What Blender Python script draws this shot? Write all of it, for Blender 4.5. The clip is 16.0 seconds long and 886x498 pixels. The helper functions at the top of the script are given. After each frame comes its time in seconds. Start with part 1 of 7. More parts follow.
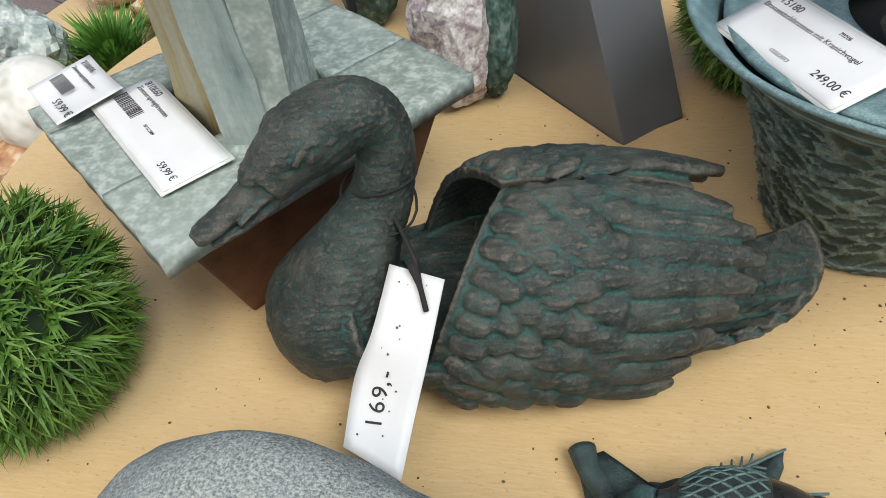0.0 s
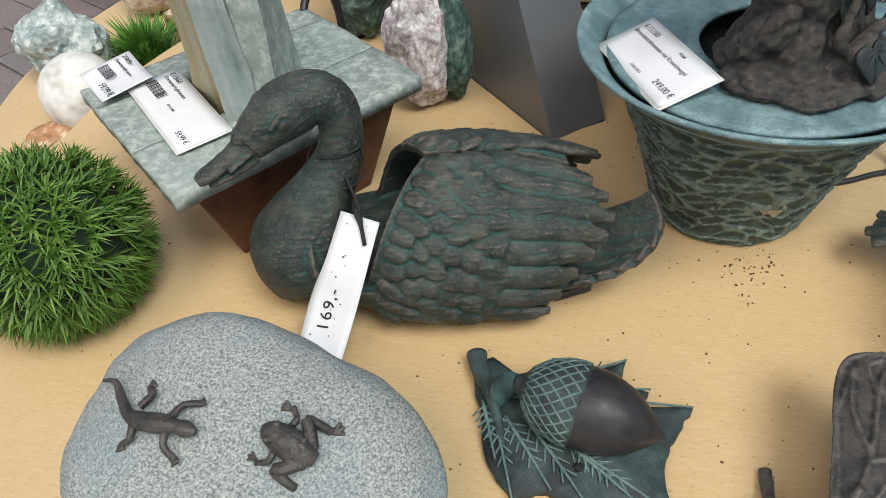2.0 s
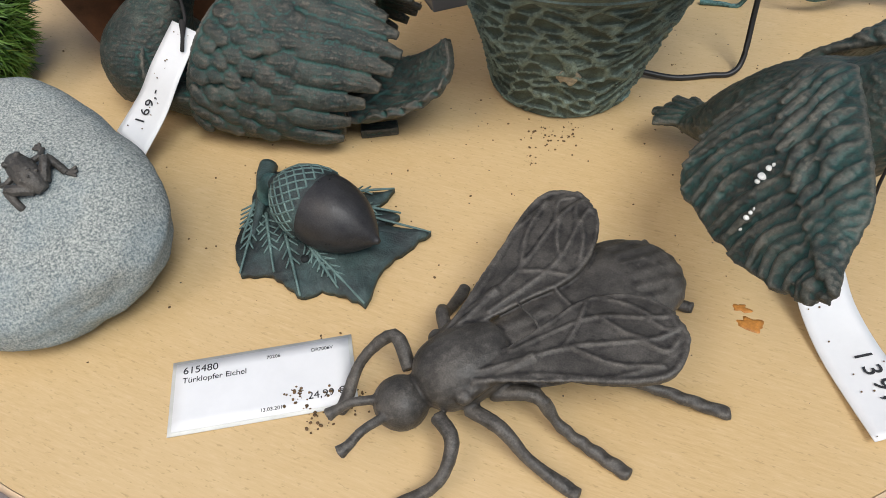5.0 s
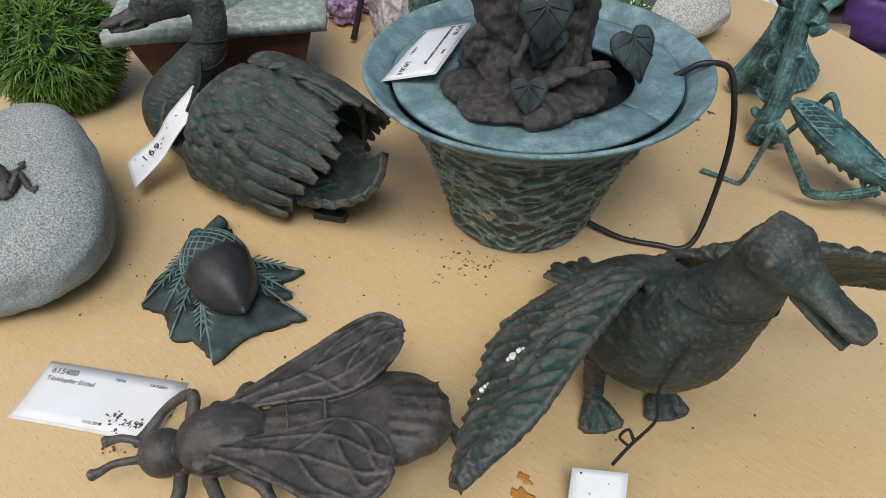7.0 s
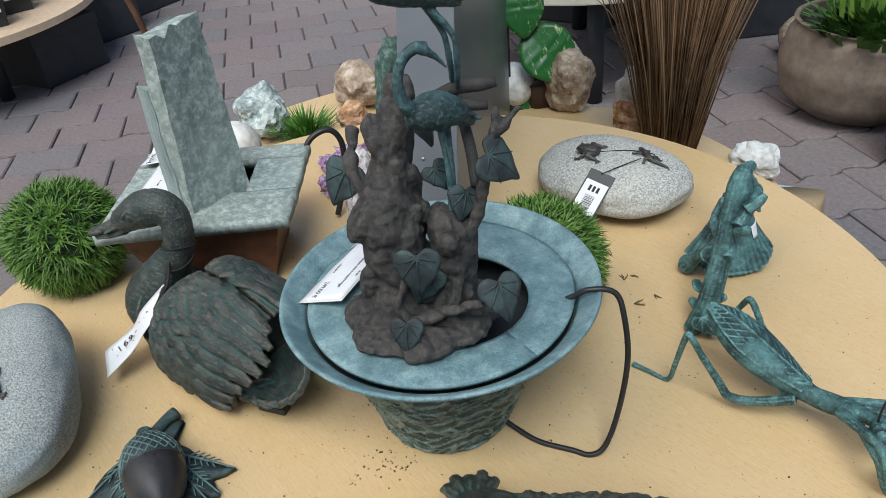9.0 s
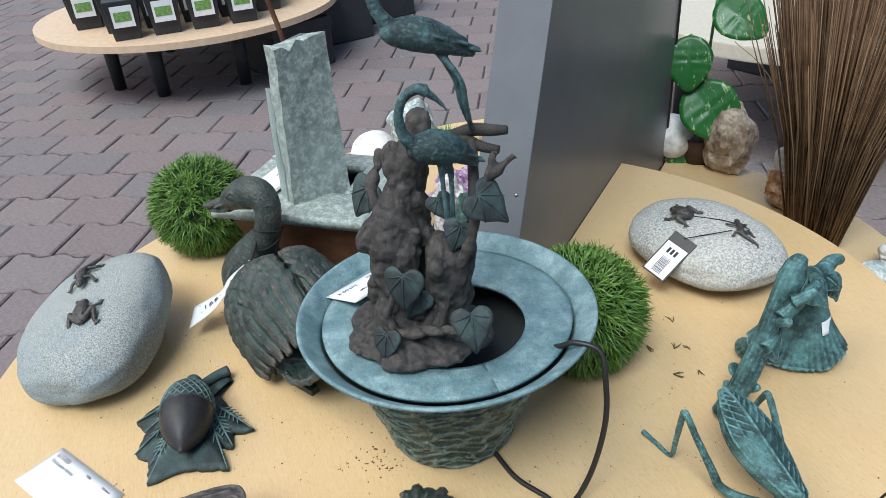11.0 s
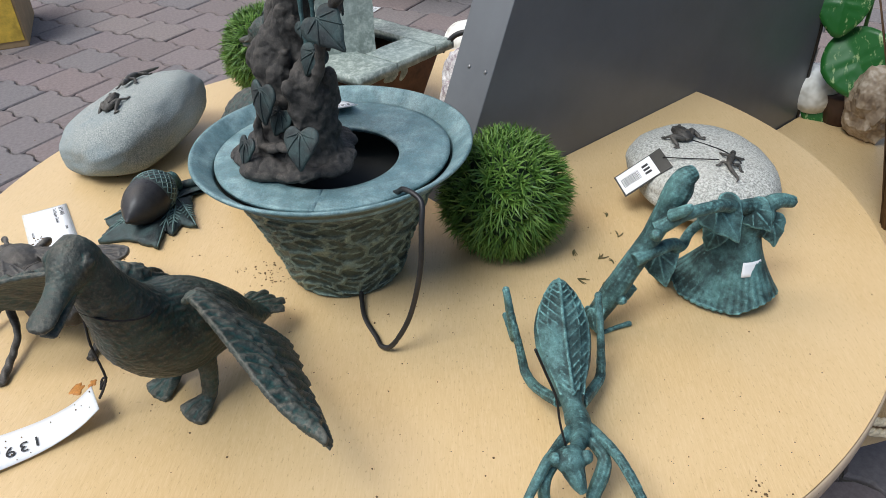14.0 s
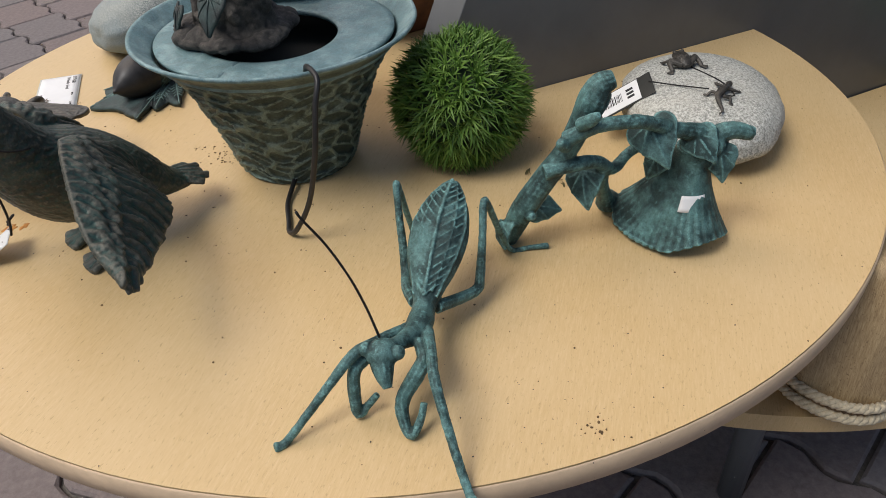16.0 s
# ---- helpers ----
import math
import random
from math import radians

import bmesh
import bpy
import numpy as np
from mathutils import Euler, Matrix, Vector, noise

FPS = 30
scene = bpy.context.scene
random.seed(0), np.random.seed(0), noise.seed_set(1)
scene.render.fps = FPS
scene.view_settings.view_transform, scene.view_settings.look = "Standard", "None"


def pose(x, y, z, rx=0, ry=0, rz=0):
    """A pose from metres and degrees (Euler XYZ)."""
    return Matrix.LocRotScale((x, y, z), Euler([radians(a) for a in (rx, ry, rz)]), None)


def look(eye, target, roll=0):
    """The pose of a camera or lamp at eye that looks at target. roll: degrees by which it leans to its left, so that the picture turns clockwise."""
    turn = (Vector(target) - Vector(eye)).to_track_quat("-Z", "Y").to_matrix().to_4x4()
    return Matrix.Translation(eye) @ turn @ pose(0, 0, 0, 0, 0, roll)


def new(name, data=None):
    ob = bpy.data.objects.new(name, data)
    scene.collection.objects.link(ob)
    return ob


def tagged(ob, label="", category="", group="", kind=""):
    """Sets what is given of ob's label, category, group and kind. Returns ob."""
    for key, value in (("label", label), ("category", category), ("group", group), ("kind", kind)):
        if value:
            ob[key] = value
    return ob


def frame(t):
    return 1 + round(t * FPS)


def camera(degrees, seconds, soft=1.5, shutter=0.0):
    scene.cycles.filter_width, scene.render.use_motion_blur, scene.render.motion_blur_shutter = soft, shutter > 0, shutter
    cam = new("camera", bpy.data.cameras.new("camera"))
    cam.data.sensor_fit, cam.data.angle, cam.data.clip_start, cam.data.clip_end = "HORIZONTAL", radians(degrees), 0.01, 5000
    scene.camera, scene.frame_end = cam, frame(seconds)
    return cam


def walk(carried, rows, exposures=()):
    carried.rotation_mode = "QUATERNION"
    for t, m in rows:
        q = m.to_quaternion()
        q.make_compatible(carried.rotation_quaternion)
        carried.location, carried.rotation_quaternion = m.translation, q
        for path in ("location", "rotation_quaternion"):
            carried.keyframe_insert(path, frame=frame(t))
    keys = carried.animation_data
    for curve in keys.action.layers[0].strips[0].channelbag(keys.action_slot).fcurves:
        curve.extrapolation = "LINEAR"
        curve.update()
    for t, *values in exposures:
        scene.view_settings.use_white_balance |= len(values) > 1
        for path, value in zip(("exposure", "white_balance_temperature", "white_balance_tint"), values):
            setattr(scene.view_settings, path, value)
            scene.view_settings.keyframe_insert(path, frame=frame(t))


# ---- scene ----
cam = camera(62.1, 16.0, 0.7)
PATH = [
    (0, (-0.0360, -0.4827, 0.9278), (-0.4072, 0.8882, -0.4804), -8.1),
    (0.5, (-0.0310, -0.5016, 0.9493), (-0.4020, 0.8752, -0.4532), -7.6),
    (1, (-0.0168, -0.5271, 0.9685), (-0.3932, 0.8474, -0.4347), -7.5),
    (1.5, (0.0165, -0.5703, 0.9867), (-0.3857, 0.8272, -0.3863), -7.1),
    (2, (0.0531, -0.5999, 0.9871), (-0.3732, 0.7933, -0.3830), -6.8),
    (2.5, (0.0977, -0.6284, 0.9772), (-0.3640, 0.7589, -0.3873), -6.8),
    (3, (0.1335, -0.6364, 0.9551), (-0.3258, 0.7285, -0.4327), -6.2),
    (3.5, (0.1671, -0.6411, 0.9489), (-0.2825, 0.7081, -0.4573), -5.6),
    (4, (0.2103, -0.6459, 0.9348), (-0.2799, 0.6932, -0.4676), -4.8),
    (4.2, (0.2251, -0.6491, 0.9343), (-0.2707, 0.6687, -0.4861), -4.8),
    (6.3, (0.4152, -0.5567, 0.9770), (-0.4850, 0.5156, -0.4513), -3.1),
    (6.5, (0.4366, -0.5408, 0.9821), (-0.5275, 0.5161, -0.4155), -3.4),
    (7, (0.4947, -0.5055, 0.9921), (-0.5681, 0.5552, -0.3290), -1.3),
    (7.5, (0.5493, -0.4717, 0.9962), (-0.5635, 0.5516, -0.3133), -2.7),
    (8, (0.5925, -0.4440, 1.0149), (-0.5952, 0.5108, -0.2804), -4.3),
    (8.5, (0.5882, -0.3987, 1.0563), (-0.7116, 0.5235, -0.1520), -7.3),
    (9, (0.5828, -0.3674, 1.1040), (-0.7370, 0.6229, -0.0262), -6.1),
    (9.2, (0.5911, -0.3604, 1.1104), (-0.7678, 0.6311, 0.0285), -6.5),
    (11.3, (0.7297, -0.1976, 1.1183), (-0.9151, 0.2511, 0.0727), -5.1),
    (11.5, (0.7511, -0.1646, 1.1171), (-0.9104, 0.2183, 0.0719), -5.9),
    (12, (0.8069, -0.1117, 1.1058), (-0.8897, 0.1906, 0.0907), -6.1),
    (12.5, (0.8261, -0.0577, 1.0861), (-0.8954, 0.1782, 0.0957), -6.1),
    (13, (0.8176, 0.0021, 1.0602), (-0.8924, 0.0857, 0.0263), -3.9),
    (13.5, (0.8263, 0.0350, 1.0651), (-0.8506, 0.0409, -0.0248), -3.5),
    (14, (0.8325, 0.0811, 1.0411), (-0.8087, 0.0028, -0.0992), -2.4),
    (14.5, (0.8474, 0.1531, 1.0188), (-0.7443, -0.0913, -0.1674), -2.6),
    (15, (0.8398, 0.2359, 1.0025), (-0.7184, -0.1560, -0.1884), -2.7),
    (15.5, (0.8444, 0.2892, 0.9845), (-0.6786, -0.1908, -0.2197), -1.4),
    (16, (0.8096, 0.2984, 0.9724), (-0.7058, -0.1504, -0.2531), -2.6),
]
SKY, SUN, EXPOSURE = 0.112, 2.1, 0.32
LOOK = [(0, -0.03, 6400, 6), (4, -0.04, 6450, 9), (6, -0.23, 6350, 9), (7, -0.26, 6300, 9), (9, -0.02, 6050, 6), (11.5, 0.26, 5950, 6), (13.0, 0.27, 6000, 7), (14, 0.16, 6200, 8), (16, -0.15, 6750, 11)]
walk(cam, [(t, look(eye, target, roll)) for t, eye, target, roll in PATH], [(t, EXPOSURE + d, kelvin, tint) for t, d, kelvin, tint in LOOK])
# ---- light ----
world = bpy.data.worlds.new("overcast_sky")
scene.world = world
world.use_nodes = True
wn = world.node_tree.nodes
sky = wn.new("ShaderNodeTexSky")
sky.sky_type, sky.sun_disc = "NISHITA", False
sky.sun_elevation, sky.sun_rotation = radians(55), radians(200)
sky.air_density, sky.dust_density, sky.ozone_density = 1.0, 4.0, 0.6
world.node_tree.links.new(sky.outputs[0], wn["Background"].inputs[0])
wn["Background"].inputs[1].default_value = SKY
sun = new("sun", bpy.data.lights.new("sun", "SUN"))
sun.data.energy, sun.data.angle, sun.data.color = SUN, radians(28), (1.0, 1.0, 0.985)
sun.matrix_world = look((1.2, -1.0, 3.0), (0, 0, 0.55))

# ---- materials ----
def mat(name, rough=0.6, metal=0.0, spec=0.5):
    m = bpy.data.materials.new(name)
    m.use_nodes = True
    b = m.node_tree.nodes["Principled BSDF"]
    b.inputs["Roughness"].default_value, b.inputs["Metallic"].default_value = rough, metal
    b.inputs["Specular IOR Level"].default_value = spec
    return m, m.node_tree.nodes, m.node_tree.links, b


def noise_tex(n, l, scale, detail=4, rough=0.6, stretch=None, obj=True):
    tc = n.new("ShaderNodeTexCoord")
    t = n.new("ShaderNodeTexNoise")
    t.inputs["Scale"].default_value, t.inputs["Detail"].default_value, t.inputs["Roughness"].default_value = scale, detail, rough
    src = tc.outputs["Object"]
    if stretch:
        mp = n.new("ShaderNodeMapping")
        mp.inputs["Scale"].default_value = stretch
        l.new(src, mp.inputs[0])
        src = mp.outputs[0]
    l.new(src, t.inputs["Vector"])
    return t.outputs["Fac"]


def ramp(n, l, fac, stops):
    r = n.new("ShaderNodeValToRGB")
    e = r.color_ramp.elements
    while len(e) < len(stops):
        e.new(0.5)
    for k, (p, c) in zip(e, stops):
        k.position, k.color = p, (*c, 1) if len(c) == 3 else c
    l.new(fac, r.inputs[0])
    return r.outputs["Color"]


def mix(n, l, fac, a, b, kind="MIX"):
    x = n.new("ShaderNodeMix")
    x.data_type, x.blend_type = "RGBA", kind
    for sock, v in ((x.inputs["Factor"], fac), (x.inputs["A"], a), (x.inputs["B"], b)):
        if isinstance(v, (int, float)):
            sock.default_value = v
        elif isinstance(v, tuple):
            sock.default_value = (*v, 1)
        else:
            l.new(v, sock)
    return x.outputs["Result"]


def math2(n, l, op, a, b):
    x = n.new("ShaderNodeMath")
    x.operation = op
    for k, v in enumerate((a, b)):
        if isinstance(v, (int, float)):
            x.inputs[k].default_value = v
        else:
            l.new(v, x.inputs[k])
    return x.outputs[0]


def bump(n, l, b, height, strength, dist=0.002):
    x = n.new("ShaderNodeBump")
    x.inputs["Strength"].default_value, x.inputs["Distance"].default_value = strength, dist
    l.new(height, x.inputs["Height"])
    l.new(x.outputs[0], b.inputs["Normal"])


def patina(name, skin, ridge_col, hollow_col, amount=0.5, rough=0.55, fine=260, patch_col=None, metal=0.12, grain=0.75):
    """Cast bronze: a dark skin, rubbed ridges, patches, and hollow_col in the hollows of the relief: verdigris where
    teal, painted crease shade where darker than the skin.
    """
    m, n, l, b = mat(name, rough, metal, 0.35)
    at = n.new("ShaderNodeAttribute")
    at.attribute_name = "relief"
    big = noise_tex(n, l, 22, 5, 0.65)
    small = noise_tex(n, l, fine, 4, 0.7)
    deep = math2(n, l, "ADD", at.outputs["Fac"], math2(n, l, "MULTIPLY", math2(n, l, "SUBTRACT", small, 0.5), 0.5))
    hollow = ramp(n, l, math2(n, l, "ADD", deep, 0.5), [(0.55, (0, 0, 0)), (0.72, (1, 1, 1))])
    ridge = ramp(n, l, math2(n, l, "SUBTRACT", 0.5, deep), [(0.56, (0, 0, 0)), (0.82, (1, 1, 1))])
    patch = ramp(n, l, math2(n, l, "ADD", math2(n, l, "MULTIPLY", big, 0.7), math2(n, l, "MULTIPLY", small, 0.3)), [(0.62 - 0.25 * amount, (0, 0, 0)), (0.80 - 0.2 * amount, (1, 1, 1))])
    tint = ramp(n, l, noise_tex(n, l, 45, 3), [(0.42, (0, 0, 0)), (0.66, (0.55, 0.55, 0.55))])
    mottle = noise_tex(n, l, 110, 5, 0.75)
    brush = noise_tex(n, l, 900, 3, 0.7)
    c = mix(n, l, tint, skin, ridge_col)
    c = mix(n, l, math2(n, l, "MULTIPLY", patch, 0.35 + 0.5 * amount), c, patch_col or hollow_col)
    worn = math2(n, l, "MULTIPLY", ridge, ramp(n, l, mottle, [(0.36, (0.15,) * 3), (0.62, (0.95,) * 3)]))
    # mask for hollow_col: teal verdigris, or crease shade painted in where that colour is dark
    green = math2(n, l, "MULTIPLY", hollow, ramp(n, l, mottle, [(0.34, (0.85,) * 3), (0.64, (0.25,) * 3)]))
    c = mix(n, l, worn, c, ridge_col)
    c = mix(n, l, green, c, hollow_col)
    c = mix(n, l, 0.7, c, ramp(n, l, mottle, [(0.30, (0.50,) * 3), (0.70, (1.25,) * 3)]), "MULTIPLY")
    c = mix(n, l, 0.6, c, ramp(n, l, brush, [(0.32, (0.45,) * 3), (0.68, (1.2,) * 3)]), "MULTIPLY")
    l.new(c, b.inputs["Base Color"])
    l.new(ramp(n, l, mottle, [(0.3, (rough - 0.17,) * 3), (0.7, (rough + 0.18,) * 3)]), b.inputs["Roughness"])
    bump(n, l, b, math2(n, l, "ADD", math2(n, l, "MULTIPLY", mottle, 0.7), math2(n, l, "MULTIPLY", brush, 0.35)), grain, 0.0022)
    return m


def speckled(name, base, dark, light, scale=420, rough=0.85, tint=None):
    m, n, l, b = mat(name, rough, 0, 0.3)
    s1 = noise_tex(n, l, scale, 2, 0.8)
    s2 = noise_tex(n, l, 14, 5, 0.6)
    c = ramp(n, l, s1, [(0.36, dark), (0.5, base), (0.66, light)])
    c = mix(n, l, ramp(n, l, s2, [(0.45, (0, 0, 0)), (0.7, (0.5, 0.5, 0.5))]), c, tint or light)
    l.new(c, b.inputs["Base Color"])
    bump(n, l, b, s1, 0.5, 0.0012)
    return m


def plain(name, col, rough=0.6, metal=0.0, vary=0.25, scale=60, bumps=0.2):
    m, n, l, b = mat(name, rough, metal)
    f = noise_tex(n, l, scale, 5, 0.65)
    lo, hi = tuple(c * (1 - vary) for c in col), tuple(min(1, c * (1 + vary)) for c in col)
    l.new(ramp(n, l, f, [(0.3, lo), (0.7, hi)]), b.inputs["Base Color"])
    bump(n, l, b, f, bumps, 0.001)
    return m


def wood_laminate(name, base, dark, light):
    m, n, l, b = mat(name, 0.42, 0, 0.4)
    grain = noise_tex(n, l, 90, 4, 0.7, (1, 9, 1))
    cloud = noise_tex(n, l, 5, 4, 0.6)
    fleck = noise_tex(n, l, 420, 2, 0.7, (0.35, 1, 1))
    c = ramp(n, l, grain, [(0.3, dark), (0.55, base), (0.75, light)])
    c = mix(n, l, ramp(n, l, cloud, [(0.4, (0, 0, 0)), (0.75, (0.6, 0.6, 0.6))]), c, light)
    c = mix(n, l, ramp(n, l, fleck, [(0.60, (0, 0, 0)), (0.72, (0.8, 0.8, 0.8))]), c, tuple(0.8 * q for q in dark))
    l.new(c, b.inputs["Base Color"])
    l.new(ramp(n, l, cloud, [(0.3, (0.30,) * 3), (0.7, (0.46,) * 3)]), b.inputs["Roughness"])
    bump(n, l, b, fleck, 0.10, 0.0008)
    return m


def streaked(name, cols, along=(60, 60, 5), rough=0.7):
    """Split slate: colours in streaks along the upright grain."""
    m, n, l, b = mat(name, rough, 0, 0.35)
    f = noise_tex(n, l, 1.0, 6, 0.7, along)
    g = noise_tex(n, l, 160, 4, 0.7)
    k = len(cols) - 1
    c = ramp(n, l, f, [(0.30 + 0.40 * i / k, q) for i, q in enumerate(cols)])
    c = mix(n, l, 0.5, c, ramp(n, l, g, [(0.3, (0.6,) * 3), (0.7, (1.0,) * 3)]), "MULTIPLY")
    l.new(c, b.inputs["Base Color"])
    bump(n, l, b, f, 0.6, 0.003)
    return m


def per_piece(name, cols, rough=0.9, scale=70):
    m, n, l, b = mat(name, rough, 0, 0.25)
    oi = n.new("ShaderNodeObjectInfo")
    k = len(cols) - 1
    c = ramp(n, l, oi.outputs["Random"], [(i / k, q) for i, q in enumerate(cols)])
    f = noise_tex(n, l, scale, 6, 0.75)
    c = mix(n, l, 0.75, c, ramp(n, l, f, [(0.25, (0.35,) * 3), (0.75, (0.95,) * 3)]), "MULTIPLY")
    l.new(c, b.inputs["Base Color"])
    bump(n, l, b, f, 0.5, 0.003)
    return m


# BRONZE_GREEN, BRONZE_BROWN, BOWL_SKIN, CRANE_GREEN, ROCK_BROWN: dark hollow colour paints in crease shade
BRONZE = patina("weathered_bronze", (0.033, 0.043, 0.038), (0.130, 0.116, 0.092), (0.028, 0.118, 0.100), 0.52, 0.47, 260, (0.036, 0.096, 0.084))
BRONZE_DUCK = patina("grey_green_bronze", (0.035, 0.043, 0.037), (0.122, 0.116, 0.092), (0.022, 0.084, 0.073), 0.62, 0.45, 260, (0.034, 0.104, 0.090), 0.12, 0.45)
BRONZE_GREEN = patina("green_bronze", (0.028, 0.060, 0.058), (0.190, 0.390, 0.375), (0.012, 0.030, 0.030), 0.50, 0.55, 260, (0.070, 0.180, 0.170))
BRONZE_LEAF = patina("leaf_bronze", (0.038, 0.047, 0.047), (0.100, 0.165, 0.155), (0.024, 0.036, 0.036), 0.50, 0.50, 260, (0.052, 0.088, 0.085))
BRONZE_BROWN = patina("brown_bronze", (0.053, 0.048, 0.041), (0.128, 0.116, 0.100), (0.023, 0.020, 0.018), 0.15, 0.46, 260, (0.052, 0.043, 0.037), 0.12, 0.30)
BRONZE_NUT = patina("smooth_dark_bronze", (0.034, 0.033, 0.034), (0.046, 0.043, 0.041), (0.042, 0.048, 0.048), 0.1, 0.42, 260, None, 0.12, 0.18)
BOWL_SKIN = patina("bowl_bronze", (0.070, 0.096, 0.080), (0.260, 0.340, 0.285), (0.042, 0.062, 0.050), 0.40, 0.50, 260, (0.060, 0.120, 0.100))
BOWL_BLUE = patina("blue_verdigris", (0.160, 0.270, 0.285), (0.300, 0.430, 0.440), (0.130, 0.220, 0.230), 0.62, 0.45, 300, (0.420, 0.570, 0.575))
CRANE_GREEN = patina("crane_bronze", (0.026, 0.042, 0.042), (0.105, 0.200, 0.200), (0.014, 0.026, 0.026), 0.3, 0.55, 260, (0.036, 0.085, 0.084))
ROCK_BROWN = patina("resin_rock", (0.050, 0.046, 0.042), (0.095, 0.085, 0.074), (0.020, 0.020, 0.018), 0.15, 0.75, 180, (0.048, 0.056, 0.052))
WOOD = wood_laminate("beech_laminate", (0.585, 0.415, 0.208), (0.53, 0.365, 0.172), (0.635, 0.47, 0.262))
EDGE = plain("beech_edge_band", (0.60, 0.44, 0.29), 0.5, 0, 0.12, 40)
GRANITE = speckled("grey_granite", (0.275, 0.295, 0.275), (0.120, 0.140, 0.140), (0.46, 0.47, 0.43), 640, 0.85, (0.19, 0.26, 0.29))
PEBBLE = speckled("pale_pebble", (0.40, 0.40, 0.36), (0.22, 0.22, 0.20), (0.60, 0.60, 0.55), 360, 0.8, (0.48, 0.46, 0.40))
SLATE = speckled("green_slate", (0.275, 0.32, 0.285), (0.205, 0.245, 0.215), (0.44, 0.48, 0.435), 95, 0.55, (0.40, 0.45, 0.405))
SLATE_BLUE = streaked("blue_slate", [(0.16, 0.21, 0.20), (0.27, 0.33, 0.31), (0.34, 0.39, 0.36), (0.46, 0.50, 0.46)])
SLATE_RUST = streaked("ochre_slate", [(0.24, 0.17, 0.06), (0.36, 0.29, 0.14), (0.37, 0.35, 0.24), (0.42, 0.40, 0.29)])
RUST_BOX = plain("rusted_steel", (0.115, 0.050, 0.026), 0.6, 0.2, 0.5, 35, 0.3)
TOWER_GREY = plain("anthracite_panel", (0.115, 0.121, 0.127), 0.36, 0.0, 0.10, 12, 0.05)
PAPER = plain("white_card", (0.72, 0.72, 0.715), 0.5, 0, 0.04, 30, 0.02)
INK = plain("black_ink", (0.02, 0.02, 0.022), 0.7)
FILM = plain("clear_sleeve_edge", (0.62, 0.62, 0.58), 0.25, 0, 0.1)
STRING = plain("black_twine", (0.018, 0.016, 0.015), 0.9)
CABLE = plain("black_cable", (0.016, 0.015, 0.015), 0.45)
# near-black colour that stands in for the shade inside hollows
HOLLOW_SHADE = plain("painted_hollow_shade", (0.008, 0.011, 0.011), 0.8)
SOIL = plain("dry_crumbs", (0.13, 0.078, 0.035), 0.95, 0, 0.6, 300)
RUST_STAIN = plain("rust_stain", (0.46, 0.19, 0.035), 0.6, 0, 0.35, 200)
WHITE_SPOT = plain("bird_lime", (0.66, 0.66, 0.62), 0.8, 0, 0.3, 200)
PAVER = per_piece("concrete_paver", [(0.225, 0.190, 0.182), (0.265, 0.213, 0.202), (0.22, 0.203, 0.203), (0.275, 0.232, 0.217), (0.25, 0.205, 0.205)])
JOINT = plain("sand_joint", (0.10, 0.09, 0.08), 0.95, 0, 0.4, 80)


# ---- building helpers ----
T = 0.55                      # height of the table top


def V3(p, up=0.0):
    return Vector((p[0], p[1], p[2] + up))


def flush(bm, name):
    me = bpy.data.meshes.new(name)
    bmesh.ops.recalc_face_normals(bm, faces=bm.faces)
    bm.to_mesh(me)
    bm.free()
    return me


def root_of(parent):
    o = Vector()
    while parent:
        o += parent.location
        parent = parent.parent
    return o


def part(name, bm, material, parent=None, label="", smooth=True):
    """Links a bmesh, given in world places, as one mesh under a thing or part."""
    bmesh.ops.translate(bm, verts=bm.verts, vec=-root_of(parent))
    me = flush(bm, name)
    me.materials.append(material)
    if smooth:
        me.shade_smooth()
    ob = new(name, me)
    ob.parent = parent
    if label:
        ob["label"] = label
    return ob


def thing(name, at, label, category, group="", kind=""):
    ob = new(name)
    ob.location = at
    ob.empty_display_size = 0.02
    return tagged(ob, label, category, group, kind)


def spline(pts, k=5):
    """Catmull-Rom through tuples of any length."""
    pts = [np.array(p, float) for p in pts]
    if len(pts) < 3 or k < 2:
        return pts
    q = [2 * pts[0] - pts[1]] + pts + [2 * pts[-1] - pts[-2]]
    out = []
    for i in range(1, len(q) - 2):
        a, b, c, d = q[i - 1:i + 3]
        for j in range(k):
            t = j / k
            out.append(0.5 * (2 * b + (c - a) * t + (2 * a - 5 * b + 4 * c - d) * t * t + (3 * b - a - 3 * c + d) * t ** 3))
    return out + [pts[-1]]


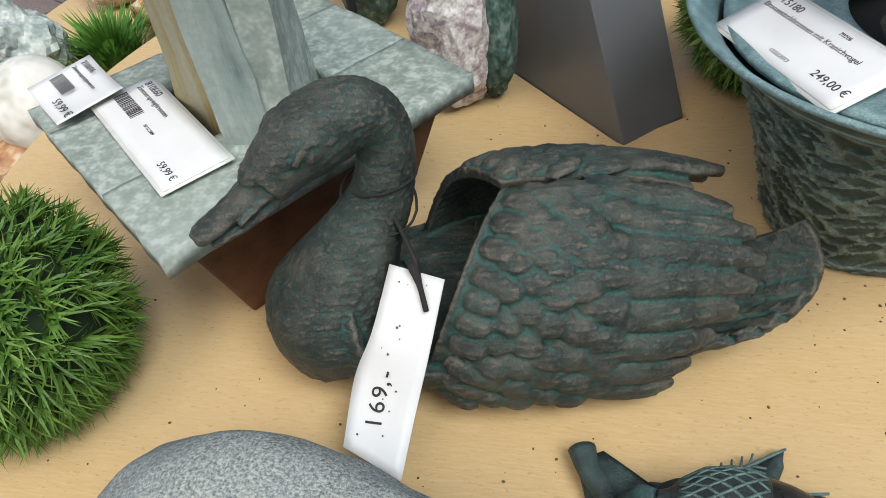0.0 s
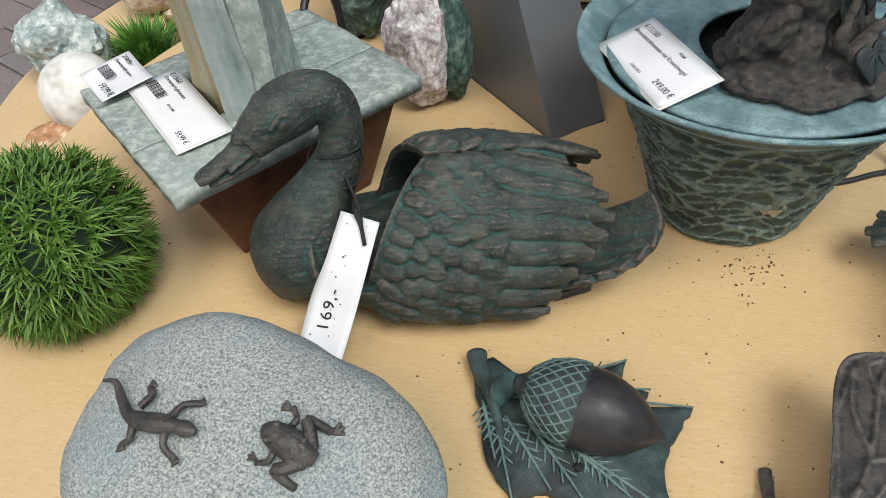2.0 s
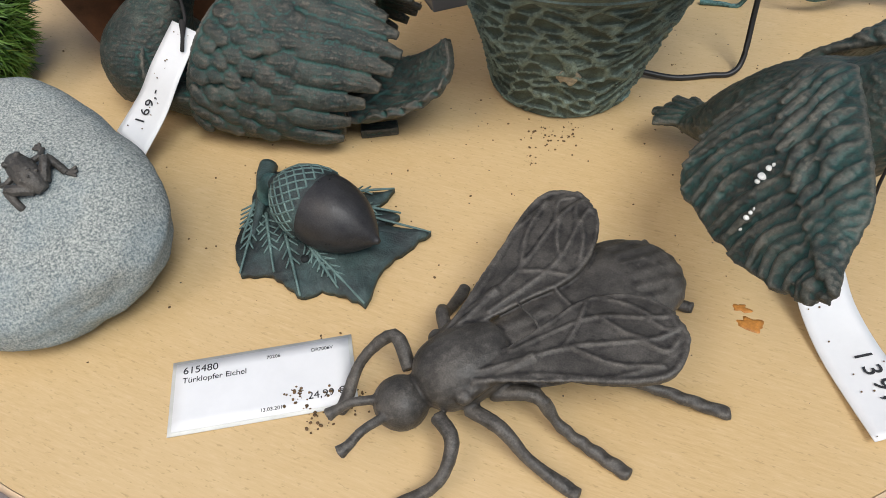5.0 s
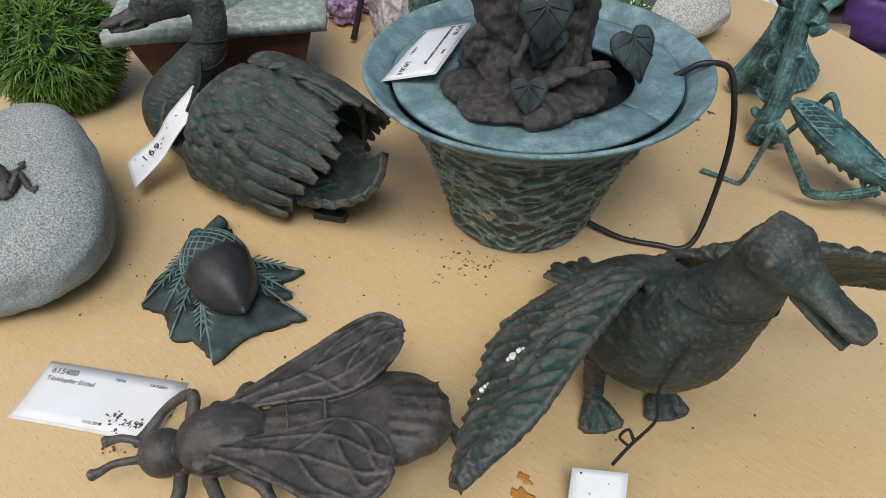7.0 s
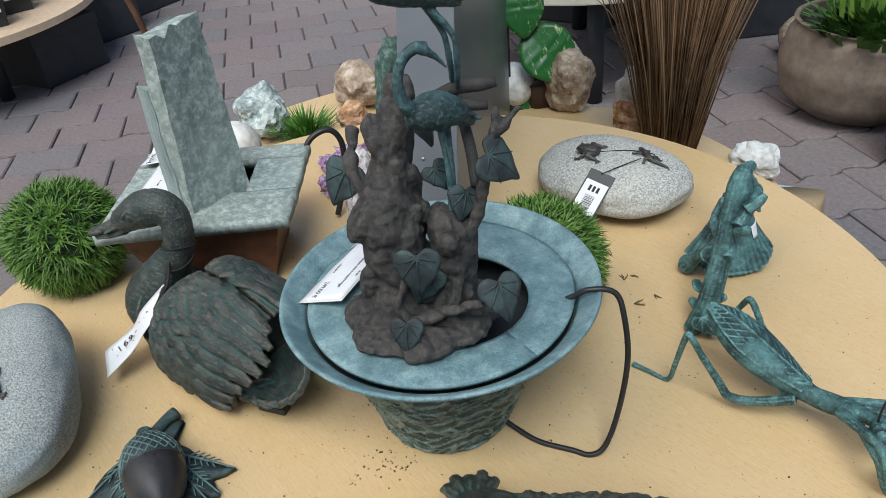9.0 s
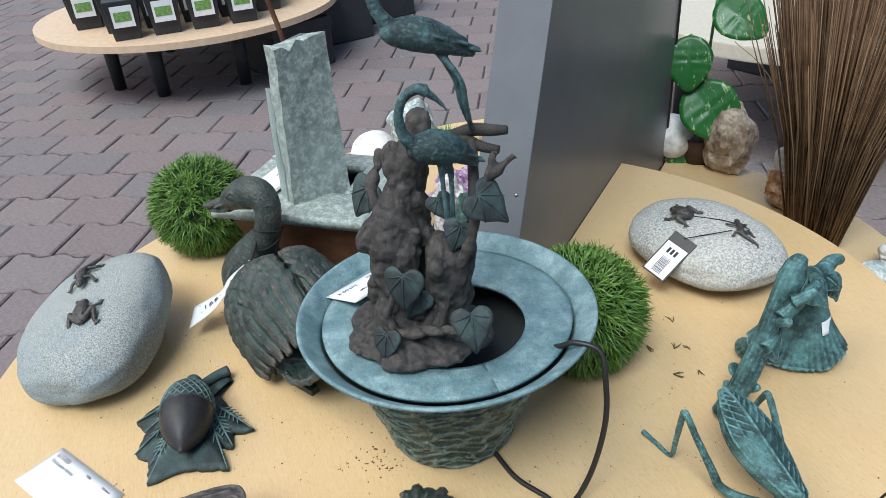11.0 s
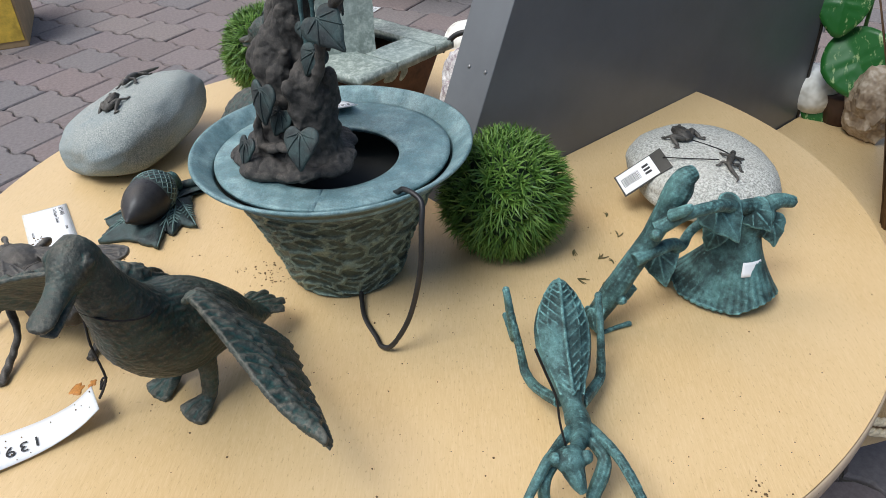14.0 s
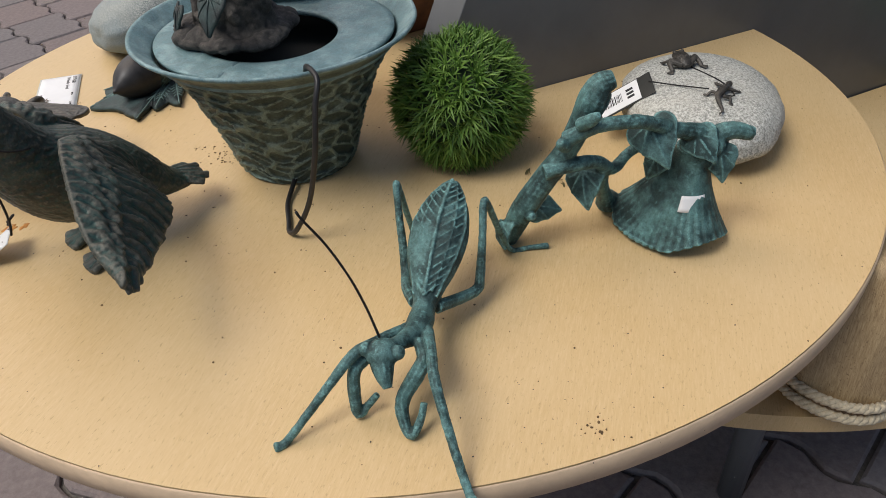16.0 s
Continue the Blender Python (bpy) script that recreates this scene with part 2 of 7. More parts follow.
def tube(bm, pts, seg=10, k=5, up=(0, 0, 1), shape=None):
    """Sweeps an ellipse through rows (x, y, z, side radius, upward radius)."""
    rows = spline([(*p, p[3]) if len(p) == 4 else p for p in pts], k)
    P = [Vector(r[:3]) for r in rows]
    rings, side = [], None
    for i, r in enumerate(rows):
        t = (P[min(i + 1, len(P) - 1)] - P[max(i - 1, 0)]).normalized()
        u = Vector(up)
        s = t.cross(u)
        if side is not None and s.length < 0.3:
            s = side - t * side.dot(t)
        elif side is not None and s.dot(side) < 0:
            s = -s
        if s.length < 1e-4:
            s = t.orthogonal()
        s.normalize()
        side = s
        w = s.cross(t)
        a, b = max(r[3], 2e-4), max(r[4], 2e-4)
        ring = []
        for j in range(seg):
            an = 2 * math.pi * j / seg
            ring.append(bm.verts.new(P[i] + s * a * math.cos(an) + w * b * math.sin(an)))
        rings.append(ring)
    for r0, r1 in zip(rings, rings[1:]):
        for j in range(seg):
            bm.faces.new((r0[j], r0[(j + 1) % seg], r1[(j + 1) % seg], r1[j]))
    bm.faces.new(rings[0][::-1])
    bm.faces.new(rings[-1])
    return bm


def blob(bm, c, r, rot=None, seg=16, rings=10):
    m = Matrix.Translation(Vector(c)) @ (rot.to_4x4() if rot else Matrix()) @ Matrix.Diagonal((*r, 1))
    bmesh.ops.create_uvsphere(bm, u_segments=seg, v_segments=rings, radius=1, matrix=m)
    return bm


def box(bm, lo, hi, m=None):
    mm = (m or Matrix()) @ Matrix.Translation([(a + b) / 2 for a, b in zip(lo, hi)]) @ Matrix.Diagonal((*[b - a for a, b in zip(lo, hi)], 1))
    return bmesh.ops.create_cube(bm, size=1, matrix=mm)["verts"]


def soften(bm, width=0.002, seg=2):
    bmesh.ops.bevel(bm, geom=list(bm.edges), offset=width, segments=seg, affect="EDGES", profile=0.6)
    return bm


def grid(bm, f, nu, nv, thick=0.0, close_u=False):
    """A sheet f(u, v) -> point, given thickness along its normals."""
    pts = [[Vector(f(i / nu, j / nv)) for j in range(nv + 1)] for i in range(nu + 1)]
    def normal(i, j):
        a = pts[min(i + 1, nu)][j] - pts[max(i - 1, 0)][j]
        b = pts[i][min(j + 1, nv)] - pts[i][max(j - 1, 0)]
        n = a.cross(b)
        return n.normalized() if n.length > 1e-12 else Vector((0, 0, 1))
    top = [[bm.verts.new(p) for p in row] for row in pts]
    sheets = [top]
    if thick:
        sheets.append([[bm.verts.new(pts[i][j] - normal(i, j) * thick) for j in range(nv + 1)] for i in range(nu + 1)])
    for s in sheets:
        for i in range(nu):
            for j in range(nv):
                bm.faces.new((s[i][j], s[i + 1][j], s[i + 1][j + 1], s[i][j + 1]))
    if thick:
        a, b = sheets
        for i in range(nu):
            for j in (0, nv):
                bm.faces.new((a[i][j], a[i + 1][j], b[i + 1][j], b[i][j]))
        for j in range(nv):
            for i in (0, nu):
                bm.faces.new((a[i][j], a[i][j + 1], b[i][j + 1], b[i][j]))
    return bm


def fan_plate(bm, outline, centre, f, thick, rings=6, veins=None):
    """A plate filled from its middle out to a closed outline; f(x, y, r) gives its height."""
    n = len(outline)
    def layer(dz):
        c = bm.verts.new((*centre, f(centre[0], centre[1], 0) + dz))
        out = []
        for k in range(1, rings + 1):
            r = k / rings
            out.append([bm.verts.new((centre[0] + (x - centre[0]) * r, centre[1] + (y - centre[1]) * r, f(centre[0] + (x - centre[0]) * r, centre[1] + (y - centre[1]) * r, r) + dz)) for x, y in outline])
        for j in range(n):
            bm.faces.new((c, out[0][j], out[0][(j + 1) % n]))
            for a, b in zip(out, out[1:]):
                bm.faces.new((a[j], b[j], b[(j + 1) % n], a[(j + 1) % n]))
        return out[-1]
    a, b = layer(0), layer(-thick)
    for j in range(n):
        bm.faces.new((a[j], a[(j + 1) % n], b[(j + 1) % n], b[j]))
    return bm


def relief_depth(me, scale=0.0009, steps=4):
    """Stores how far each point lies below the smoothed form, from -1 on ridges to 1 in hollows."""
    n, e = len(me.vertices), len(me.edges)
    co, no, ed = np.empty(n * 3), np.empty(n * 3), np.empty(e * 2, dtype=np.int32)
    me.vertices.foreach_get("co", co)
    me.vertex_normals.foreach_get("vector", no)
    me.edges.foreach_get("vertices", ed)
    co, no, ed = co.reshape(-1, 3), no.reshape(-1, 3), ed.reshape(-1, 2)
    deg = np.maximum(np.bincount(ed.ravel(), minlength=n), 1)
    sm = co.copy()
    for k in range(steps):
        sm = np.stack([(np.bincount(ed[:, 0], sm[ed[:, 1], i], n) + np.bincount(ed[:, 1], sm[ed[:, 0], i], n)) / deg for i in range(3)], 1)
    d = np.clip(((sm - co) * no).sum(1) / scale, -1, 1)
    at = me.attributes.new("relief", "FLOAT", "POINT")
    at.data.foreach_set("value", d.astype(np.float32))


def fused(name, bm, material, voxel, at, smooth=2, rough_amp=0.0, rough_scale=40.0, relief=None):
    """Joins overlapping forms into one cast skin, with an optional fine relief, as one mesh at the point at."""
    me = flush(bm, name)
    tmp = new(name, me)
    r = tmp.modifiers.new("skin", "REMESH")
    r.mode, r.voxel_size = "VOXEL", voxel
    if smooth:
        s = tmp.modifiers.new("soft", "SMOOTH")
        s.iterations, s.factor = smooth, 0.5
    bpy.context.view_layer.update()
    out = bpy.data.meshes.new_from_object(tmp.evaluated_get(bpy.context.evaluated_depsgraph_get()))
    bpy.data.objects.remove(tmp)
    n = len(out.vertices)
    co, no = np.empty(n * 3), np.empty(n * 3)
    out.vertices.foreach_get("co", co)
    out.vertex_normals.foreach_get("vector", no)
    co, no = co.reshape(-1, 3), no.reshape(-1, 3)
    if rough_amp or relief:
        d = np.zeros(n)
        for i in range(n):
            p = Vector(co[i])
            if rough_amp:
                d[i] += rough_amp * noise.noise(p * rough_scale) + 0.5 * rough_amp * noise.noise(p * rough_scale * 2.3)
            if relief:
                d[i] += relief(p)
        co = co + no * d[:, None]
    co = co - np.array(at)
    out.vertices.foreach_set("co", co.ravel())
    out.name = name
    out.update()
    relief_depth(out)
    out.materials.clear()
    out.materials.append(material)
    out.shade_smooth()
    ob = new(name, out)
    ob.location = at
    return ob


def text(name, body, size, m, parent, material=None, align="LEFT"):
    cu = bpy.data.curves.new(name, "FONT")
    cu.body, cu.size, cu.align_x, cu.extrude = body, size, align, 0.0001
    tmp = new(name, cu)
    bpy.context.view_layer.update()
    me = bpy.data.meshes.new_from_object(tmp.evaluated_get(bpy.context.evaluated_depsgraph_get()))
    bpy.data.objects.remove(tmp)
    me.materials.clear()
    me.materials.append(material or INK)
    ob = new(name, me)
    ob.parent = parent
    ob.matrix_basis = Matrix.Translation(-root_of(parent)) @ m
    return ob


def frame_from(o, x, y):
    """A pose at o with its x axis along x and its y axis near y."""
    x = Vector(x).normalized()
    z = x.cross(Vector(y)).normalized()
    y = z.cross(x)
    return Matrix(((x.x, y.x, z.x, o[0]), (x.y, y.y, z.y, o[1]), (x.z, y.z, z.z, o[2]), (0, 0, 0, 1)))


# ---- setting: ground, table, tower ----
def build_ground():
    bm = bmesh.new()
    R = 60.0
    vs = [bm.verts.new((x, y, -0.012)) for x, y in ((-R, -R), (R, -R), (R, R), (-R, R))]
    bm.faces.new(vs)
    return tagged(part("ground", bm, JOINT, smooth=False), "sand bed and joints of the paved courtyard", "ground", kind="structure")


ground = build_ground()
TABLE_R = 0.563
TC = Vector((0.016, 0.0, 0))             # middle of the round table top
FACE = Vector((-0.672, 0.7405, 0))          # along the tower, from the table's middle outwards
NORM = Vector((0.7405, 0.672, 0))
TB, TA = Vector((0.046, 0.054, 0)), Vector((-0.011, 0.015, 0))     # foot of the tower's narrow face


def build_table():
    at = Vector((0, 0, 0))
    t = thing("display_table", at, "round beech laminate display table with a slot for the panel", "table")
    # outline: a disc with a slot cut from the middle to the rim
    def rim_end(p):
        q = p - TC
        return q + FACE * (math.sqrt(TABLE_R ** 2 - q.dot(NORM) ** 2) - q.dot(FACE))
    b_out, a_out = rim_end(TB), rim_end(TA)
    a0, a1 = math.atan2(b_out.y, b_out.x), math.atan2(a_out.y, a_out.x)
    N = 160
    arc = [(TC.x + TABLE_R * math.cos(a1 + (a0 + 2 * math.pi - a1) * i / N), TC.y + TABLE_R * math.sin(a1 + (a0 + 2 * math.pi - a1) * i / N)) for i in range(N + 1)]
    outline = arc + [(TB.x, TB.y), (TA.x, TA.y)]
    bm = bmesh.new()
    top = [bm.verts.new((x, y, T)) for x, y in outline]
    f = bm.faces.new(top)
    ex = bmesh.ops.extrude_face_region(bm, geom=[f])
    bmesh.ops.translate(bm, verts=[v for v in ex["geom"] if isinstance(v, bmesh.types.BMVert)], vec=(0, 0, -0.024))
    part("tabletop", bm, WOOD, t, smooth=False)
    bm = bmesh.new()
    M = 160
    def band(u, v):
        a = a1 + (a0 + 2 * math.pi - a1) * u
        prof = [(0.0004, -0.0012), (0.0018, -0.0022), (0.0022, -0.012), (0.0018, -0.0228), (0.0004, -0.0238)]
        r, z = prof[round(v * 4)]
        return (TC.x + (TABLE_R + r) * math.cos(a), TC.y + (TABLE_R + r) * math.sin(a), T + z)
    grid(bm, band, M, 4)
    part("edge_band", bm, EDGE, t, "pale edge banding")
    for a in (20, 110, 200, 290):
        bm = bmesh.new()
        x, y = 0.42 * math.cos(radians(a)), 0.42 * math.sin(radians(a))
        tube(bm, [(x, y, T - 0.0245, 0.022), (x, y, 0.02, 0.018), (x, y, 0.0, 0.018)], 14, 1, (0, 1, 0))
        part("leg", bm, TOWER_GREY, t)
    return t


build_table()


def build_tower():
    """A slab with a front edge that slopes back, standing on the ground in the table's slot."""
    t = thing("display_pylon", (0, 0, 0), "tall anthracite display pylon with a sloping front edge", "display stand")
    slope, far, high = 0.44, 0.965, 1.60
    thick = (TB - TA).dot(NORM) - 0.002
    off = TA.dot(NORM) + 0.001
    foot = TB.dot(FACE) + 0.004
    def pt(a, z, w):
        p = FACE * a + NORM * (off + w)
        return (p.x, p.y, z)
    order = [(foot, 0.0), (far, 0.0), (far + 0.03, high), (foot + slope * (high - T), high), (foot, T)]
    bm = bmesh.new()
    a = [bm.verts.new(pt(x, z, 0.0)) for x, z in order]
    b = [bm.verts.new(pt(x, z, thick)) for x, z in order]
    bm.faces.new(a)
    bm.faces.new(b[::-1])
    for i in range(5):
        bm.faces.new((a[i], a[(i + 1) % 5], b[(i + 1) % 5], b[i]))
    soften(bm, 0.0015, 2)
    part("panel", bm, TOWER_GREY, t, smooth=False)
    d = (FACE * slope + Vector((0, 0, 1))).normalized()
    n = NORM.cross(d).normalized()
    if n.dot(FACE) > 0:
        n = -n
    zinc = plain("zinc_screw_head", (0.25, 0.25, 0.25), 0.35, 0.8)
    for w in (0.026, thick - 0.012):
        base = Vector(pt(foot + slope * 0.16, T + 0.16, w))
        bm = bmesh.new()
        bmesh.ops.create_cone(bm, cap_ends=True, segments=14, radius1=0.0026, radius2=0.0020, depth=0.0012, matrix=Matrix.Translation(base + n * 0.0004) @ n.to_track_quat("Z", "Y").to_matrix().to_4x4())
        part("screw", bm, zinc, t)
    # dark edge strip at the outer end
    bm = bmesh.new()
    lo, hi = Vector(pt(far - 0.010, 0.0, thick)), Vector(pt(far + 0.02, high, thick))
    tube(bm, [(*(lo + NORM * 0.0005), 0.004), (*(hi + NORM * 0.0005), 0.004)], 6, 1, tuple(NORM))
    part("edge_strip", bm, CABLE, t, "black rubber edge strip")
    return t


build_tower()


# ---- swan planter ----
def build_swan():
    ax = Vector((0.978, 0.208, 0))
    sd = Vector((-0.208, 0.978, 0))
    M = Vector((-0.080, -0.186, T))
    def at(s, l, z):
        return M + ax * s + sd * l + Vector((0, 0, z))
    bm = bmesh.new()
    # lower hull, an open tub
    tube(bm, [(*at(-0.118, 0, 0.042), 0.012, 0.018), (*at(-0.104, 0, 0.042), 0.040, 0.036), (*at(-0.07, 0, 0.044), 0.057, 0.044), (*at(-0.02, 0, 0.044), 0.067, 0.044),
              (*at(0.04, 0, 0.043), 0.066, 0.043), (*at(0.085, 0, 0.044), 0.048, 0.036), (*at(0.112, 0, 0.050), 0.026, 0.024)], 28, 5)
    for v in bm.verts:
        if v.co.z > T + 0.046 and (v.co - M).dot(ax) > -0.085:
            v.co.z = T + 0.046
    # neck and head
    neck = [(-0.172, -0.208, 0.030, 0.046, 0.044), (-0.178, -0.209, 0.048, 0.046, 0.045), (-0.172, -0.2055, 0.068, 0.036, 0.036), (-0.160, -0.198, 0.092, 0.0245), (-0.1465, -0.187, 0.116, 0.0180), (-0.1415, -0.181, 0.141, 0.0162),
            (-0.1455, -0.180, 0.159, 0.0178), (-0.157, -0.187, 0.1680, 0.0200), (-0.172, -0.199, 0.1655, 0.0212), (-0.185, -0.2105, 0.1580, 0.0176), (-0.195, -0.2205, 0.150, 0.0140)]
    tube(bm, [(x, y, z + T, *r) for x, y, z, *r in neck], 22, 5, (0.72, -0.69, 0.05))
    d = Vector((-0.66, -0.70, -0.28)).normalized()
    up = Vector((0, 0, 1))
    b0 = Vector((-0.194, -0.219, T + 0.150))
    tube(bm, [(*b0, 0.0128, 0.0115), (*(b0 + d * 0.012), 0.0098, 0.0078), (*(b0 + d * 0.027), 0.0086, 0.0052), (*(b0 + d * 0.040), 0.0086, 0.0042), (*(b0 + d * 0.046), 0.005, 0.003)], 16, 4)
    b1 = b0 + Vector((0, 0, -0.009))
    tube(bm, [(*b1, 0.011, 0.006), (*(b1 + d * 0.02 + up * -0.0005), 0.009, 0.004), (*(b1 + d * 0.039 + up * 0.002), 0.006, 0.003)], 12, 4)
    blob(bm, b0 + d * 0.002 + up * 0.006, (0.0108, 0.0108, 0.0095))          # knob over the bill
    side = d.cross(up).normalized()
    for sgn in (-1, 1):
        e = Vector((-0.180, -0.2055, T + 0.1660)) + side * sgn * 0.0186
        blob(bm, e, (0.0044, 0.0044, 0.0040), None, 12, 8)
        tube(bm, [(*(e + d * 0.010 + up * 0.001), 0.0016), (*(e + up * 0.0066), 0.0026), (*(e - d * 0.011 + up * 0.001), 0.0018), (*(e - d * 0.022 - up * 0.004), 0.0012)], 8, 4)
        tube(bm, [(*(b0 + side * sgn * 0.011 + d * 0.004), 0.0015), (*(b0 + side * sgn * 0.0105 + d * 0.024 - up * 0.003), 0.0012)], 6, 2)
    # arched wings: an open shell, feathered from small scallops to long primaries
    def shell(s, a, g=0.0):
        c = min(s, 0.104)
        q = max(0.0, 1 - ((c - 0.018) / 0.118) ** 2) ** 0.5
        rl, rz = 0.012 + 0.058 * q + g, 0.028 + 0.056 * q + g
        over_run = s - c
        return at(s, rl * math.cos(a) * (1 - 2.0 * over_run), 0.040 + rz * max(math.sin(a), -0.4) - 0.30 * over_run)
    for sgn in (-1, 1):
        turn = lambda a: a if sgn > 0 else math.pi - a
        def wing(u, v):
            front = -0.056 + 0.056 * v ** 1.4
            back = 0.106 - 0.020 * (1 - v)
            sink = 0.010 * max(0.0, 1 - v / 0.55) * max(0.0, 1 - u * 5)
            return shell(front + (back - front) * u, turn(radians(-18 + 106 * v)), -sink)
        grid(bm, wing, 30, 22, -0.0055 * sgn)
        tube(bm, [(*wing(0.01, k / 14), 0.0012) for k in range(7, 15)], 8, 2, tuple(ax))
        def feather(st, a, ln, w, drift, lift, thick):
            pts = []
            for i in range(6):
                q = i / 5
                p = shell(st + ln * q, turn(a + drift * q), -0.0012 + lift * q ** 0.8 - 0.0016 * max(0, q - 0.75) * 4)
                pts.append((*p, w * (0.55, 0.92, 1.0, 1.0, 0.88, 0.45)[i] * random.uniform(0.93, 1.07), thick * (0.4, 0.9, 1, 1.0, 0.9, 0.6)[i]))
            am = turn(a + drift * 0.5)
            nrm = sd * math.cos(am) + Vector((0, 0, math.sin(am)))
            tube(bm, pts, 10, 3, nrm)
        for k in range(6):
            cnt = (10, 10, 9, 9, 8, 8)[k]
            for j in range(cnt):
                v = (j + 0.5 + 0.4 * (k % 2)) / cnt
                a = radians(-12 + 98 * v)
                st = -0.046 + 0.0138 * k + 0.048 * v ** 1.5 * (1 - k * 0.13) + random.uniform(-0.0015, 0.0015)
                feather(st, a, (0.018, 0.019, 0.021, 0.023, 0.025, 0.028)[k] * random.uniform(0.9, 1.15), 0.0066 + 0.0005 * k, radians(-6 + random.uniform(-4, 4)), 0.0058, 0.0038)
        for v, st, ln, w in ((0.02, 0.028, 0.058, 0.0080), (0.15, 0.024, 0.070, 0.0092), (0.28, 0.026, 0.080, 0.0098), (0.42, 0.032, 0.086, 0.0098), (0.56, 0.036, 0.092, 0.0094), (0.70, 0.040, 0.094, 0.0088), (0.84, 0.046, 0.084, 0.0082), (0.97, 0.050, 0.070, 0.0078)):
            feather(st, radians(-8 + 92 * v), ln, w, radians(-9), 0.0082, 0.0046)
            feather(st + 0.006, radians(-8 + 92 * v), ln - 0.016, 0.0011, radians(-9), 0.0124, 0.0010)
    # tail fan, cupped and raised at its far corner
    rear = spline([(0.086, -0.160, 0.086), (0.095, -0.176, 0.070), (0.091, -0.190, 0.056), (0.077, -0.203, 0.046), (0.056, -0.213, 0.039), (0.034, -0.217, 0.037)], 8)
    def tail(u, v):
        i = v * (len(rear) - 1)
        k = min(int(i), len(rear) - 2)
        e = Vector(rear[k]).lerp(Vector(rear[k + 1]), i - k)
        b = Vector((0.006, -0.146, 0.048)).lerp(Vector((0.008, -0.216, 0.036)), v)
        p = b.lerp(e, u)
        fan = 0.0014 * math.cos(v * 44 + u * 3) * u
        return p + Vector((0.0, 0.0, T - 0.012 * math.sin(u * math.pi) + fan))
    grid(bm, tail, 18, 60, 0.007)
    box(bm, (-0.010, -0.006, 0), (0.022, 0.006, 0.008), Matrix.Translation(at(0.100, -0.030, 0)) @ Matrix.Rotation(0.5, 4, "Z"))
    def relief(p):
        q = p - M
        return 0.00055 * noise.noise(Vector((q.dot(ax) * 60, q.dot(sd) * 420, q.z * 420))) + 0.0003 * noise.noise(q * 500)
    return tagged(fused("swan_planter", bm, BRONZE, 0.0012, (M.x, M.y, T), 1, 0.0001, 260, relief), "dark bronze swan planter with green patina in the feathers", "statue")


build_swan()


# ---- duck ----
def build_duck():
    bm = bmesh.new()
    up = Vector((0, 0, 1))
    body = [(0.274, -0.130, 0.036, 0.018, 0.006), (0.290, -0.140, 0.044, 0.026, 0.014), (0.312, -0.153, 0.060, 0.035, 0.027), (0.338, -0.168, 0.076, 0.042, 0.039), (0.362, -0.181, 0.088, 0.0435, 0.0435),
            (0.385, -0.189, 0.110, 0.034, 0.036), (0.401, -0.1905, 0.140, 0.0240, 0.026), (0.412, -0.193, 0.168, 0.0185, 0.020), (0.417, -0.195, 0.188, 0.0166, 0.018), (0.421, -0.1965, 0.200, 0.0160, 0.0155)]
    tube(bm, [(x, y, z + T, a, b) for x, y, z, a, b in body], 26, 5, (-0.45, 0.3, 0.84))
    hd = Vector((0.93, -0.13, -0.34)).normalized()
    h = Vector((0.4200, -0.1975, T + 0.1990))
    tube(bm, [(*(h - hd * 0.013), 0.014, 0.015), (*h, 0.0178, 0.0178), (*(h + hd * 0.012), 0.0150, 0.0145), (*(h + hd * 0.024), 0.0098, 0.0088), (*(h + hd * 0.040), 0.0094, 0.0052), (*(h + hd * 0.053 + up * 0.001), 0.0102, 0.0040), (*(h + hd * 0.059 + up * 0.001), 0.0055, 0.003)], 20, 4)
    tube(bm, [(*(h + hd * 0.018 - up * 0.009), 0.008, 0.005), (*(h + hd * 0.038 - up * 0.0115), 0.0075, 0.003), (*(h + hd * 0.051 - up * 0.0115), 0.0066, 0.003)], 12, 4)
    sd = hd.cross(up).normalized()
    for sgn in (-1, 1):
        e = h + hd * 0.006 + up * 0.006 + sd * sgn * 0.0152
        bmesh.ops.create_uvsphere(bm, u_segments=12, v_segments=8, radius=0.0034, matrix=Matrix.Translation(e + sd * sgn * 0.0012))
        tube(bm, [(*(e + sd * sgn * 0.0005 + hd * 0.0052 * math.cos(q) + up * 0.0046 * math.sin(q)), 0.0012) for q in [math.pi * j / 8 for j in range(17)]], 6, 1)
    # tail feathers
    for k in range(5):
        a = (k - 2) * 0.30
        d = Vector((-0.83, 0.55, 0)).normalized()
        d = Matrix.Rotation(a, 3, "Z") @ d
        p = Vector((0.288, -0.142, T + 0.044))
        tube(bm, [(*p, 0.007, 0.004), (*(p + d * 0.022 - up * 0.005), 0.0072, 0.004), (*(p + d * (0.040 + 0.004 * (k % 2)) - up * 0.010), 0.0052, 0.003)], 8, 3)
        tube(bm, [(*(p + up * 0.003), 0.0012), (*(p + d * 0.022 - up * 0.001), 0.0012), (*(p + d * 0.040 - up * 0.0075), 0.0009)], 6, 3)
    # spread wings
    def wing(lead, trail, n, side):
        L, R = spline(lead, 8), spline(trail, 8)
        m = len(L) - 1
        def f(u, v):
            i = u * m
            a = Vector(L[int(min(i, m))])
            b = Vector(R[int(min(i, m))])
            p = a.lerp(b, v)
            arch = math.sin(v * math.pi) * 0.010
            ridge = 0.0016 * math.sin(v * 9 + u * 46) * v
            scal = 0.002 * abs(math.sin(u * n * math.pi)) * v ** 3
            p += (b - a).normalized() * scal
            return p + up * (arch + ridge) + Vector((0, 0, T))
